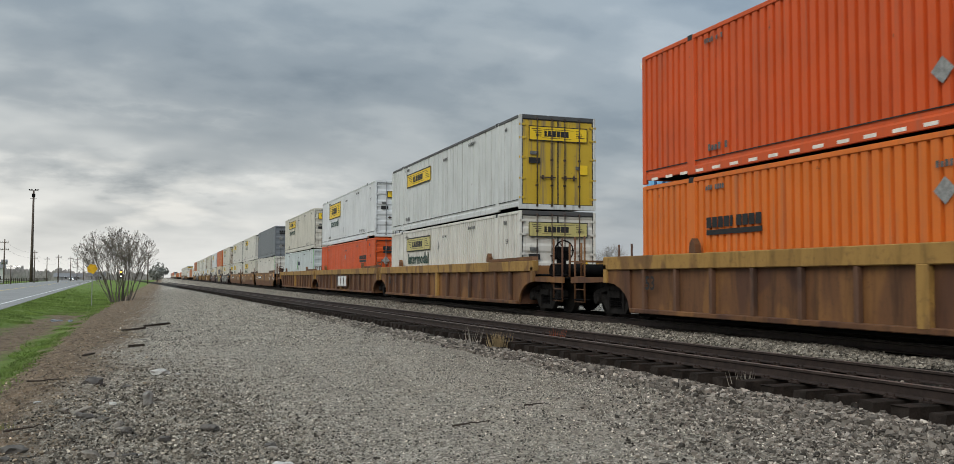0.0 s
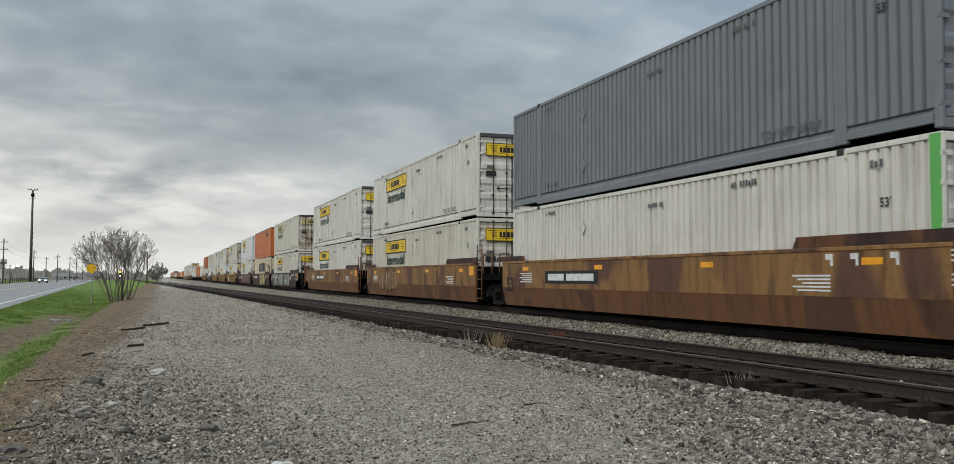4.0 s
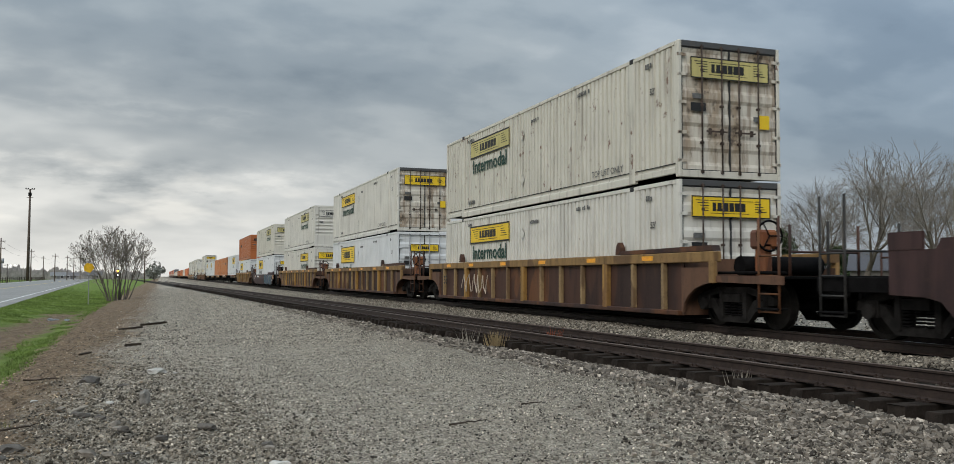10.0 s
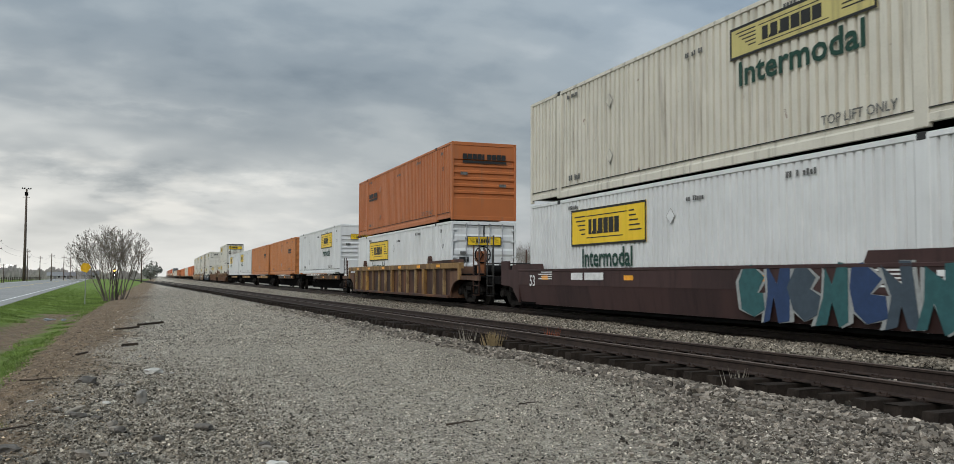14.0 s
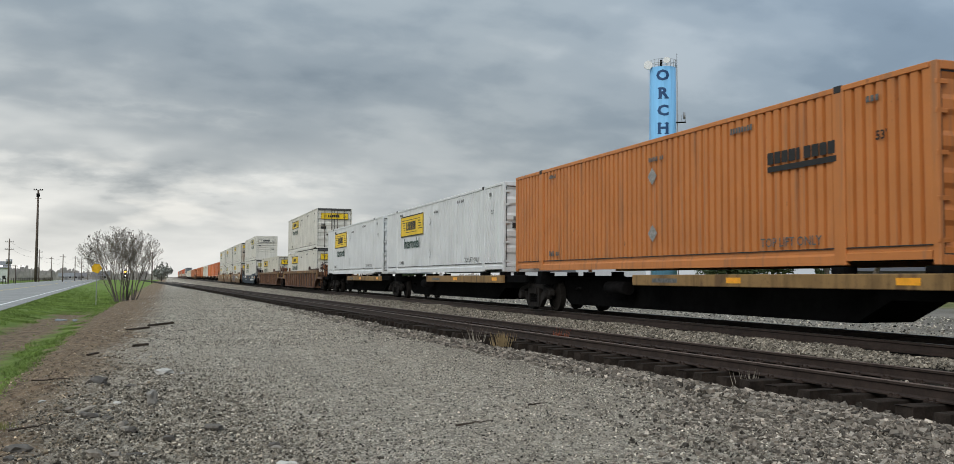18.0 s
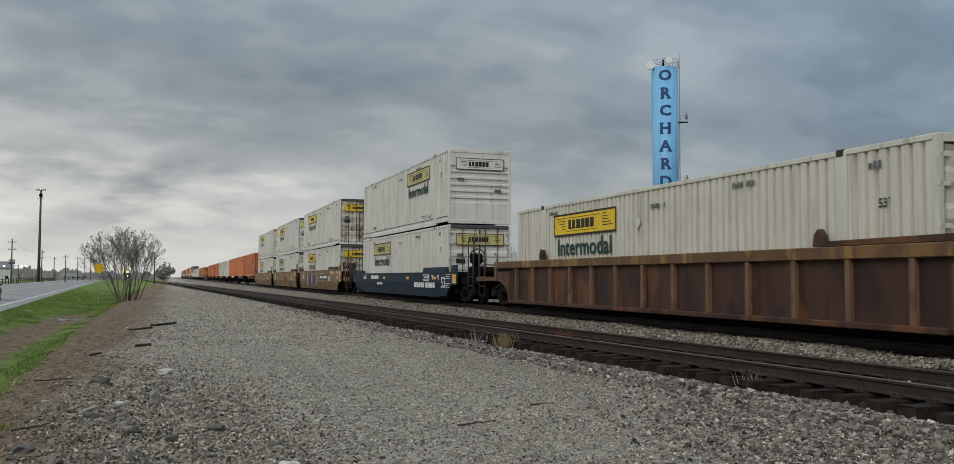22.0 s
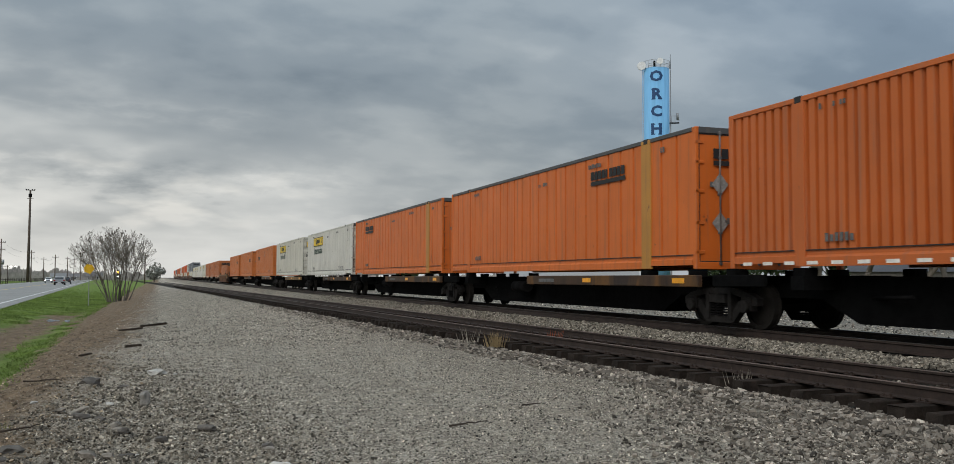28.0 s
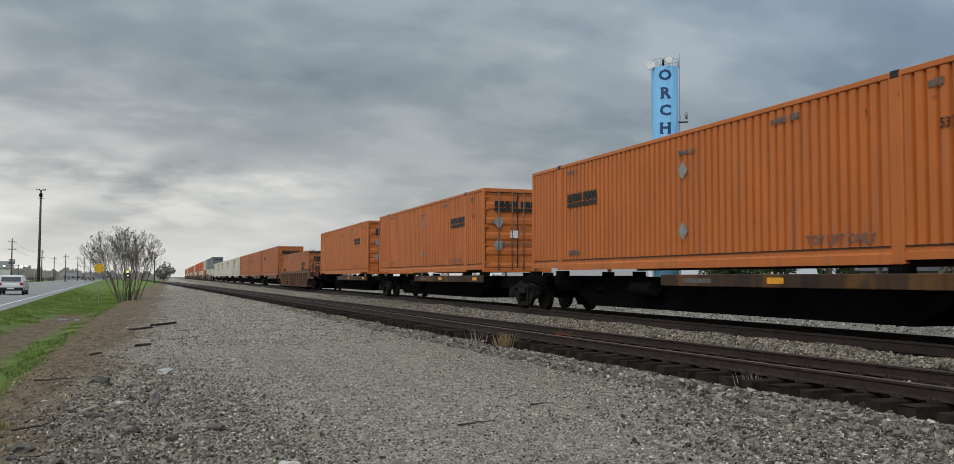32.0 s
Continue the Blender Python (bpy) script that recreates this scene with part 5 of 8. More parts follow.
        if brake:
            gear_paint = RUST_GEAR if body is RUST_SILL else ({TAN: DEEP, MOTLEY: DEEP}.get(body, IRON))
            g = bmesh.new()
            c = Vector((-0.98, at + out * 2.52, 1.74))
            turns = [2 * math.pi * i / 16 for i in range(16)]
            ring = [[g.verts.new(c + Vector(((0.28 + 0.022 * math.cos(b)) * math.cos(a), 0.022 * math.sin(b), (0.28 + 0.022 * math.cos(b)) * math.sin(a)))) for b in (0, 1.26, 2.51, 3.77, 5.03)] for a in turns]
            for p, q in zip(ring, ring[1:] + ring[:1]):
                for k in range(5):
                    g.faces.new((p[k], q[k], q[(k + 1) % 5], p[(k + 1) % 5]))
            for i in range(3):
                a = 2 * math.pi * i / 3
                rod(g, c, c + Vector((0.28 * math.cos(a), 0, 0.28 * math.sin(a))), 0.015, 6)
            part("brake_wheel", g, IRON, root)
            part("brake_stand", soft(one((-1.08, -0.88, *yy(2.2, 2.48), 1.0, 1.62)), 0.03), gear_paint, root)
            part("brake_housing", soft(one((-1.16, -0.74, *yy(2.14, 2.48), 1.50, 1.86)), 0.05), gear_paint, root)
            part("air_reservoir", rod(bmesh.new(), (-0.9, at + out * 1.5, 1.2), (1.0, at + out * 1.5, 1.2), 0.19, 14), IRON, root)
            part("brake_pipe", rod(bmesh.new(), (-1.2, at + out * 0.4, 1.06), (-1.2, at + out * (reach - 0.2), 1.06), 0.03, 6), IRON, root)
    else:
        if sheer and out < 0:
            g = bmesh.new()
            for y in (-0.42, -0.9):
                rod(g, (-1.45, y, 0.22), (-1.45, y, 2.1), 0.022, 6)
            for i in range(6):
                rod(g, (-1.45, -0.42, 0.28 + i * 0.32), (-1.45, -0.9, 0.28 + i * 0.32), 0.018, 6)
            part("ladder", g, rail_paint, root)
        g = bmesh.new()
        for y in (0.5, 1.3):
            rod(g, (-1.25, at + out * y, 1.0), (-1.25, at + out * y, 1.75), 0.024, 6)
        rod(g, (-1.25, at + out * 0.5, 1.74), (-1.25, at + out * 1.3, 1.74), 0.022, 6)
        part("handrail", g, rail_paint, root)


def blob(bm, y, z, w, h, off, seed):
    """A patch of sprayed paint with an uneven outline."""
    rnd = random.Random(seed)
    p = [rnd.uniform(0, 6.28) for _ in range(3)]
    vs = []
    for i in range(20):
        a = 2 * math.pi * i / 20
        r = 1 + 0.18 * math.sin(2 * a + p[0]) + 0.16 * math.sin(3 * a + p[1]) + 0.1 * math.sin(5 * a + p[2])
        vs.append(bm.verts.new((off, y - math.cos(a) * w / 2 * r, z + math.sin(a) * h / 2 * r)))
    bm.faces.new(vs)
    return bm


def sprayed_word(root, word, y0, y1, fill, edge, off, seed, z=0.78, h=1.0, back=()):
    """Sprayed letters side by side, each a dark outline with its fill, over loose patches of paint."""
    rnd = random.Random(seed)
    for i, c in enumerate(back):
        for k in range(3):
            y = y0 + (y1 - y0) * ((i * 3 + k * 5 + 0.7) % (3 * len(back))) / (3 * len(back)) + rnd.uniform(-0.4, 0.4)
            part("sprayed_patch", blob(bmesh.new(), y, z + rnd.uniform(-0.1, 0.2), rnd.uniform(0.9, 1.9), rnd.uniform(0.5, 0.85) * h, off - 0.003 - 0.0005 * (3 * i + k), seed + i * 7 + k), c, root, "patch of sprayed paint")
    w = (y1 - y0) / len(word)
    for i, ch in enumerate(word):
        if ch == " ":
            continue
        lean, tall = rnd.uniform(-0.18, 0.18), h * rnd.uniform(0.9, 1.06)
        y = y1 - (i + 0.5) * w
        tilt = Matrix(((1, lean, 0, 0), (0, 1, 0, 0), (0, 0, 1, 0), (0, 0, 0, 1)))
        def glyph(bold, d):
            vs, fs = letters(ch, 1.0, bold)
            xs = [v.x for v in letters(ch, 1.0, 0.02)[0]] or [0, 1]
            ys = [v.y for v in letters(ch, 1.0, 0.02)[0]] or [0, 1]
            k, q = w * 0.93 / max(0.25, max(xs) - min(xs)), tall * 0.86 / max(0.3, max(ys) - min(ys))
            mx, my = (max(xs) + min(xs)) / 2, (max(ys) + min(ys)) / 2
            m = Matrix.Translation((off - d, y, z)) @ SIDE @ tilt @ Matrix.Diagonal((min(k, 3.2), q, 1, 1)) @ Matrix.Translation((-mx, -my, 0))
            return write(bmesh.new(), ch, 1.0, m, bold)
        g = part("sprayed_letter", glyph(0.085, 0.008 + 0.0004 * i), edge, root, "sprayed outlined letter")
        part("sprayed_fill", glyph(0.045, 0.016), fill, g)


def sprayed_shapes(root, y0, y1, n, fill, edge, off, seed, z=0.76, h=1.0, back=()):
    """Wild sprayed shapes that cannot be read: sharp interlocked strokes with pale outlines."""
    rnd = random.Random(seed)
    w = (y1 - y0) / n
    for i in range(n):
        y = y1 - (i + 0.5) * w
        lean = rnd.uniform(-0.3, 0.3)
        pts = (((-0.5, -0.5), (0.1, -0.42), (0.55, -0.5), (0.3, -0.1), (0.62, 0.1), (0.35, 0.5), (0.0, 0.38), (-0.45, 0.5), (-0.3, 0.15), (-0.62, -0.05)),
               ((-0.55, -0.5), (-0.2, -0.5), (-0.05, -0.1), (0.2, -0.5), (0.6, -0.45), (0.42, 0.5), (0.05, 0.5), (-0.02, 0.2), (-0.5, 0.5), (-0.38, 0.0)),
               ((-0.6, -0.3), (-0.1, -0.5), (0.55, -0.35), (0.62, 0.0), (0.2, 0.05), (0.6, 0.3), (0.2, 0.5), (-0.4, 0.45), (-0.62, 0.15)))[rnd.randrange(3)]
        pts = [(a * 0.9 + rnd.uniform(-0.1, 0.1), b + rnd.uniform(-0.05, 0.05)) for a, b in pts]
        def sheet(k, d):
            g = bmesh.new()
            g.faces.new([g.verts.new((off - d, y - (a * k + lean * b) * w * 1.1, z + b * h * (0.94 + 0.06 * k))) for a, b in pts])
            return g
        e = part("sprayed_letter", sheet(1.07, 0.006 + 0.0004 * i), edge, root, "sprayed angular shape")
        part("sprayed_fill", sheet(0.84, 0.014 + 0.0002 * i), fill[i % len(fill)], e)


CARS = {}
RIBBED = ("ribbed", "deep", "ochre")


def plate(off, rows, thick=0.06):
    """A side plate from rows of (front y, rear y, z, inset), top row first."""
    bm = bmesh.new()
    v = [[bm.verts.new((off + d + k, y, z)) for k in (0.0, thick) for y in (a, b)] for a, b, z, d in rows]
    for p, q in zip(v, v[1:]):
        bm.faces.new((p[0], q[0], q[1], p[1]))
        bm.faces.new((p[3], q[3], q[2], p[2]))
        bm.faces.new((p[2], q[2], q[0], p[0]))
        bm.faces.new((p[1], q[1], q[3], p[3]))
    bm.faces.new((v[0][0], v[0][1], v[0][3], v[0][2]))
    bm.faces.new((v[-1][2], v[-1][3], v[-1][1], v[-1][0]))
    bmesh.ops.recalc_face_normals(bm, faces=bm.faces[:])
    return bm


def well_car(kind, couple_front, couple_rear, extra=""):
    """One unit of a container well car; its well lies between y = 0 and the container's length."""
    key = (kind, couple_front, couple_rear, extra)
    if key in CARS:
        return copy_thing(CARS[key], Matrix())
    body, label = {"ribbed": (RUSTY, "rust-brown ribbed well car with ochre top sills"), "deep": (DEEP, "dark brown ribbed well car"), "ochre": (DEEP, "dark rusty well car with ochre ribs and top sills"),
                   "motley": (MOTLEY, "smooth-sided well car with patched ochre and rust paint"), "maroon": (MAROON, "dark maroon smooth-sided well car"), "russet": (MAROON, "dark maroon well car with low smooth sides"),
                   "tan": (TAN, "tan smooth-sided well car"), "navy": (NAVY, "navy blue smooth-sided well car with white lettering")}[kind]
    root = thing("well_car", label, "railcar", "railcars of the train")
    rail_paint = DEEP if kind in ("deep", "ochre") else RUSTY if kind in RIBBED else (DIM_STEEL if kind in ("maroon", "navy", "russet") else RUSTY)
    off = -1.52
    if kind in RIBBED:
        sill = mesh_of("top_sill", soft(one((off, off + 0.2, -1.52, LONG + 1.52, 1.17 if kind == "ribbed" else 1.27, 1.48)), 0.015), {"deep": DEEP_SILL, "ochre": DULL_OCHRE}.get(kind, OCHRE))
        side = mesh_of("side_panel", one((off + 0.12, off + 0.15, -0.32, LONG + 0.32, 0.26, 1.30)), body)
        foot = mesh_of("bottom_sill", soft(one((off, off + 0.2, -0.25, LONG + 0.25, 0.19, 0.29)), 0.015), body)
        rib = mesh_of("rib", soft(one((off + 0.01, off + 0.12, -0.05, 0.05, 0.285, 1.17 if kind == "ribbed" else 1.27)), 0.012), {"ochre": RIB_OCHRE, "deep": RIB_RUST}.get(kind, RUST_SILL))
        wide = mesh_of("rib", soft(one((off - 0.006, off + 0.12, -0.11, 0.11, 0.26, 1.18 if kind == "ribbed" else 1.28)), 0.012), body if kind == "deep" else OCHRE)
        step = mesh_of("guide_post", prism(bmesh.new(), ((-0.12, 1.49), (0.12, 1.49), (0.09, 1.68), (0.0, 1.78), (-0.1, 1.66)), off + 0.02, off + 0.16), rail_paint)
        cover = mesh_of("sill_cover", prism(bmesh.new(), ((-1.5, 1.49), (2.35, 1.49), (2.15, 1.57), (-1.45, 1.60)), off + 0.01, off + 0.2), rail_paint)
        for turn in (0, 180):
            m = pose(0, LONG if turn else 0, 0, 0, 0, turn)
            share("top_sill", sill, root, m)
            share("side_panel", side, root, m)
            share("bottom_sill", foot, root, m)
            for i in range(0 if extra == "far" else 13):
                share("rib", wide if i in ((2, 6, 10) if kind == "ochre" else (6,)) and kind != "deep" else rib, root, m @ pose(0, 0.35 + i * (LONG - 0.7) / 12, 0))
            for y in (2.3, LONG - 2.3):
                share("guide_post", step, root, m @ pose(0, y, 0))
            share("sill_cover", cover, root, m)
        for y in () if extra == "far" or kind != "ochre" else (0.7, 3.4, 6.4, 9.4, 12.4, 14.9):
            part("reflector", one((off - 0.005, off, y, y + 0.46, 1.33, 1.43)), AMBER, root, "amber reflector strip")
    else:
        # upright upper plate, a crease, and a lower plate that leans inwards and is cut off at both ends
        high, fold, foot = {"navy": (1.19, 0.75, 0.2), "russet": (1.19, 0.75, 0.2), "maroon": (1.37, 0.72, 0.13)}.get(kind, (1.47, 0.68, 0.14))
        skirt = {"motley": LOW_RUST, "tan": LOW_TAN}.get(kind, body)
        guard_paint = {"maroon": MAROON, "russet": MAROON, "navy": NAVY}.get(kind, DEEP)
        side = mesh_of("side_panel", plate(off, ((-0.34, LONG + 0.34, high - 0.04, 0.0), (-0.34, LONG + 0.34, fold, 0.0))), body)
        under = mesh_of("lower_panel", plate(off, ((-0.34, LONG + 0.34, fold, 0.004), (-0.34, LONG + 0.34, fold - 0.08, 0.02), (-0.3, LONG + 0.3, foot, 0.10))), skirt)
        lip = mesh_of("top_lip", soft(one((off - 0.015, off + 0.16, -0.34, LONG + 0.34, high - 0.07, high)), 0.01), body)
        guard = mesh_of("end_guard", prism(bmesh.new(), ((-0.5, high), (2.9, high), (2.8, high + 0.19), (-0.5, high + 0.19)), off + 0.0, off + 0.08), guard_paint)
        short = mesh_of("end_guard", prism(bmesh.new(), ((LONG - 1.3, high), (LONG + 0.9, high), (LONG + 0.8, high + 0.15), (LONG - 1.25, high + 0.15)), off + 0.0, off + 0.08), guard_paint)
        for turn in (0, 180):
            m = pose(0, LONG if turn else 0, 0, 0, 0, turn)
            share("side_panel", side, root, m)
            share("lower_panel", under, root, m)
            share("top_lip", lip, root, m)
            share("end_guard", guard if not turn else short, root, m)
            share("end_guard", short if not turn else guard, root, m)
        # black plates added to darken the openings at the cut-off corners like shade
        for y in (-0.3, LONG - 0.7):
            for s in (-1, 1):
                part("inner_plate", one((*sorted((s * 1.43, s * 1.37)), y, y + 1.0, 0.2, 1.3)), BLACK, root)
        for y in (0.9, 5.2, 9.8, 14.4):
            part("reflector", one((off - 0.006, off, y, y + 0.42, high - 0.29, high - 0.18)), AMBER, root, "amber reflector strip")
        far_out = -1.2 if couple_front else 0.22
        part("end_panel", one((off - 0.008, off, far_out - 0.46, far_out, high - 0.42, high - 0.1)), AMBER, root, "orange reflector panel")
        if couple_front and extra != "far":
            b = one((off - 0.008, off, -1.66, -1.2, 0.76, 0.79), (off - 0.008, off, -1.66, -1.2, 0.88, 0.90), (off - 0.008, off, -1.66, -1.63, 0.79, 0.88), (off - 0.008, off, -1.23, -1.2, 0.79, 0.88))
            part("notice_frame", b, WHITE_INK, root, "white framed notice")
            b = bmesh.new()
            for z, w in ((high - 0.1, 0.62), (high - 0.17, 0.5), (high - 0.24, 0.62), (high - 0.43, 0.62), (high - 0.5, 0.4), (high - 0.57, 0.55)):
                box(b, off - 0.008, off, -0.32 - w, -0.32, z - 0.025, z)
            tagged(part("stencil", b, WHITE_INK, root, "rows of white stencilled marks"), kind="stuff")
            for y in (2.1, 1.55, 0.75):
                b = one((off - 0.008, off, y - 0.16, y, high - 0.2, high - 0.11), (off - 0.008, off, y - 0.16, y - 0.11, high - 0.3, high - 0.2))
                part("jacking_mark", b, WHITE_INK, root, "small white hooked mark")
        g = bmesh.new()
        for i in range(5):
            box(g, off - 0.006, off, 2.0, 2.9 - 0.12 * (i % 3), fold + 0.32 - i * 0.06, fold + 0.35 - i * 0.06)
            box(g, off - 0.006, off, LONG - 2.0, LONG - 1.1 - 0.2 * (i % 2), fold + 0.40 - i * 0.06, fold + 0.43 - i * 0.06)
        tagged(part("stencil", g, WHITE_INK, root, "rows of white stencilled marks"), kind="stuff")
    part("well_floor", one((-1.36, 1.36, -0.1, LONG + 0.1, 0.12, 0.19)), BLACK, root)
    # number stencils, only as bars
    holder, y = root, LONG - 3.2
    long = 1.75
    plated = extra in ("plate", "pale_spray")
    if plated:
        y, long = (13.0, 2.75) if kind == "motley" else (6.25, 2.85)
        holder = part("number_plate", one((off - 0.008, off, y - long - 0.2, y + 0.2, 0.82, 1.16)), INK, root, "black panel with white marks")
    for a, b in ((0.0, 0.37), (0.43, 1.0)) if plated or kind in ("maroon", "navy", "russet") else ():
        part("number_bar", one((off - 0.012, off - 0.008, y - b * long, y - a * long, 0.9, 1.08)), WHITE_INK, holder)
    at, size = {"navy": (-0.05, 0.60), "motley": (LONG - 0.3, 0.58), "tan": (LONG - 0.6, 0.58)}.get(kind, (LONG - 0.7, 0.42))
    part("lettering", write(bmesh.new(), "53", size, Matrix.Translation((off - 0.012, at, 0.76 if size > 0.5 else 0.85)) @ SIDE, 0.008), WHITE_INK if kind in ("maroon", "navy", "russet") else INK, root)
    if extra == "far":
        part("end_platform", one((-1.28, 1.28, -3.0, -0.3, 0.60, 1.03)), BLACK, root)
        part("end_platform", one((-1.28, 1.28, LONG + 0.3, LONG + 3.0, 0.60, 1.03)), BLACK, root)
        add_truck(root, -1.78, True)
        add_truck(root, LONG + 1.78, True)
        CARS[key] = root
        return root
    # ends and trucks
    sheer = kind not in RIBBED
    end_paint = {"ochre": RUST_SILL, "deep": RUST_SILL}.get(kind, body)
    top, base = (high, foot) if sheer else (1.36, 0.14)
    end_gear(root, 0.0, -1, couple_front, end_paint, couple_front, rail_paint, sheer, top, base)
    end_gear(root, LONG, 1, couple_rear, end_paint, False, rail_paint, sheer, top, base)
    add_truck(root, -1.58 if couple_front else -1.65)
    if couple_rear:
        add_truck(root, LONG + 1.62)
    # marks that set single cars apart
    G = lambda c: plain("spray_%d_%d_%d" % tuple(int(v * 99) for v in c), c, 0.6)
    if extra == "mark":
        s = part("logo_panel", one((off - 0.012, off, 6.0, 9.4, 0.42, 1.13)), DEEP, root)
        g = bmesh.new()
        for i, y in enumerate((8.9, 8.0, 7.1)):
            prism(g, ((y, 0.5), (y, 0.62), (y - 0.06, 0.66), (y - 0.06, 0.92), (y, 0.96), (y, 1.06), (y - 0.8, 1.06), (y - 0.8, 0.96), (y - 0.74, 0.92), (y - 0.74, 0.66), (y - 0.8, 0.62), (y - 0.8, 0.5)), off - 0.016, off - 0.012)
        part("logo", g, WHITE_INK, s)
    elif extra == "white_spray":
        sprayed_word(root, "KICK PUSH GANG!", 3.0, 14.0, G((0.31, 0.32, 0.29)), G((0.022, 0.028, 0.024)), off, 4, 0.78, 1.12, (G((0.03, 0.055, 0.035)), G((0.02, 0.03, 0.026)), G((0.10, 0.06, 0.03)), G((0.035, 0.05, 0.05))))
    elif extra == "yellow_spray":
        sprayed_word(root, "SKOUR", 3.1, 7.9, G((0.46, 0.42, 0.17)), G((0.02, 0.02, 0.02)), off, 9, 0.74, 1.2, (G((0.38, 0.31, 0.08)), G((0.05, 0.045, 0.05))))
    elif extra == "red_spray":
        sprayed_shapes(root, 1.6, 11.6, 11, (G((0.17, 0.048, 0.038)), G((0.13, 0.05, 0.042)), G((0.18, 0.045, 0.034)), G((0.07, 0.095, 0.07))), G((0.36, 0.31, 0.27)), off, 14, 0.83, 1.04)
    elif extra == "blue_spray":
        sprayed_shapes(root, -0.2, 5.9, 9, (G((0.03, 0.10, 0.105)), G((0.025, 0.05, 0.12)), G((0.05, 0.07, 0.09))), G((0.30, 0.31, 0.30)), off, 21, 0.70, 0.96)
    elif extra == "pale_spray":
        sprayed_shapes(root, 7.5, 12.9, 10, (G((0.05, 0.045, 0.085)), G((0.30, 0.28, 0.26)), G((0.16, 0.08, 0.04)), G((0.045, 0.045, 0.075))), G((0.26, 0.22, 0.18)), off, 33, 0.8, 1.0)
    elif extra == "outline_spray":
        sprayed_shapes(root, 10.4, 13.6, 5, (G((0.20, 0.11, 0.045)), G((0.16, 0.085, 0.04))), G((0.40, 0.31, 0.20)), off, 41, 0.82, 0.85)
    elif extra == "red_mark":
        for i, y in enumerate((7.5, 6.85, 6.2)):
            part("logo_block", one((off - 0.01, off, y - 0.5, y, 0.84, 0.98), (off - 0.01, off, y - 0.33, y - 0.17, 0.5, 0.84)), G((0.15, 0.03, 0.02)), root, "dark red painted block")
    elif extra == "scrawl":
        g = bmesh.new()
        rr = random.Random(8)
        p = Vector((off - 0.012, 13.6, 0.6))
        for i in range(26):
            q = p + Vector((0, -rr.uniform(0.0, 0.24), 0))
            q.z = 0.75 + 0.32 * math.sin(i * 1.3)
            rod(g, p, q, 0.016, 5, caps=False)
            p = q
        part("sprayed_scrawl", g, G((0.5, 0.42, 0.33)), root)
    elif extra == "company":
        g = word_marks("side", (2.66, 0.56), off - 0.006, 3.2, 0.42, False)
        part("logo", g, WHITE_INK, root, "white company name as blocks")
        part("logo", word_marks("side", (LONG - 5.2, 0.62), off - 0.006, 1.2, 0.22, False), WHITE_INK, root)
    CARS[key] = root
    return root


def spine_car(extra="", trucks=(-0.9,)):
    """A low platform car with a deep centre beam and a container on end platforms; neighbours share the truck at a joint."""
    key = ("spine", extra, trucks)
    if key in CARS:
        return copy_thing(CARS[key], Matrix())
    root = thing("spine_car", "black spine car with ochre side sills under a container" if extra == "ochre" else "black spine car with brown side sills under a container", "railcar", "railcars of the train")
    beam = ((-1.1, 0.62), (1.6, 0.62), (2.4, 0.22), (LONG - 2.6, 0.22), (LONG - 1.7, 0.62), (LONG + 0.5, 0.62), (LONG + 0.5, 1.0), (-1.1, 1.0))
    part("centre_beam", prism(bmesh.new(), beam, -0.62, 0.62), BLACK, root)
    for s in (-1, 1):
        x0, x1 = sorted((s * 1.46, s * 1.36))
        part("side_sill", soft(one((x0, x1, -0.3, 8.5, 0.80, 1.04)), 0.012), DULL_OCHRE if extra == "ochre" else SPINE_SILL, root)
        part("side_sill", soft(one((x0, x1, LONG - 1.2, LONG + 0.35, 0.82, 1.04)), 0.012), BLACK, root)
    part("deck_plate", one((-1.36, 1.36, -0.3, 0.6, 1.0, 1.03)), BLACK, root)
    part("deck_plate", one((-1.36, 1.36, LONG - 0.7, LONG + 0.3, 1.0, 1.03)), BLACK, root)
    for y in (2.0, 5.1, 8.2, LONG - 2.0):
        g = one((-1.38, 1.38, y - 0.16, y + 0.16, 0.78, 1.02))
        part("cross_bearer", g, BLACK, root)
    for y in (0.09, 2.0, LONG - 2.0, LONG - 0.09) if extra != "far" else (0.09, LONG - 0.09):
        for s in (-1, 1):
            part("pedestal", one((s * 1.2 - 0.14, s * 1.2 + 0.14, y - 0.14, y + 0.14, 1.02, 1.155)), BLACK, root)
    for y in (0.2, 4.4):
        part("reflector", one((-1.466, -1.46, y, y + 0.45, 0.87, 0.98)), AMBER, root, "amber reflector strip")
    part("number_bar", one((-1.466, -1.46, 6.6, 7.6, 0.87, 0.96)), MUTED, root)
    part("air_reservoir", rod(bmesh.new(), (-0.95, 9.6, 0.72), (-0.95, 10.6, 0.72), 0.17, 12), IRON, root)
    part("brake_lever", rod(bmesh.new(), (-1.1, LONG - 4.2, 0.7), (-0.6, LONG - 2.9, 0.66), 0.03, 6), IRON, root)
    part("coupler", soft(one((-0.16, 0.16, -1.6, -1.1, 0.66, 0.9)), 0.02), IRON, root)
    for y in trucks:
        add_truck(root, y, extra == "far")
        part("bolster", soft(one((-1.0, 1.0, y - 0.3, y + 0.3, 0.72, 0.98)), 0.02), BLACK, root)
    CARS[key] = root
    return root


SPEED = 19.734
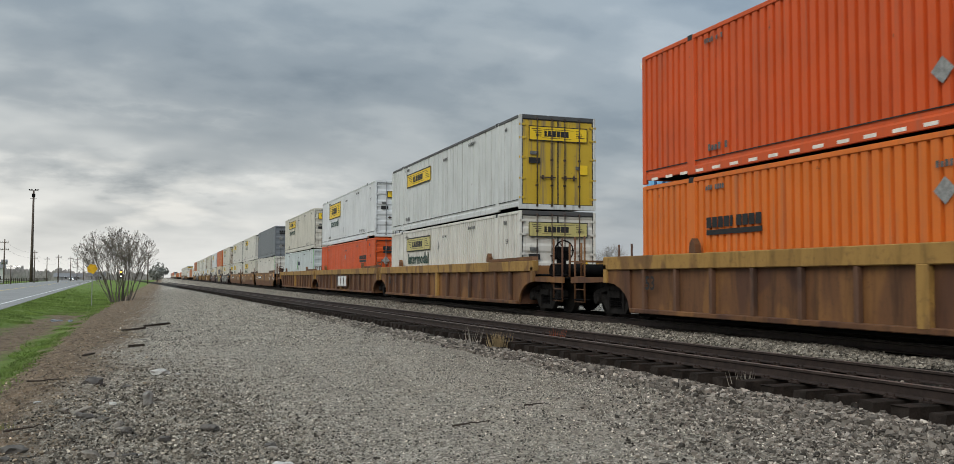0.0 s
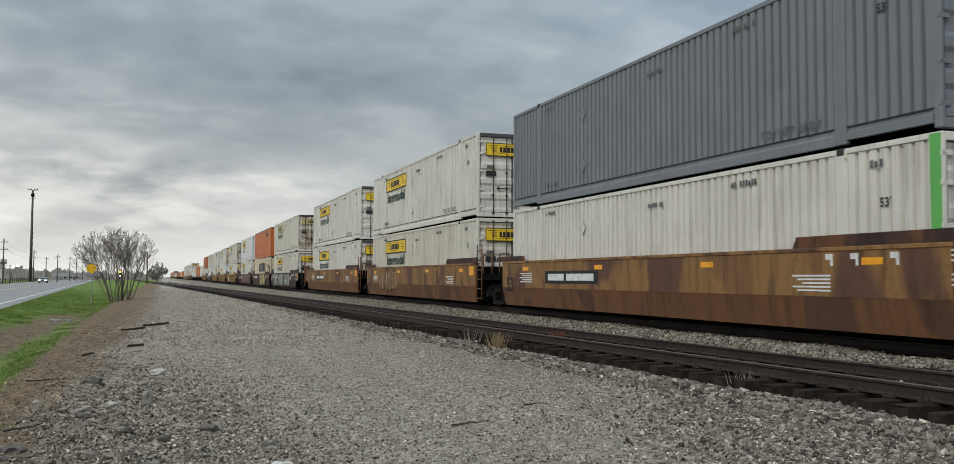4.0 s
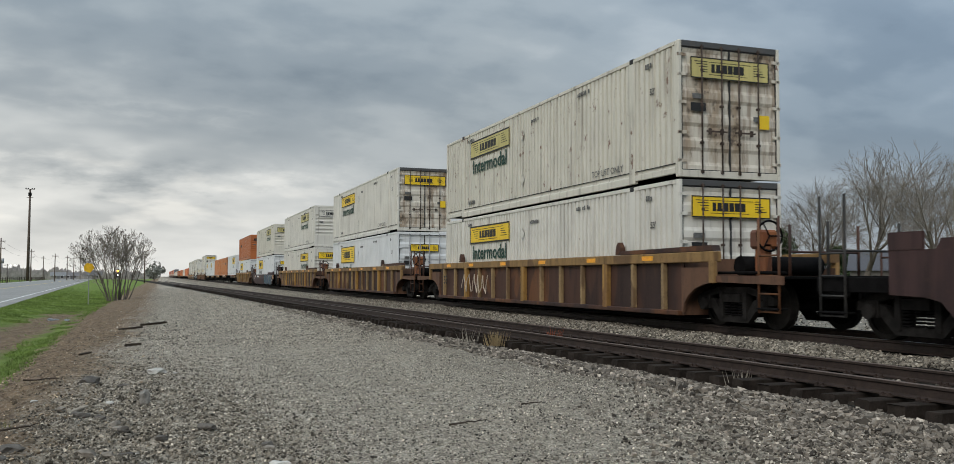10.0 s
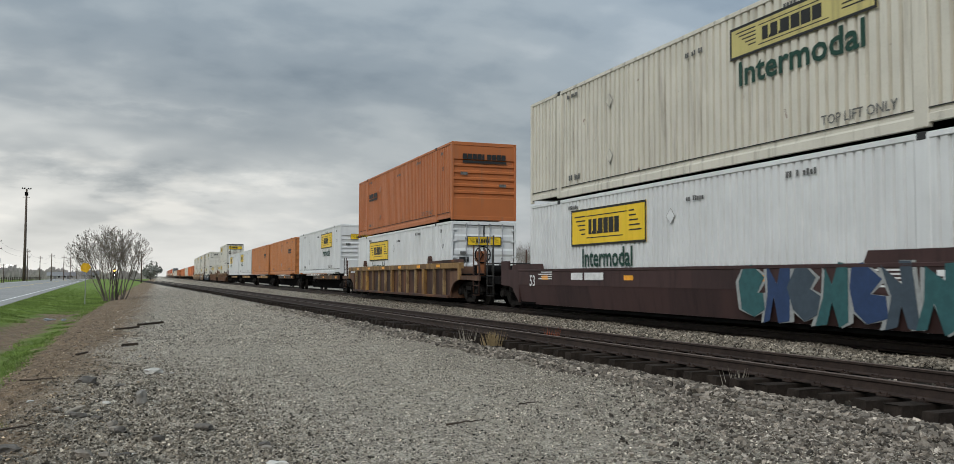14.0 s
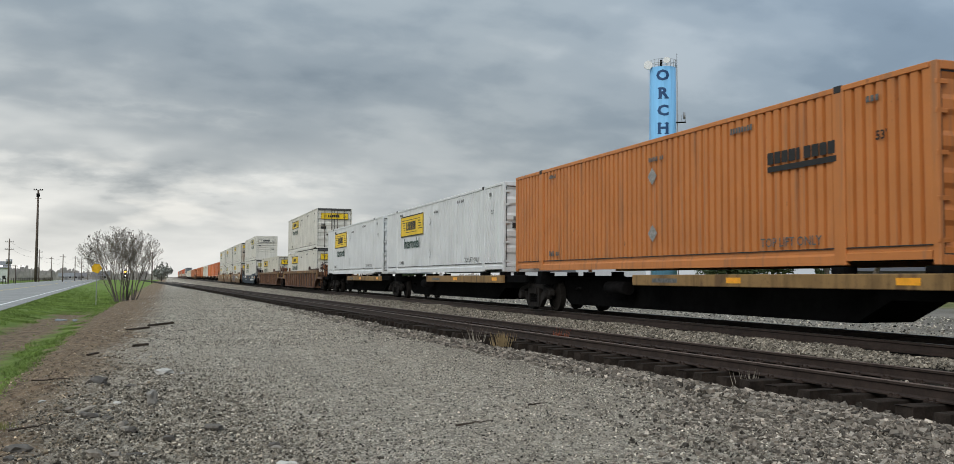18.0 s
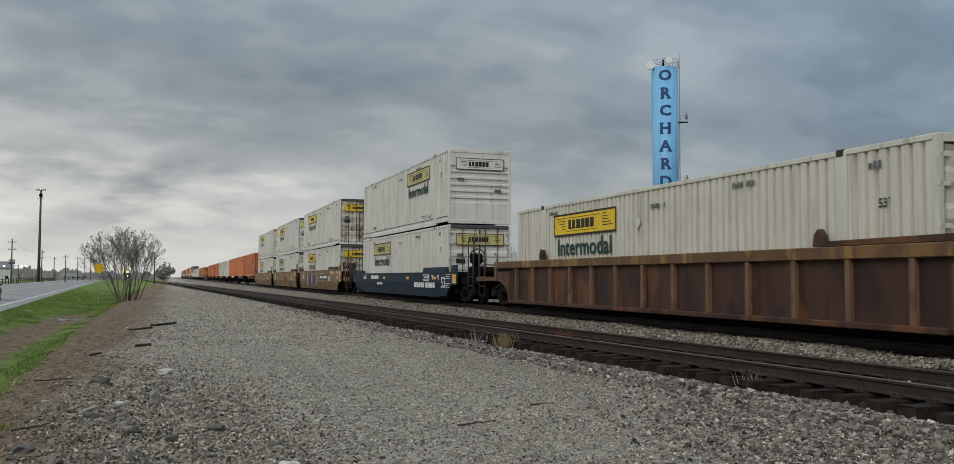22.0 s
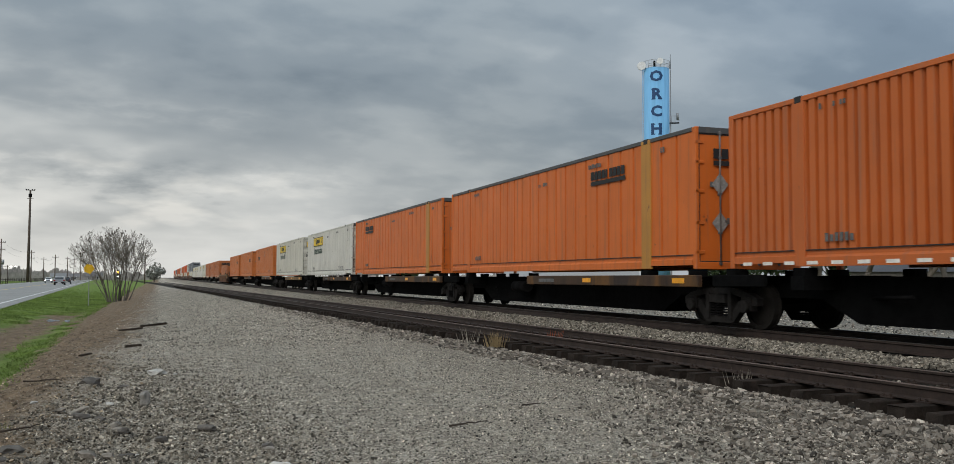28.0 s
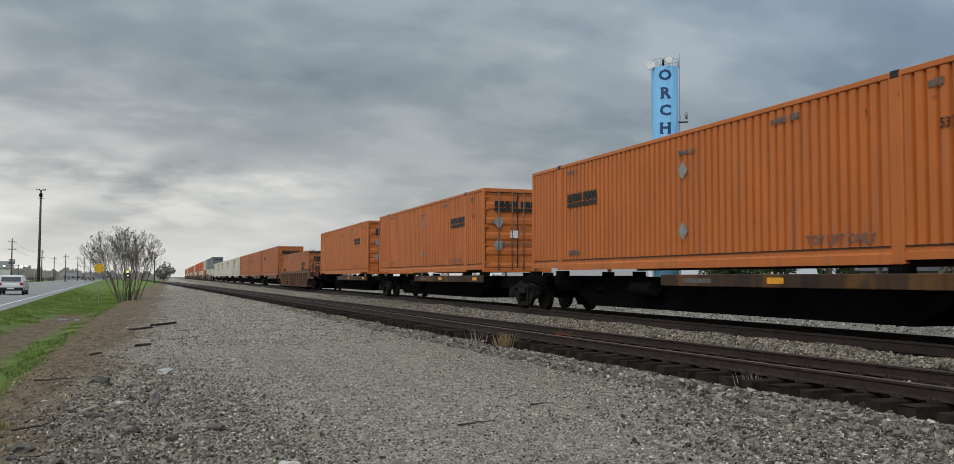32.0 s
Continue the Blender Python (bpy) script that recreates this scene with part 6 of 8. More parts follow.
# lead end of each unit at the clip's start; car; coupled in front, behind; marks; upper and lower container
TRAIN = [
    (1.63, "ribbed", 1, 1, "", "red_tape", "or_rear"),
    (25.19, "ribbed", 1, 0, "", "jb_plate", "jb_worn"),
    (44.89, "ribbed", 0, 0, "mark", "jb_fresh", "red_corr"),
    (64.58, "ribbed", 0, 1, "", "jb_clean", "pale"),
    (88.44, "motley", 1, 0, "plate", "grey", "pale_white"),
    (107.93, "motley", 0, 0, "outline_spray", "jb_white", "jb_clean"),
    (127.33, "motley", 0, 1, "plate", "jb_white", "jb_stained"),
    (151.25, "maroon", 1, 0, "white_spray", "jb_cream", "jb_clean"),
    (170.24, "maroon", 0, 0, "yellow_spray", "or_plate", "sand"),
    (189.69, "maroon", 0, 1, "red_spray", "jb_fresh", "jb_white"),
    (213.49, "ochre", 1, 1, "scrawl", "jb_rusty", "jb_white"),
    (237.03, "ochre", 1, 1, "", "jb_stained", "jb_fresh"),
    (260.40, "ochre", 1, 1, "", "jb_nose", "jb_white_nose"),
    (284.05, "russet", 1, 1, "blue_spray", "jb_cream_nose", "jb_fresh"),
    (307.60, "ochre", 1, 1, "", "or_nose", "jb_fresh"),
    (328.85, "spine", 0, 0, "", "jb_fresh_nose", ""),
    (347.28, "spine", 0, 0, "", "or_tawny", ""),
    (364.88, "spine", 0, 0, "ochre", "or_tawny", ""),
    (382.08, "spine", 0, 0, "ochre", "jb_fresh", ""),
    (399.23, "spine", 0, 0, "ochre", "jb_fresh", ""),
    (420.30, "deep", 1, 1, "", "jb_white", "jb_white"),
    (443.84, "deep", 1, 1, "", "", "jb_clean"),
    (467.27, "navy", 1, 1, "company", "jb_nose", "jb_worn"),
    (490.86, "tan", 1, 0, "pale_spray", "jb_stained", "jb_stained"),
    (510.34, "tan", 0, 0, "red_mark", "jb_white", "jb_worn"),
    (529.82, "tan", 0, 1, "", "jb_white", "jb_white"),
    (550.81, "spine", 0, 0, "", "orange_tape", ""),
    (568.09, "spine", 0, 0, "", "or_sheet", ""),
    (585.42, "spine", 0, 0, "", "or_plate_rear", ""),
    (602.61, "spine", 0, 0, "", "jb_stained", ""),
    (621.22, "spine", 0, 0, "ochre", "jb_clean", ""),
    (640.00, "spine", 0, 0, "", "or_bright_nose", ""),
    (660.57, "spine", 0, 0, "", "or_corr", ""),
    (679.57, "spine", 0, 0, "", "or_corr", ""),
    (701.60, "deep", 1, 1, "", "", "or_single"),
    (722.60, "spine", 0, 0, "", "or_nose", ""),
    (739.90, "spine", 0, 0, "", "or_nose", ""),
    (757.20, "spine", 0, 0, "", "or_nose", ""),
    (774.50, "spine", 0, 0, "", "jb_clean", ""),
    (791.80, "spine", 0, 0, "", "jb_white", ""),
    (809.10, "spine", 0, 0, "", "jb_white", ""),
    (826.40, "spine", 0, 0, "", "jb_clean", ""),
    (843.70, "spine", 0, 0, "", "jb_white", ""),
]


MOVERS = []
# where the trucks of the spine cars stand at the clip's start
SPINE_TRUCKS = (328.3, 345.7, 363.0, 380.0, 397.2, 413.8, 550.4, 567.6, 584.8, 602.5, 619.3, 635.6, 639.8, 657.3, 676.1, 694.6)


def build_train():
    z_low, z_up, z_deck = 0.668, 3.648, RAIL_TOP + 1.16
    rows = list(TRAIN)
    tail = ["grey", "grey", "jb_cream", "red_corr", "red_corr", "or_nose", "red_corr", "jb_white", "or_nose", "red_corr", "or_corr", "red_corr"]
    y = 866.0
    for i in range(18):
        rows.append((y, "deep" if i % 2 else "maroon", 1, 1, "", tail[i % 12], ("jb_white", "jb_clean", "or_nose")[i % 3]))
        y += 23.6
    for y, kind, a, b, marks, up, low in rows:
        far = y > 720
        if kind == "spine":
            own = tuple(round(q - y, 2) for q in SPINE_TRUCKS if -3.9 <= q - y < 14.9) or (-0.9,)
            MOVERS.append((spine_car("far" if far else marks, own), y, RAIL_TOP))
            MOVERS.append((container(up, far), y, z_deck))
        else:
            MOVERS.append((well_car(kind, a, b, "far" if far else marks), y, RAIL_TOP))
            if low:
                MOVERS.append((container(low, far), y, z_low))
            if up:
                MOVERS.append((container(up, far), y, z_up))


build_train()


# ---- plants ----
BARK = plain("grey_brown_bark", (0.13, 0.112, 0.094), 0.95, 0.0, 0.25, 4, 0.02, gloss=0.1)
TWIG = plain("bare_twigs", (0.225, 0.20, 0.172), 0.95, 0.0, 0.2, 6, 0.004, gloss=0.1)
SEED = plain("dark_seed_clusters", (0.05, 0.042, 0.034), 0.95, 0.0, 0.3, 6, gloss=0.1)
LEAF = plain("dark_evergreen_leaf", (0.055, 0.08, 0.036), 0.7, 0.0, 0.35, 3, gloss=0.2)
BLADE = plain("grass_blade", (0.15, 0.215, 0.05), 0.8, 0.0, 0.35, 0.6, gloss=0.15)
STRAW = plain("dry_straw", (0.34, 0.255, 0.135), 0.9, 0.0, 0.25, 4)


def limbs(seed, height, spread, levels, forks, start_r, up=0.5, stems=1, trunk=0.25):
    """Grows a skeleton: lists of (a, b, ra, rb, level)."""
    rnd = random.Random(seed)
    out = []

    def grow(p, d, length, r, level):
        n = 3 if level < 2 else 2
        for i in range(n):
            d = (d + Vector((rnd.gauss(0, 0.13), rnd.gauss(0, 0.13), rnd.gauss(0, 0.08) + 0.04 * up))).normalized()
            q = p + d * length / n
            r2 = r * (0.86 if level < levels else 0.6)
            out.append((p.copy(), q.copy(), r, r2, level))
            p, r = q, r2
            if level < levels and (i > 0 or level > 0):
                for _ in range(rnd.choice(forks)):
                    a = d.orthogonal().normalized()
                    a.rotate(Matrix.Rotation(rnd.uniform(0, 6.283), 3, d))
                    e = (d * rnd.uniform(0.55, 0.9) + a * rnd.uniform(0.45, 0.95) * spread + Vector((0, 0, up * 0.35))).normalized()
                    grow(p, e, length * rnd.uniform(0.55, 0.8), r * rnd.uniform(0.45, 0.65), level + 1)
        if level < levels:
            grow(p, d, length * 0.72, r * 0.85, level + 1)

    for s in range(stems):
        if stems == 1:
            grow(Vector((0, 0, -0.1)), Vector((rnd.gauss(0, 0.04), rnd.gauss(0, 0.04), 1)).normalized(), height * (trunk + 0.1), start_r, 0)
        else:
            a = 6.283 * s / stems + rnd.uniform(-0.3, 0.3)
            t = rnd.uniform(0.0, 0.42) * spread
            grow(Vector((0.16 * math.cos(a) * rnd.random(), 0.16 * math.sin(a) * rnd.random(), -0.02)), Vector((math.cos(a) * t, math.sin(a) * t, 1)).normalized(), height * 0.52 * rnd.uniform(0.8, 1.1), start_r * rnd.uniform(0.6, 1), 0)
    return out


def tubes(segs, sides, keep, least=0.0):
    """Tapered tubes for the segments whose level passes keep, as numpy arrays."""
    v, f = [], []
    for a, b, ra, rb, level in segs:
        if not keep(level):
            continue
        d = (b - a).normalized()
        u = d.orthogonal().normalized()
        w = d.cross(u)
        n = len(v)
        for p, r in ((a, max(ra, least)), (b, max(rb, least * 0.8))):
            for i in range(sides):
                t = 6.283185 * i / sides
                v.append(p + (u * math.cos(t) + w * math.sin(t)) * r)
        for i in range(sides):
            j = (i + 1) % sides
            f.append((n + i, n + j, n + sides + j, n + sides + i))
    return v, f


TREES = {}


def bare_tree(seed, height, material=None):
    """A leafless broad-crowned tree: trunk with limbs, and a crown of twigs."""
    if seed not in TREES:
        s = limbs(seed, 1.0, 0.95, 5, (1, 2, 2), 0.022, 0.4)
        top = max(q[1].z for q in s)
        s = [(a / top, b / top, ra / top, rb / top, k) for a, b, ra, rb, k in s]
        TREES[seed] = (quick("trunk", *tubes(s, 7, lambda k: k < 2), BARK, True), quick("crown", *tubes(s, 3, lambda k: k >= 2, 0.0009), TWIG, True))
    a, b = TREES[seed]
    t = thing("bare_tree", "leafless grey broad-crowned tree beyond the railway", "tree", "bare trees beyond the railway")
    share("trunk", a, t)
    share("crown", b, t)
    t.scale = (height * 1.1, height * 1.1, height)
    return t


def put(ob, x, y, z, turn=0.0):
    s = ob.scale.copy()
    ob.matrix_basis = pose(x, y, z, 0, 0, turn) @ Matrix.Diagonal((*s, 1))
    return ob


def bearing(col_angle, d, z=0.0):
    """A place d metres off at an angle to the right of the track's direction."""
    a = radians(col_angle)
    return d * math.sin(a), d * math.cos(a), z


for ang, d, hgt, seed, turn in ((43.0, 105, 16.2, 1, 10), (40.6, 112, 13.6, 2, 80), (45.8, 100, 15.4, 3, 200), (47.5, 118, 16.8, 1, 150), (38.6, 120, 10.4, 4, 20), (37.3, 150, 8.0, 2, 210),
                                (24.0, 175, 8.8, 3, 40), (22.6, 190, 9.6, 4, 130), (20.9, 205, 9.6, 2, 300), (17.4, 190, 11.5, 1, 220), (15.6, 215, 15.0, 3, 90), (14.2, 205, 14.0, 4, 250), (13.2, 235, 13.5, 1, 140), (27.9, 170, 8.2, 2, 60),
                                (9.6, 260, 9.6, 4, 160), (8.2, 280, 11.0, 1, 60), (12.0, 250, 10.0, 2, 10)):
    x, y, z = bearing(ang, d, 0.1)
    put(bare_tree(seed, hgt), x, y, z, turn)


def shrub():
    """The many-stemmed leafless bush on the verge: a fan of stems that fork upwards into a domed crown."""
    rnd = random.Random(12)
    s, tips = [], []

    def inside(p):
        side = p.x / (2.75 if p.x > 0 else 3.15)
        return side ** 2 + (p.y / 2.4) ** 2 + ((p.z - 2.75) / 2.35) ** 2 < 1.0 or p.z < 2.2

    def grow(p, d, length, r, level):
        n = 4 if level == 0 else 3
        for i in range(n):
            d = (d + Vector((rnd.gauss(0, 0.11), rnd.gauss(0, 0.11), 0.02 + rnd.gauss(0, 0.05)))).normalized()
            q = p + d * length / n
            if not inside(q):
                tips.append(p)
                return
            s.append((p, q, r, r * 0.88, level))
            p, r = q, r * 0.88
            if level < 5 and (level > 0 or i > 0) and rnd.random() < 0.735:
                a = d.orthogonal().normalized()
                a.rotate(Matrix.Rotation(rnd.uniform(0, 6.283), 3, d))
                grow(p, (d + a * rnd.uniform(0.4, 0.75) + Vector((0, 0, 0.12))).normalized(), length * rnd.uniform(0.5, 0.75), r * 0.62, level + 1)
        if level < 4:
            grow(p, d, length * 0.62, r * 0.9, level + 1)
        else:
            tips.append(p)

    starts = []
    for i in range(18):
        starts.append(len(s))
        u = -1 + 2 * (i + 0.5) / 18 + rnd.uniform(-0.08, 0.08)
        grow(Vector((0.66 * u + 0.22, rnd.uniform(-0.5, 0.5), -0.06)), Vector((u * 0.42 - 0.04, rnd.uniform(-0.3, 0.3), 1)).normalized(), rnd.uniform(1.7, 2.5), rnd.uniform(0.032, 0.05), 0)
    t = thing("leafless_bush", "tall many-stemmed leafless bush with dark seed heads", "bush")
    for a, b in zip(starts, starts[1:] + [len(s)]):
        part("stem", quick("stem", *tubes(s[a:b], 6, lambda q: q < 1), BARK, True), None, t)
    part("crown", quick("crown", *tubes(s, 3, lambda q: q >= 1, 0.0062), TWIG, True), None, t)
    rng = np.random.default_rng(3)
    tips = [p for p in tips if p.z > 3.9 or (p.x < -1.6 and p.z > 2.3)]
    tips = [tips[i] for i in rng.choice(len(tips), min(190, len(tips)), False)]
    size = rng.uniform(0.022, 0.05, len(tips))
    v = STONE_V[None] * size[:, None, None] + np.array([tuple(p) for p in tips])[:, None, :] + rng.normal(0, 0.012, (len(tips), 6, 3))
    f = (STONE_F[None] + (np.arange(len(tips)) * 6)[:, None, None]).reshape(-1, 3)
    heads = part("seed_head", quick("seed_head", v.reshape(-1, 3), f, SEED), None, t)
    tagged(heads, kind="stuff")
    return t


put(shrub(), -2.85, 64.6, ground_z(-2.85, 64.6), -3)


def leafy(name, label, seed, height, width, n, leaf, material, low=0.15):
    """A broad evergreen: a short trunk, limbs, and a crown of many small leaf clumps with gaps."""
    rng = np.random.default_rng(seed)
    t = thing(name, label, "tree")
    s = limbs(seed, height * 0.8, 0.8, 2, (1, 2), height * 0.03, 0.4)
    part("trunk", quick("trunk", *tubes(s, 6, lambda q: True), BARK, True), None, t)
    # lobes of foliage
    m = 26
    a, b = rng.uniform(0, 6.283, m), rng.uniform(0.0, 1.0, m)
    cx, cy = np.cos(a) * width * 0.36 * np.sqrt(b), np.sin(a) * width * 0.36 * np.sqrt(b)
    cz = height * (low + (0.86 - low) * rng.uniform(0, 1, m) * (1 - 0.35 * b))
    r = width * rng.uniform(0.10, 0.2, m)
    k = rng.integers(0, m, n)
    d = rng.normal(0, 1, (n, 3))
    d /= np.linalg.norm(d, axis=1)[:, None]
    c = np.stack([cx[k], cy[k], cz[k]], 1) + d * (r[k] * rng.uniform(0.7, 1.08, n))[:, None] * np.array([1, 1, 0.8])
    u = rng.normal(0, 1, (n, 3)) * leaf
    w = rng.normal(0, 1, (n, 3)) * leaf
    v = np.stack([c - u, c + w, c + u, c - w], 1).reshape(-1, 3)
    f = np.arange(4 * n).reshape(-1, 4)
    part("crown", quick("crown", v, f, material), None, t)
    return t


x, y, z = bearing(35.9, 118, 0.1)
put(leafy("evergreen_tree", "dark green dense evergreen tree beyond the railway", 5, 10.6, 15.0, 26000, 0.10, LEAF), x, y, z)
x, y, z = bearing(15.0, 170, 0.1)
put(leafy("evergreen_tree", "small dark green evergreen tree far beyond the railway", 8, 12.0, 6.5, 6000, 0.12, LEAF), x, y, z)
x, y, z = bearing(41.2, 140, 0.1)
put(leafy("evergreen_tree", "dark green evergreen tree behind bare trees", 9, 8.2, 7.0, 6000, 0.12, LEAF), x, y, z)
x, y, z = bearing(-0.3, 330, 0.0)
put(leafy("evergreen_tree", "rounded grey-green tree beside the far track", 6, 6.6, 7.6, 1500, 0.17, plain("grey_green_foliage", (0.23, 0.235, 0.205), 0.9, 0.0, 0.3, 2, gloss=0.1)), x, y, z)


def far_woods():
    """Low woods along the horizon, far off: many ragged clumps."""
    rng = np.random.default_rng(17)
    n = 26000
    ang = np.concatenate([rng.uniform(-17, -0.2, 15000), rng.uniform(4.0, 60, 11000)])
    d = rng.uniform(520, 800, n)
    top = 6.8 - 3.0 * np.clip((ang + 8.5) / 6, 0, 1) + 0.9 * np.sin(ang * 3.1) + 0.8 * np.sin(ang * 9.7 + 1) + 0.6 * np.sin(ang * 31.0) + 0.5 * np.sin(ang * 77.0)
    top = np.maximum(top, 2.0)
    a = np.radians(ang)
    x, y = d * np.sin(a), d * np.cos(a)
    h = top * rng.uniform(0.35, 0.95, n)
    w = rng.uniform(0.3, 1.0, n) * np.where(h < top * 0.6, 1.6, 1.0)
    lean = rng.normal(0, 0.3, n)
    tx, ty = np.cos(a), -np.sin(a)
    z = np.full(n, -0.6)
    v = np.stack([np.stack([x - tx * w, y - ty * w, z], 1), np.stack([x + tx * w, y + ty * w, z], 1), np.stack([x + tx * (lean + w * 0.8), y + ty * (lean + w * 0.8), h * 0.9], 1), np.stack([x + tx * lean, y + ty * lean, h], 1), np.stack([x + tx * (lean - w * 0.9), y + ty * (lean - w * 0.9), h * 0.82], 1)], 1)
    f = np.arange(5 * n).reshape(-1, 5)
    # distance haze is put into the colour, paler than the bare wood itself
    tagged(new("far_woods", quick("far_woods", v.reshape(-1, 3), f, plain("hazy_winter_woods", (0.34, 0.315, 0.295), 0.95, 0.0, 0.25, 0.3, gloss=0.02))), "hazy grey winter woods on the horizon", "woods", kind="stuff")


far_woods()


def grass():
    """Short turf blades on the verge."""
    rng = np.random.default_rng(23)
    n = 90000
    y = 11 + 130 * rng.beta(1.0, 3.2, n)
    edge = np.array([road_line(v) + 0.95 for v in y])
    x = -2.0 + (edge + 2.0) * rng.uniform(0, 1, n) + rng.normal(0, 0.25, n)
    tuft = np.array([noise.noise((a * 0.9, b * 0.9, 3)) for a, b in zip(x, y)])
    wav = 0.35 * np.sin(y * 0.7) + 0.2 * np.sin(y * 1.9)
    bare = (x > -5.0 + wav) & (x < -3.1 + 0.6 * wav) & (y < 45)
    ok = (tuft > -0.25) & (x < -1.95 - 0.4 * rng.uniform(0, 1, n) - 0.03 * np.clip(y - 13, 0, 27)) & ~(bare & (rng.uniform(0, 1, n) < 0.985)) & (x > edge)
    x, y = x[ok], y[ok]
    n = len(x)
    z = np.array([ground_z(a, b) for a, b in zip(x, y)])
    h = rng.uniform(0.02, 0.05, n) * (1 + y / 90)
    a = rng.uniform(0, 6.283, n)
    w = rng.uniform(0.006, 0.013, n) * (1 + y / 50)
    lean = rng.normal(0, 0.05, (n, 2))
    v = np.stack([np.stack([x - np.cos(a) * w, y - np.sin(a) * w, z - 0.02], 1), np.stack([x + np.cos(a) * w, y + np.sin(a) * w, z - 0.02], 1), np.stack([x + lean[:, 0], y + lean[:, 1], z + h], 1)], 1).reshape(-1, 3)
    tagged(new("turf_blades", quick("turf_blades", v, np.arange(3 * n).reshape(-1, 3), BLADE)), "short green turf on the road verge", "grass", kind="stuff")


grass()


def dry_tuft(x, y, z, n, h, seed, material=STRAW, label="dry straw-coloured grass tuft growing beside the rail"):
    rng = np.random.default_rng(seed)
    v = []
    for i in range(n):
        a, r = rng.uniform(0, 6.283), abs(rng.normal(0, 0.12))
        bx, by = r * math.cos(a), r * math.sin(a)
        l = h * rng.uniform(0.5, 1.1)
        tx, ty = bx + math.cos(a) * l * rng.uniform(0.1, 0.55), by + math.sin(a) * l * rng.uniform(0.1, 0.55)
        v += [(bx - 0.007, by, -0.03), (bx + 0.007, by, -0.03), (tx, ty, l)]
    t = tagged(new("grass_tuft", quick("grass_tuft", v, np.arange(3 * n).reshape(-1, 3), material)), label, "grass")
    t.matrix_basis = pose(x, y, z)
    return t


dry_tuft(7.02, 18.5, 0.03, 120, 0.30, 2)
dry_tuft(6.8, 19.6, 0.05, 12, 0.40, 3, plain("grey_dry_stalks", (0.30, 0.27, 0.22), 0.9), "a few thin grey stalks beside the rail")
dry_tuft(8.6, 18.9, 0.1, 26, 0.3, 5, plain("reddish_dead_leaf", (0.36, 0.10, 0.05), 0.8), "reddish dead weed between the rails")
dry_tuft(7.75, 10.6, 0.05, 24, 0.2, 7, plain("grey_dry_stalks", (0.30, 0.27, 0.22), 0.9), "thin grey weed at the sleeper ends")
for i, (x, y) in enumerate(((-1.5, 9.6), (-1.9, 10.8), (-2.1, 12.4), (-1.75, 8.7), (-2.35, 14.5))):
    dry_tuft(x, y, ground_z(x, y), 70, 0.11, 20 + i, plain("mixed_verge_weed", (0.16, 0.16, 0.05), 0.9), "low mixed weeds on the soil bank")


# ---- loose things on the verge ----
def rock(name, label, x, y, sx, sy, sz, turn, seed, material, sink=0.25):
    """A single stone: a jittered, bevelled block with chipped corners."""
    rnd = random.Random(seed)
    bm = bmesh.new()
    bmesh.ops.create_icosphere(bm, subdivisions=2, radius=1.0)
    for v in bm.verts:
        c = v.co
        k = 1 / max(abs(c.x), abs(c.y), abs(c.z)) ** 0.55
        v.co = Vector((c.x * sx, c.y * sy, c.z * sz)) * k * (0.85 + 0.34 * noise.noise(c * 1.7 + Vector((seed, 0, 0))) + rnd.uniform(-0.09, 0.09))
    ob = tagged(new(name, mesh_of(name, bm, material)), label, name.replace("_", " "))
    ob.matrix_basis = pose(x, y, ground_z(x, y) + sz * (1 - 2 * sink), 0, 0, turn)
    return ob


PALE_STONE = plain("pale_concrete_stone", (0.46, 0.44, 0.40), 0.95, 0.0, 0.2, 9, 0.01, gloss=0.1)
DARK_STONE = plain("dark_wet_stone", (0.12, 0.108, 0.095), 0.9, 0.0, 0.3, 8, 0.01, gloss=0.15)
BROWN_STONE = plain("brown_grey_stone", (0.21, 0.185, 0.155), 0.95, 0.0, 0.3, 8, 0.01, gloss=0.1)
OLD_WOOD = plain("weathered_board", (0.27, 0.235, 0.19), 0.95, 0.0, 0.25, 5, 0.01, gloss=0.1)
DARK_WOOD = plain("rotten_dark_timber", (0.055, 0.042, 0.033), 0.95, 0.0, 0.3, 5, 0.015, gloss=0.1)

rock("stone", "pale flat block of broken concrete on the gravel", -0.02, 14.5, 0.15, 0.11, 0.06, 20, 1, PALE_STONE)
rock("stone", "dark angular stone among loose rubble", -0.85, 13.1, 0.10, 0.19, 0.08, -30, 2, DARK_STONE)
rock("stone", "grey upright broken stone among rubble", -0.13, 10.75, 0.07, 0.07, 0.10, 10, 3, plain("mid_grey_stone", (0.24, 0.225, 0.20), 0.95, 0.0, 0.25, 9, 0.01, gloss=0.1), 0.15)
rock("stone", "small pale stone on the gravel", -0.5, 10.9, 0.04, 0.07, 0.02, 35, 4, PALE_STONE)
rock("stone", "small white stone at the verge's edge", 0.9, 7.0, 0.10, 0.06, 0.04, 0, 5, PALE_STONE)
rock("stone", "small pale stone on the gravel", -0.15, 7.9, 0.05, 0.035, 0.02, 60, 6, PALE_STONE)
rock("stone", "dark stone half sunk in the bank", -1.15, 8.4, 0.11, 0.07, 0.05, 15, 7, DARK_STONE)
rock("stone", "dark stone half sunk in the rubble", -0.75, 10.0, 0.10, 0.13, 0.05, 50, 8, DARK_STONE)
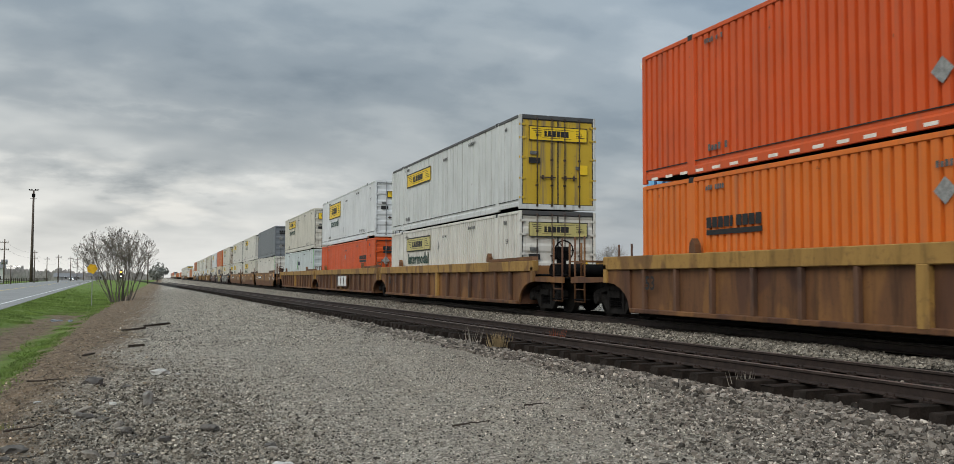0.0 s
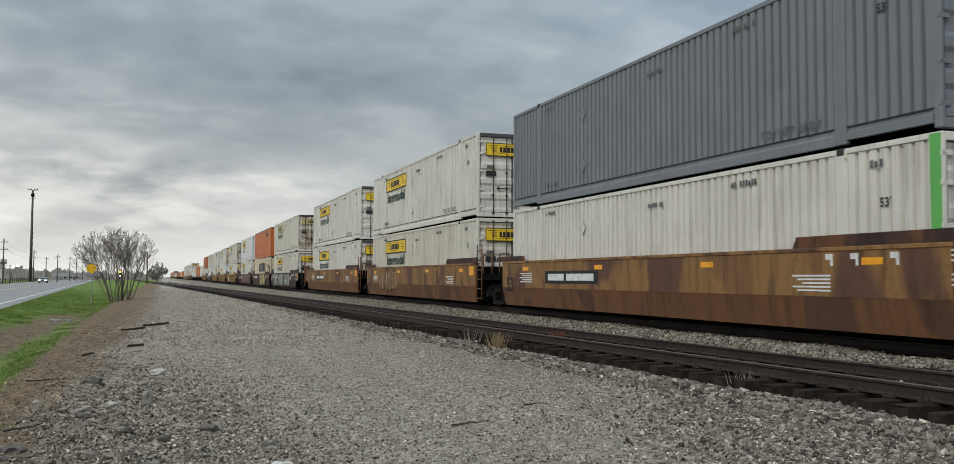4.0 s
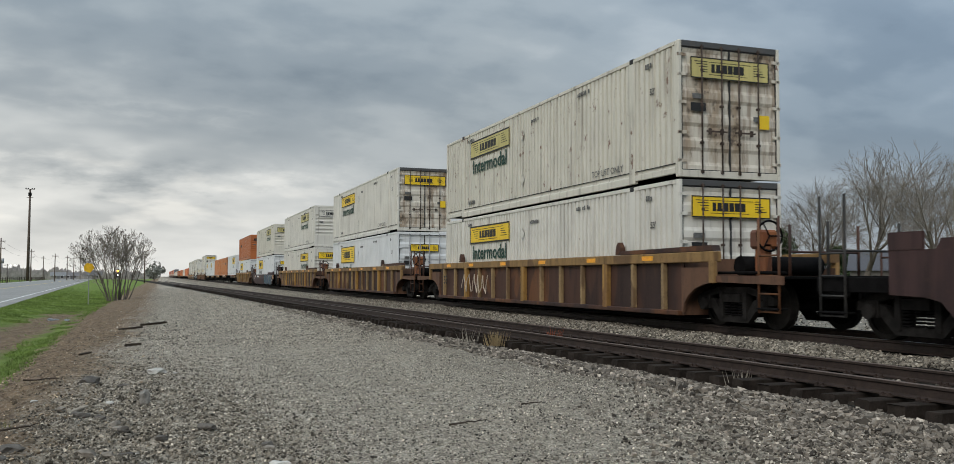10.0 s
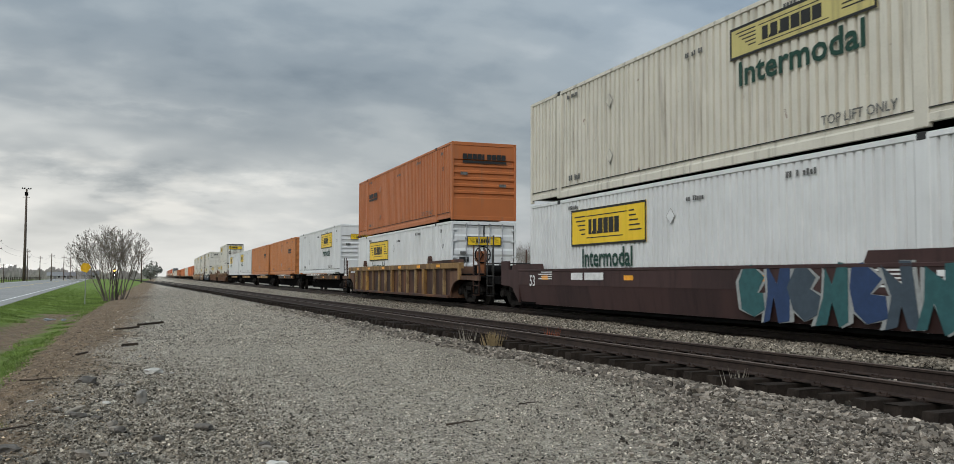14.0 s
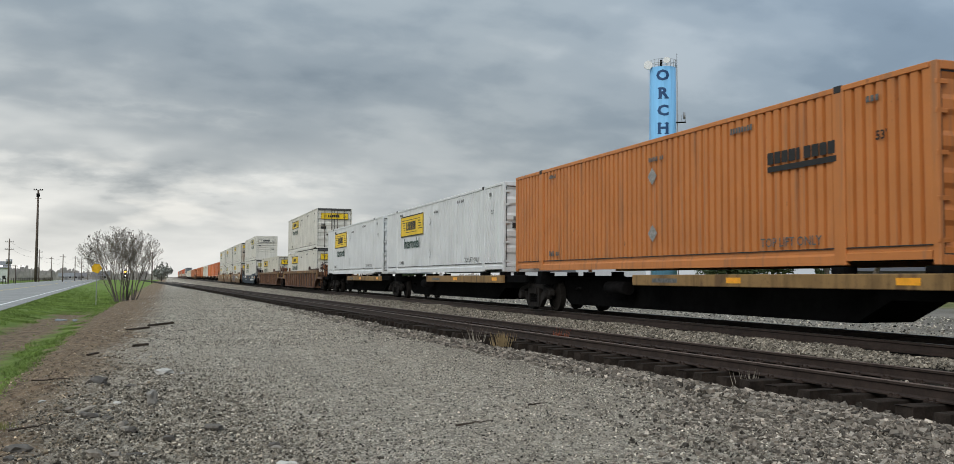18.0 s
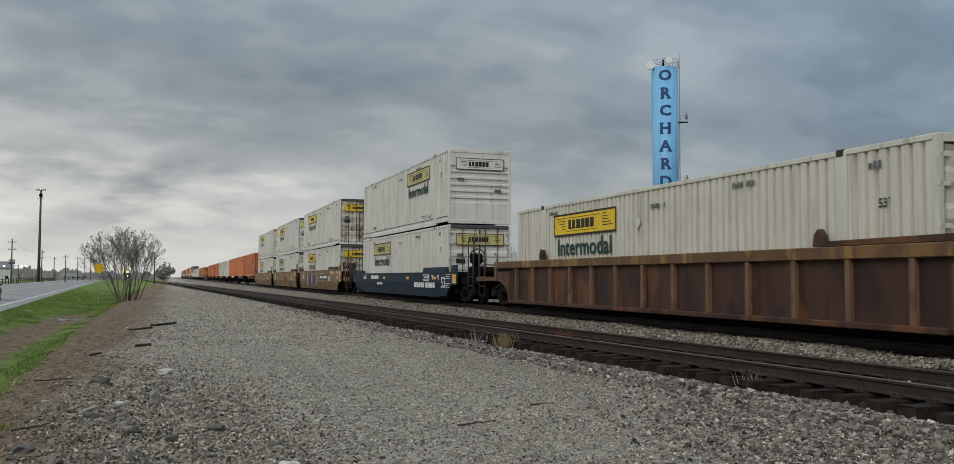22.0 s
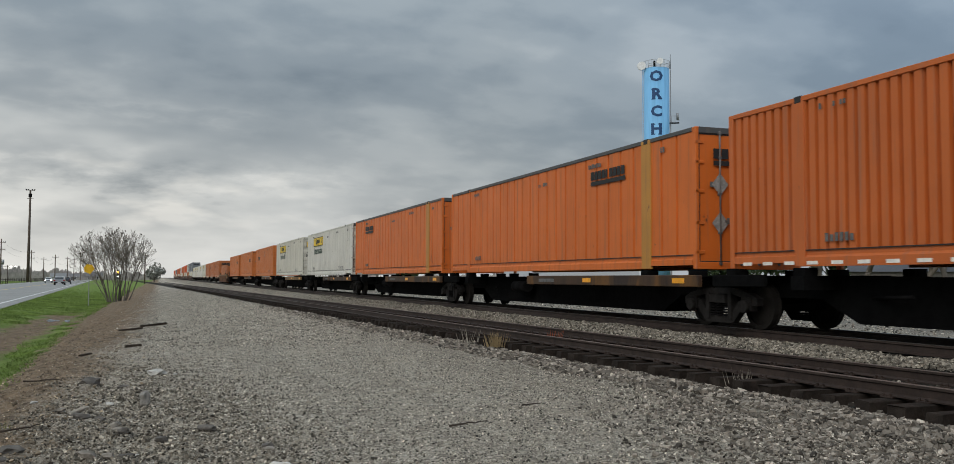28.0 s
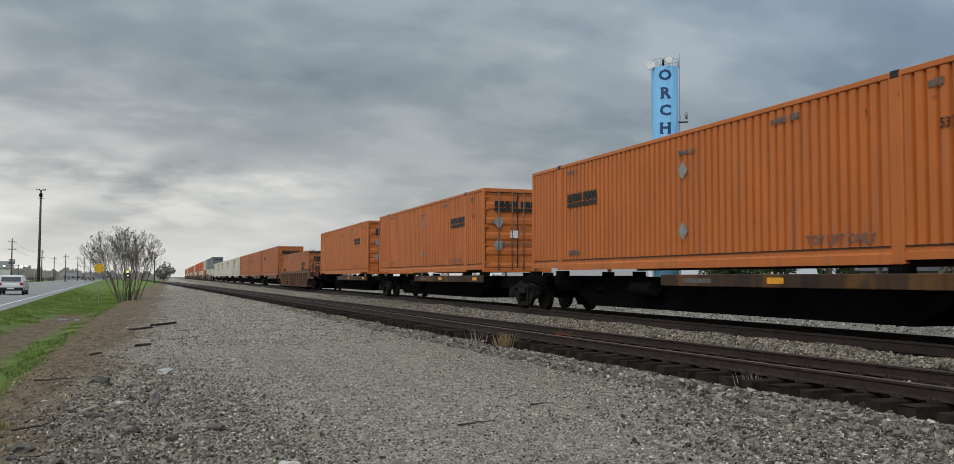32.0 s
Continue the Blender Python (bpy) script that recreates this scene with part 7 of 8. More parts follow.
for i in range(6):
    r = random.Random(60 + i)
    rock("stone", "pale stone in a small heap on the turf", -3.9 + r.uniform(-0.6, 0.6), 39.5 + r.uniform(-1.6, 1.6), r.uniform(0.08, 0.16), r.uniform(0.08, 0.16), r.uniform(0.03, 0.07), r.uniform(0, 90), 30 + i, plain("blue_grey_stone", (0.27, 0.29, 0.31), 0.9), 0.2)


slabs = random.Random(77)
for i in range(26):
    x, y = slabs.gauss(-0.45, 0.55), 6.9 + abs(slabs.gauss(0, 2.3))
    rock("stone", "dark broken slab lying among the rubble", max(-1.6, min(0.9, x)) - 0.04 * (y - 8), y, slabs.uniform(0.05, 0.11), slabs.uniform(0.03, 0.06), slabs.uniform(0.02, 0.04), slabs.uniform(0, 180), 100 + i, DARK_STONE if i % 4 else BROWN_STONE)


def board(label, x, y, length, width, thick, turn, tilt, material):
    bm = soft(one((-length / 2, length / 2, -width / 2, width / 2, 0, thick)), 0.008)
    rnd = random.Random(int(length * 100))
    for v in bm.verts:
        v.co += Vector((rnd.uniform(-0.02, 0.02), rnd.uniform(-0.008, 0.008), 0.03 * math.sin(v.co.x * 2)))
    ob = tagged(new("board", mesh_of("board", bm, material)), label, "board")
    ob.matrix_basis = pose(x, y, ground_z(x, y) + 0.01, 0, tilt, turn)


board("split weathered board lying on the rubble", -0.83, 10.74, 0.34, 0.07, 0.03, 58, -4, OLD_WOOD)
board("dark rotten timber lying on the soil", -0.75, 27.4, 0.75, 0.09, 0.05, 38, 0, DARK_WOOD)
board("dark rotten timber lying on the soil", -0.15, 29.6, 0.9, 0.10, 0.06, 35, 0, DARK_WOOD)
board("short piece of rusty brown wood", -0.5, 20.4, 0.34, 0.08, 0.05, 20, 0, DARK_WOOD)


def twig(label, x, y, length, turn, seed):
    rnd = random.Random(seed)
    n, sides, pts = 8, 5, [Vector((-length / 2, 0, 0.012))]
    for i in range(n):
        pts.append(pts[-1] + Vector((length / n, rnd.uniform(-0.035, 0.035), rnd.uniform(-0.004, 0.01))))
    bm = bmesh.new()
    rings = [[bm.verts.new(p + Vector((0, math.cos(2 * math.pi * k / sides), math.sin(2 * math.pi * k / sides))) * (0.012 - 0.001 * i)) for k in range(sides)] for i, p in enumerate(pts)]
    for a, b in zip(rings, rings[1:]):
        for k in range(sides):
            bm.faces.new((a[k], b[k], b[(k + 1) % sides], a[(k + 1) % sides]))
    bm.faces.new(rings[0])
    bm.faces.new(rings[-1][::-1])
    ob = tagged(new("twig", mesh_of("twig", bm, DARK_WOOD)), label, "twig")
    ob.matrix_basis = pose(x, y, ground_z(x, y) + 0.005, 0, 0, turn)


twig("crooked dark twig lying on the gravel", 3.0, 8.65, 0.46, 12, 1)
twig("short dark twig lying on the gravel", 4.18, 9.77, 0.26, -12, 2)
twig("thin dark twig on the rubble bank", -1.2, 9.4, 0.4, 40, 3)
twig("thin dark twig on the soil bank", -1.5, 13.8, 0.5, 15, 4)
board("small weathered splinter of wood on the gravel", -0.3, 15.6, 0.3, 0.05, 0.02, 20, 0, OLD_WOOD)
board("short dark splinter of timber on the soil", -1.3, 18.6, 0.3, 0.06, 0.03, 55, 0, DARK_WOOD)
rock("stone", "small pale stone on the soil bank", -1.35, 11.6, 0.05, 0.04, 0.02, 10, 9, PALE_STONE)
rock("stone", "small pale stone on the rubble", 0.35, 8.6, 0.05, 0.035, 0.02, 70, 10, PALE_STONE)
rock("stone", "small pale stone on the gravel", 0.25, 14.3, 0.05, 0.04, 0.025, 40, 11, PALE_STONE)


# ---- posts, poles and signs ----
POLE_WOOD = plain("weathered_pole_wood", (0.13, 0.10, 0.08), 0.9, 0.0, 0.2, 3)
POLE_STEEL = plain("dark_weathering_steel", (0.10, 0.075, 0.06), 0.8, 0.1, 0.2, 1)


def utility_pole(ang, d, height, arms, label, gear=False):
    x, y, z = bearing(ang, d, -0.4)
    t = thing("utility_pole", label, "pole", "utility poles along the road")
    part("pole", rod(bmesh.new(), (0, 0, 0), (0, 0, height), 0.17, 10, 0.11), POLE_WOOD, t)
    for i in range(arms):
        z1 = height - 0.7 - 1.5 * i
        part("cross_arm", soft(one((-0.85, 0.85, -0.06, 0.06, z1 - 0.05, z1 + 0.05)), 0.01), POLE_WOOD, t)
        g = bmesh.new()
        for u in (-0.78, -0.4, 0.4, 0.78):
            rod(g, (u, 0, z1 + 0.06), (u, 0, z1 + 0.26), 0.05, 6)
        part("insulator_row", g, GALV, t)
    if gear:
        for s in (-0.38, 0.38):
            part("transformer", rod(bmesh.new(), (s, 0.1, height - 5.2), (s, 0.1, height - 4.2), 0.26, 10), GALV, t)
    t.matrix_basis = pose(x, y, z, 0, 0, -ang - 25)
    return x, y, z + height


tops = []
for ang, d, h, arms, gear in ((-8.55, 205, 9.6, 2, True), (-7.0, 262, 9.0, 2, False), (-6.35, 330, 8.5, 1, False), (-5.75, 270, 8.0, 1, False), (-5.1, 340, 9.0, 1, False), (-4.75, 380, 9.4, 1, False),
                              (-4.4, 420, 9.5, 1, False), (-3.6, 470, 10.0, 1, False), (-3.1, 520, 10.0, 1, False)):
    tops.append(utility_pole(ang, d, h, arms, "wooden utility pole with cross arms beside the highway", gear))
utility_pole(-0.85, 225, 7.8, 1, "slim wooden pole behind the leafless bush")
utility_pole(35.5, 128, 13.9, 1, "wooden utility pole beyond the railway")
utility_pole(42.0, 120, 10.2, 0, "plain wooden pole beyond the railway")

g = bmesh.new()
for (ax, ay, az), (bx, by, bz) in zip(tops, tops[1:]):
    for k in (0.0, 1.3):
        a, b = Vector((ax, ay, az - 0.45 - k)), Vector((bx, by, bz - 0.45 - k))
        for i in range(8):
            p, q = i / 8, (i + 1) / 8
            rod(g, a.lerp(b, p) - Vector((0, 0, 4 * 0.9 * p * (1 - p))), a.lerp(b, q) - Vector((0, 0, 4 * 0.9 * q * (1 - q))), 0.012, 4, caps=False)
tagged(new("power_line", mesh_of("power_line", g, INK)), "thin black wires strung between the utility poles", "cable")


def tall_mast():
    x, y, z = bearing(-7.15, 290, -0.4)
    t = thing("tall_mast", "very tall dark tapered steel mast with a small head frame", "mast")
    part("shaft", rod(bmesh.new(), (0, 0, 0), (0, 0, 27.2), 0.46, 14, 0.24), POLE_STEEL, t)
    g = one((-1.2, 1.2, -0.09, 0.09, 27.1, 27.22))
    part("head_frame", g, POLE_STEEL, t)
    for s in (-1.1, -0.5, 0.5, 1.1):
        part("head_lamp", soft(one((s - 0.16, s + 0.16, -0.2, 0.2, 27.22, 27.55)), 0.03), IRON, t)
    part("lower_frame", one((-0.9, 0.9, -0.07, 0.07, 24.7, 24.8)), POLE_STEEL, t)
    part("equipment_box", one((-0.45, 0.45, -0.3, 0.3, 25.2, 26.2)), IRON, t)
    t.matrix_basis = pose(x, y, z, 0, 0, 5)


tall_mast()


def warning_sign():
    t = thing("road_sign", "yellow diamond warning sign on a thin steel post", "sign")
    part("post", one((-0.025, 0.025, -0.025, 0.025, -0.3, 2.5)), GALV, t)
    g = bmesh.new()
    prism(g, [(0.31 * c, 2.3 + 0.34 * s) for c, s in ((1, 0), (0.55, 0.75), (-0.45, 0.85), (-1, 0.25), (-0.9, -0.55), (0.2, -0.95))], -0.045, -0.03, "y")
    part("plate", g, plain("weathered_yellow_sheet", (0.74, 0.42, 0.02), 0.5, 0.0, 0.2, 4), t, "bent yellow plate")
    t.matrix_basis = pose(-4.15, 60.5, ground_z(-4.15, 60.5), 0, 0, 6)


warning_sign()


def twin_floodlight(ang, d):
    x, y, z = bearing(ang, d, -0.4)
    t = thing("floodlight_post", "post with three lit white floodlights by the roadside", "lamp")
    part("post", rod(bmesh.new(), (0, 0, 0), (0, 0, 4.2), 0.07, 8), POLE_STEEL, t)
    part("arm", rod(bmesh.new(), (-2.6, 0, 4.0), (1.5, 0, 4.0), 0.04, 6), POLE_STEEL, t)
    for s in (-2.5, 0.6, 1.35):
        h = part("lamp_head", soft(one((s - 0.24, s + 0.24, -0.16, 0.2, 3.8, 4.12)), 0.04), IRON, t)
        part("lens", one((s - 0.2, s + 0.2, -0.18, -0.161, 3.84, 4.08)), LAMP_GLOW, h)
    t.matrix_basis = pose(x, y, z, 0, 0, -ang)


LAMP_GLOW = glow("floodlight_glow", (1.0, 0.97, 0.9), 3.0)
AMBER_GLOW = glow("amber_signal_glow", (1.0, 0.45, 0.05), 4.0)
twin_floodlight(-8.2, 200)


def road_signal(ang, d):
    x, y, z = bearing(ang, d, -0.2)
    t = thing("road_signal", "small roadside beacon with lit amber lamps", "signal")
    part("post", rod(bmesh.new(), (0, 0, 0), (0, 0, 3.0), 0.06, 8), GALV, t)
    part("housing", soft(one((-0.2, 0.2, -0.15, 0.15, 1.5, 2.8)), 0.03), INK, t)
    for z1, m in ((2.5, AMBER_GLOW), (1.85, LAMP_GLOW)):
        part("lens", rod(bmesh.new(), (0, -0.151, z1), (0, -0.17, z1), 0.17 if m is AMBER_GLOW else 0.09, 12), m, t)
    t.matrix_basis = pose(x, y, z, 0, 0, -ang)


road_signal(-2.35, 150)


def fence():
    t = thing("roadside_fence", "low dark post-and-rail fence along the far side of the highway", "fence")
    post = mesh_of("post", one((-0.08, 0.08, -0.08, 0.08, 0, 1.5)), DARK_WOOD)
    ys = np.arange(120, 420, 6.0)
    for y in ys:
        share("post", post, t, pose(road_line(y) - 17.5, y, -0.4))
    for z in (0.45, 0.95):
        g = bmesh.new()
        for a, b in zip(ys, ys[1:]):
            rod(g, (road_line(a) - 17.5, a, z - 0.1), (road_line(b) - 17.5, b, z - 0.1), 0.05, 5, caps=False)
        part("rail", g, DARK_WOOD, t)


fence()


def house(ang, d, w, dep, h, wall_colour, roof_colour, label, turn=0.0):
    x, y, z = bearing(ang, d, -0.4)
    t = thing("house", label, "house")
    wall = plain("siding_%d" % int(sum(wall_colour) * 100), wall_colour, 0.8)
    roof = plain("roofing_%d" % int(sum(roof_colour) * 1000), roof_colour, 0.9)
    part("wall", one((-w / 2, w / 2, -dep / 2, dep / 2, 0, h)), wall, t)
    part("roof", prism(bmesh.new(), ((-dep / 2 - 0.4, h), (dep / 2 + 0.4, h), (0, h + dep * 0.28)), -w / 2 - 0.4, w / 2 + 0.4), roof, t)
    n = max(2, int(w / 3))
    for i in range(n):
        u = -w / 2 + (i + 0.5) * w / n
        f = part("window", one((u - 0.55, u + 0.55, -dep / 2 - 0.05, -dep / 2, 1.0, 2.2)), WHITE_INK, t)
        part("pane", one((u - 0.46, u + 0.46, -dep / 2 - 0.06, -dep / 2 - 0.051, 1.08, 2.12)), INK, f)
    part("door", one((-0.5, 0.5, -dep / 2 - 0.06, -dep / 2, 0, 2.05)), roof, t)
    t.matrix_basis = pose(x, y, z, 0, 0, turn - ang)


house(-9.3, 330, 9, 8, 4.6, (0.62, 0.62, 0.60), (0.20, 0.20, 0.20), "white house beyond the highway")
house(-5.55, 440, 6, 6, 1.9, (0.30, 0.285, 0.265), (0.22, 0.20, 0.18), "low pale house among winter trees")
house(-4.85, 470, 6, 6, 1.9, (0.34, 0.33, 0.315), (0.16, 0.15, 0.15), "low white house among winter trees")
house(-3.7, 490, 8, 7, 2.3, (0.36, 0.27, 0.22), (0.15, 0.14, 0.14), "low brown house beyond the highway")
house(25.5, 150, 22, 10, 1.6, (0.45, 0.43, 0.40), (0.30, 0.29, 0.28), "long low pale shed beyond the railway")
house(46.0, 130, 16, 9, 3.0, (0.16, 0.15, 0.14), (0.10, 0.10, 0.11), "dark low house under bare trees")


# ---- the standpipe tower ----
def standpipe():
    x, y = 67.1, 111.4
    r, top = 1.83, 31.75
    face = math.degrees(math.atan2(x, y))
    k = Nodes("sky_blue_tank_paint", 0.45)
    a = k.noise(k.coord("Object", (2, 2, 0.12)), 1.2, 4)
    k.bump(k.noise(k.coord("Object", (0.1, 0.1, 1)), 2.6, 1), 0.01, 0.3)
    blue = k.colour(k.mix(k.step(a, 0.35, 0.75), (0.20, 0.47, 0.74), (0.155, 0.38, 0.62)))
    t = thing("water_tower", "tall sky-blue cylindrical standpipe lettered ORCHARD in dark blue", "tower")
    part("tank", rod(bmesh.new(), (0, 0, 0), (0, 0, top), r, 48), blue, t)
    part("footing", rod(bmesh.new(), (0, 0, -0.3), (0, 0, 0.35), r + 0.5, 24), PALE_STONE, t)
    navy = plain("dark_blue_sign_paint", (0.02, 0.065, 0.17), 0.5)
    for i, ch in enumerate("ORCHARD"):
        zc = 30.35 - i * 2.53
        bm = write(bmesh.new(), ch, 2.05, Matrix(), 0.085, 1.12)
        # slab serifs at the feet and heads of the stems
        for sx, sy in {"R": ((-0.42, -0.72), (0.5, -0.72), (-0.42, 0.72)), "H": ((-0.5, -0.72), (0.5, -0.72), (-0.5, 0.72), (0.5, 0.72)), "A": ((-0.6, -0.72), (0.6, -0.72)), "D": ((-0.45, -0.72), (-0.45, 0.72))}.get(ch, ()):
            box(bm, sx - 0.3, sx + 0.3, sy - 0.07, sy + 0.07, -0.002, 0.002)
        for cut in np.arange(-1.2, 1.21, 0.15):
            bmesh.ops.bisect_plane(bm, geom=bm.verts[:] + bm.edges[:] + bm.faces[:], plane_co=(cut, 0, 0), plane_no=(1, 0, 0))
        for v in bm.verts:
            an, rr = v.co.x / r, r + 0.02 + v.co.z
            v.co = Vector((rr * math.sin(an), -rr * math.cos(an), zc + v.co.y))
        part("letter", bm, navy, t, "dark blue letter")
    g = bmesh.new()
    n = 20
    for i in range(n):
        a, b = 2 * math.pi * i / n, 2 * math.pi * (i + 1) / n
        p, q = Vector((1.9 * math.cos(a), 1.9 * math.sin(a), top)), Vector((1.9 * math.cos(b), 1.9 * math.sin(b), top))
        rod(g, p, p + Vector((0, 0, 1.05)), 0.03, 5)
        for z in (0.55, 1.05):
            rod(g, p + Vector((0, 0, z)), q + Vector((0, 0, z)), 0.025, 5, caps=False)
    part("top_railing", g, GALV, t)
    for dx, dy, z, s in ((-2.05, -0.9, 32.1, 0.62), (0.55, -1.7, 32.5, 0.46)):
        g = rod(bmesh.new(), (dx, dy, z), (dx, dy - 0.35, z), s, 20)
        part("dish_antenna", g, plain("white_radome", (0.74, 0.74, 0.74), 0.5), t, "white round dish antenna")
    part("whip_antenna", rod(bmesh.new(), (2.0, 0, top - 1.5), (2.0, 0, 33.9), 0.05, 6, 0.03), IRON, t)
    part("beacon", rod(bmesh.new(), (-0.25, 0, top), (-0.25, 0, top + 1.3), 0.16, 8), IRON, t)
    part("feed_line", rod(bmesh.new(), (2.0, 0, 0.2), (2.0, 0, top), 0.07, 6), GALV, t)
    ladder = bmesh.new()
    for s in (-0.2, 0.2):
        rod(ladder, (-1.95, s, 0.5), (-1.95, s, top), 0.03, 5)
    for i in range(75):
        rod(ladder, (-1.95, -0.2, 0.8 + i * 0.41), (-1.95, 0.2, 0.8 + i * 0.41), 0.015, 4, caps=False)
    part("ladder", ladder, blue, t)
    for z in (23.9, 14.9):
        p = part("side_bracket", one((1.8, 3.2, -0.35, 0.35, z - 0.08, z)), IRON, t)
        g = bmesh.new()
        for dx in (2.1, 2.6, 3.15):
            rod(g, (dx, -0.33, z), (dx, -0.33, z + 0.95), 0.025, 5)
        rod(g, (2.0, -0.33, z + 0.95), (3.18, -0.33, z + 0.95), 0.025, 5)
        part("bracket_rail", g, GALV, p)
        part("panel_antenna", rod(bmesh.new(), (2.95, 0, z + 0.4), (2.95, 0, z + 1.35), 0.16, 8), GALV, p)
    t.matrix_basis = pose(x, y, 0.1, 0, 0, -face)


standpipe()


# ---- cars on the road ----
CAR_GLASS = plain("dark_car_glass", (0.02, 0.024, 0.028), 0.08, 0.0, 0.05, 3, 0.0, gloss=0.6)
RUBBER = plain("tyre_rubber", (0.02, 0.02, 0.02), 0.85)
RIM = plain("alloy_rim", (0.35, 0.35, 0.36), 0.35, 0.8)
HEAD_GLOW = glow("headlight_glow", (1.0, 0.97, 0.92), 6.0)
TAIL = plain("red_tail_lens", (0.35, 0.02, 0.02), 0.25)


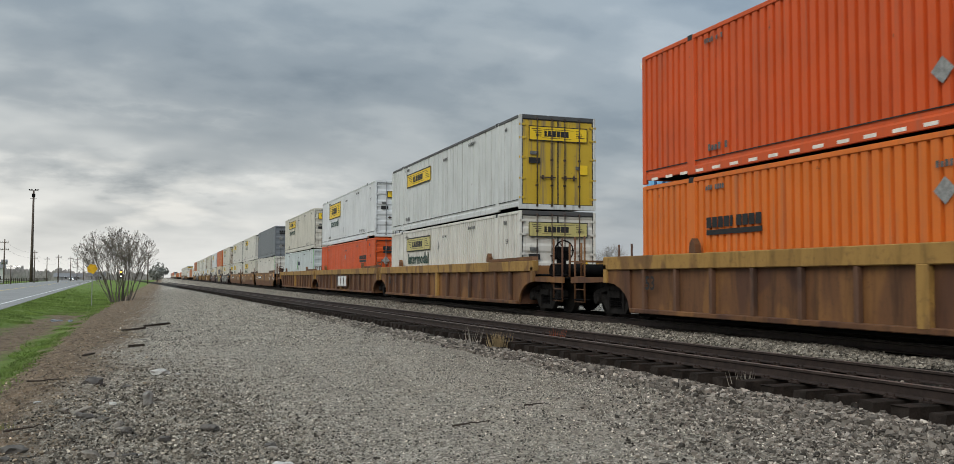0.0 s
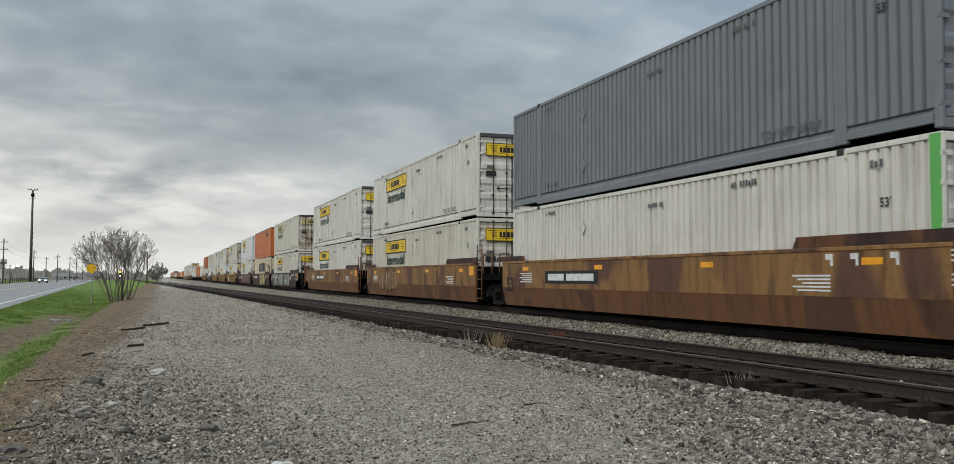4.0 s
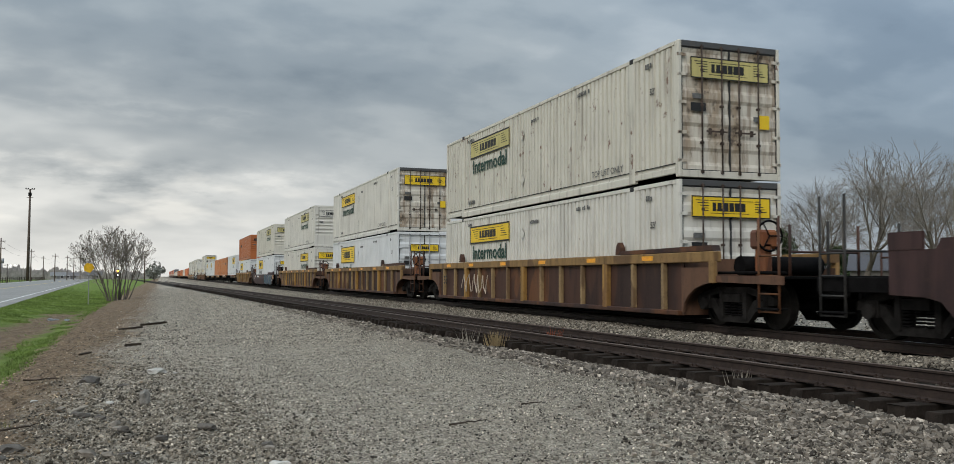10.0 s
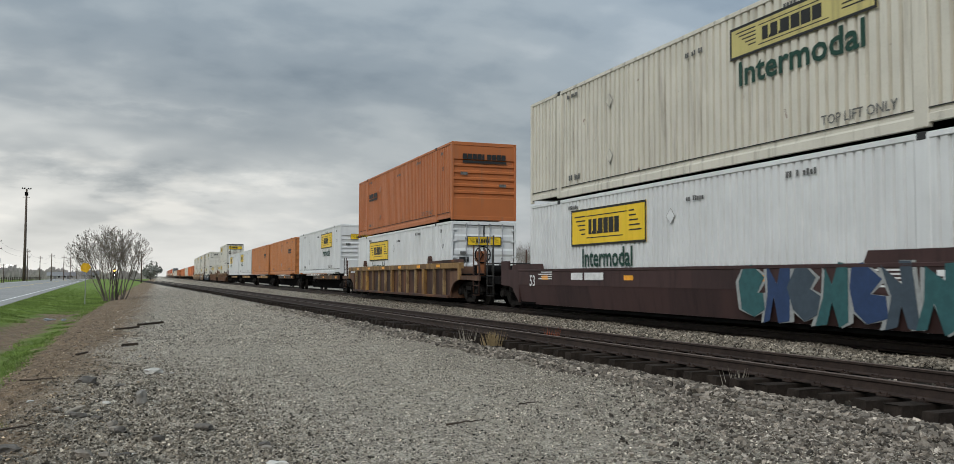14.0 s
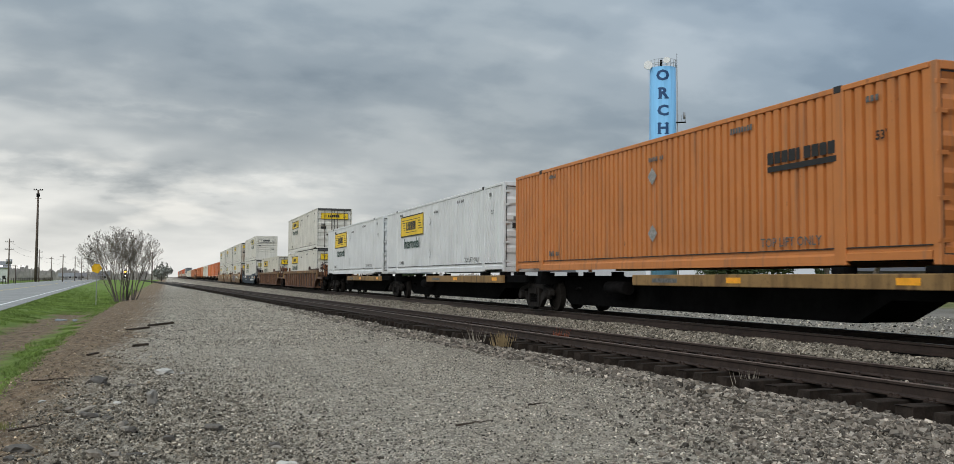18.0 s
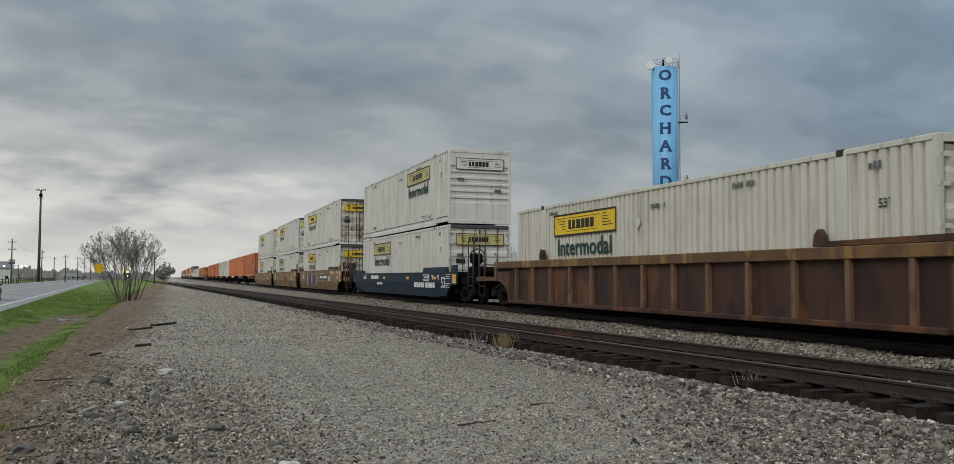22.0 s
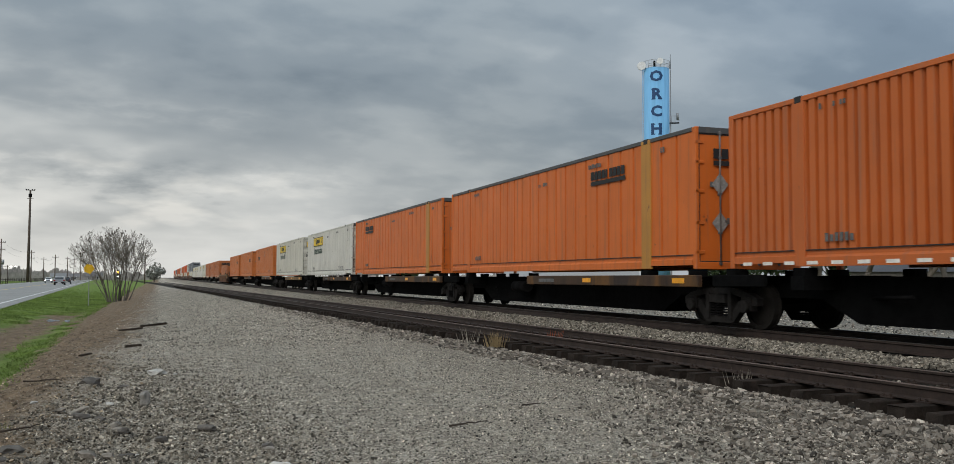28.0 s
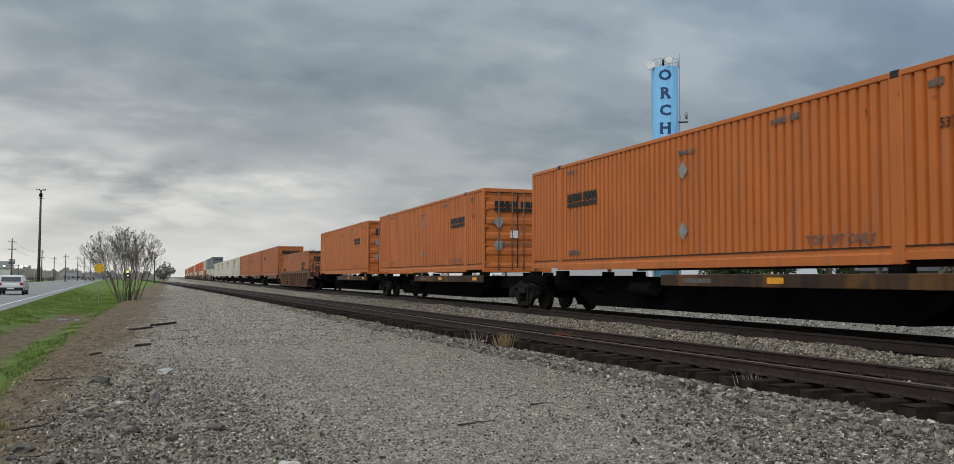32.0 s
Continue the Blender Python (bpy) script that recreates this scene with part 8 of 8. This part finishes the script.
def road_car(name, colour, tall, label, lit):
    """A passenger car, nose towards -y, wheels on z = 0."""
    t = thing(name, label, "car", "cars on the highway")
    body_paint = plain("car_paint_%d" % int(sum(colour) * 1000), colour, 0.3, 0.1, 0.06, 2, 0.0, gloss=0.5)
    L2, W2 = (2.35, 0.95) if tall else (2.3, 0.89)
    H = 1.60 if tall else 1.36
    belt = 1.02 if tall else 0.88
    low = [(-L2, 0.32), (-L2 + 0.05, 0.72), (-L2 + 0.25, belt - 0.12), (-0.95, belt), (L2 - 0.1, belt + 0.02), (L2, 0.75), (L2, 0.34)]
    g = prism(bmesh.new(), low, -W2, W2)
    part("body", soft(g, 0.06, 2), body_paint, t)
    rear = L2 - 0.12 if tall else L2 - 0.75
    cab = [(-1.0, belt - 0.02), (-0.35, H - 0.06), (0.2, H), (rear - 0.35, H - 0.03), (rear, belt)]
    g = bmesh.new()
    a = [g.verts.new((-W2 + 0.06 + (0.13 if z > belt + 0.1 else 0), y, z)) for y, z in cab]
    b = [g.verts.new((W2 - 0.06 - (0.13 if z > belt + 0.1 else 0), y, z)) for y, z in cab]
    for i in range(len(cab) - 1):
        g.faces.new((a[i], a[i + 1], b[i + 1], b[i]))
    g.faces.new(a)
    g.faces.new(b[::-1])
    bmesh.ops.recalc_face_normals(g, faces=g.faces[:])
    part("cabin", soft(g, 0.03), body_paint, t)
    def quad(pts, nm):
        q = bmesh.new()
        q.faces.new([q.verts.new(p) for p in pts])
        part(nm, q, CAR_GLASS, t)
    quad([(-W2 + 0.22, -0.99, belt + 0.07), (W2 - 0.22, -0.99, belt + 0.07), (W2 - 0.26, -0.44, H - 0.11), (-W2 + 0.26, -0.44, H - 0.11)], "windscreen")
    quad([(-W2 + 0.22, rear + 0.005, belt + 0.08), (-W2 + 0.26, rear - 0.315, H - 0.1), (W2 - 0.26, rear - 0.315, H - 0.1), (W2 - 0.22, rear + 0.005, belt + 0.08)], "rear_window")
    for s in (-1, 1):
        x0, x1 = s * (W2 - 0.048), s * (W2 - 0.178)
        quad([(x0, -0.75, belt + 0.06), (x1, -0.32, H - 0.13), (x1, 0.5, H - 0.1), (x0, 0.5, belt + 0.06)], "side_window")
        quad([(x0, 0.6, belt + 0.06), (x1, 0.6, H - 0.1), (x1, rear - 0.5, H - 0.13), (x0, rear - 0.25, belt + 0.06)], "side_window")
        part("mirror", soft(one((s * W2 - 0.02 if s > 0 else s * W2 - 0.14, s * W2 + 0.14 if s > 0 else s * W2 + 0.02, -0.72, -0.58, belt + 0.02, belt + 0.15)), 0.02), body_paint, t)
        part("headlight", soft(one((s * 0.66 - 0.19, s * 0.66 + 0.19, -L2 - 0.012, -L2 + 0.08, 0.62, 0.76)), 0.015), HEAD_GLOW if lit else RIM, t)
        part("tail_light", soft(one((s * (W2 - 0.16) - 0.13, s * (W2 - 0.16) + 0.13, L2 - 0.06, L2 + 0.012, 0.76, 0.98 if tall else 0.9)), 0.015), TAIL, t)
        for yw in (-1.42, 1.38):
            w = part("wheel", rod(bmesh.new(), (s * (W2 - 0.2), yw, 0.33), (s * (W2 + 0.012), yw, 0.33), 0.33, 20), RUBBER, t)
            part("rim", rod(bmesh.new(), (s * (W2 + 0.012), yw, 0.33), (s * (W2 + 0.018), yw, 0.33), 0.21, 14), RIM, w)
    part("bumper", soft(one((-W2 + 0.05, W2 - 0.05, L2 - 0.05, L2 + 0.05, 0.34, 0.6)), 0.03), body_paint if not tall else RUBBER, t)
    part("grille", one((-0.45, 0.45, -L2 - 0.01, -L2 + 0.05, 0.4, 0.6)), RUBBER, t)
    part("plate", one((-0.26, 0.26, L2 + 0.05, L2 + 0.056, 0.46, 0.58)), WHITE_INK, t)
    return t


def lane(ob, offset, marks, away):
    """Key a car along its lane: marks of (seconds, metres along the road)."""
    rows = []
    for t, y in marks:
        yaw = math.degrees(math.atan(0.055)) + (180 if away else 0)
        rows.append((t, pose(road_line(y) + offset, y, 0.002, 0, 0, yaw)))
    ROAD_CARS.append((ob, rows))


ROAD_CARS = []
lane(road_car("sedan", (0.20, 0.22, 0.23), False, "grey-green sedan with lit headlights on the highway", True), -8.2, ((0, 405), (3, 273), (5.5, 170), (6.5, 131), (32, -860)), False)
lane(road_car("sedan", (0.66, 0.67, 0.68), False, "white sedan with lit headlights on the highway", True), -8.2, ((0, 1560), (17, 880), (22, 560), (25, 400), (28, 264), (30, 193), (31.5, 153), (32, 140)), False)
lane(road_car("sedan", (0.025, 0.026, 0.03), False, "black sedan driving away on the highway", False), -2.3, ((0, -390), (22, 63), (23, 79), (24, 99), (25.5, 135), (28.5, 240), (32, 380)), True)
lane(road_car("suv", (0.24, 0.25, 0.265), True, "silver-grey suv driving away on the highway", False), -2.3, ((0, -460), (23.5, 66), (24.5, 84.5), (25.5, 107), (28, 186), (30, 253), (32, 318)), True)
lane(road_car("suv", (0.62, 0.63, 0.63), True, "white suv driving away on the highway", False), -2.3, ((0, -480), (31, 68), (31.5, 75.5), (32, 82.2)), True)


# ---- what moves ----
def motions():
    for ob, y, z in MOVERS:
        walk(ob, [(t, pose(LINE_X, y - SPEED * t, z)) for t in (0.0, 32.0)])
    for ob, rows in ROAD_CARS:
        walk(ob, rows)


motions()
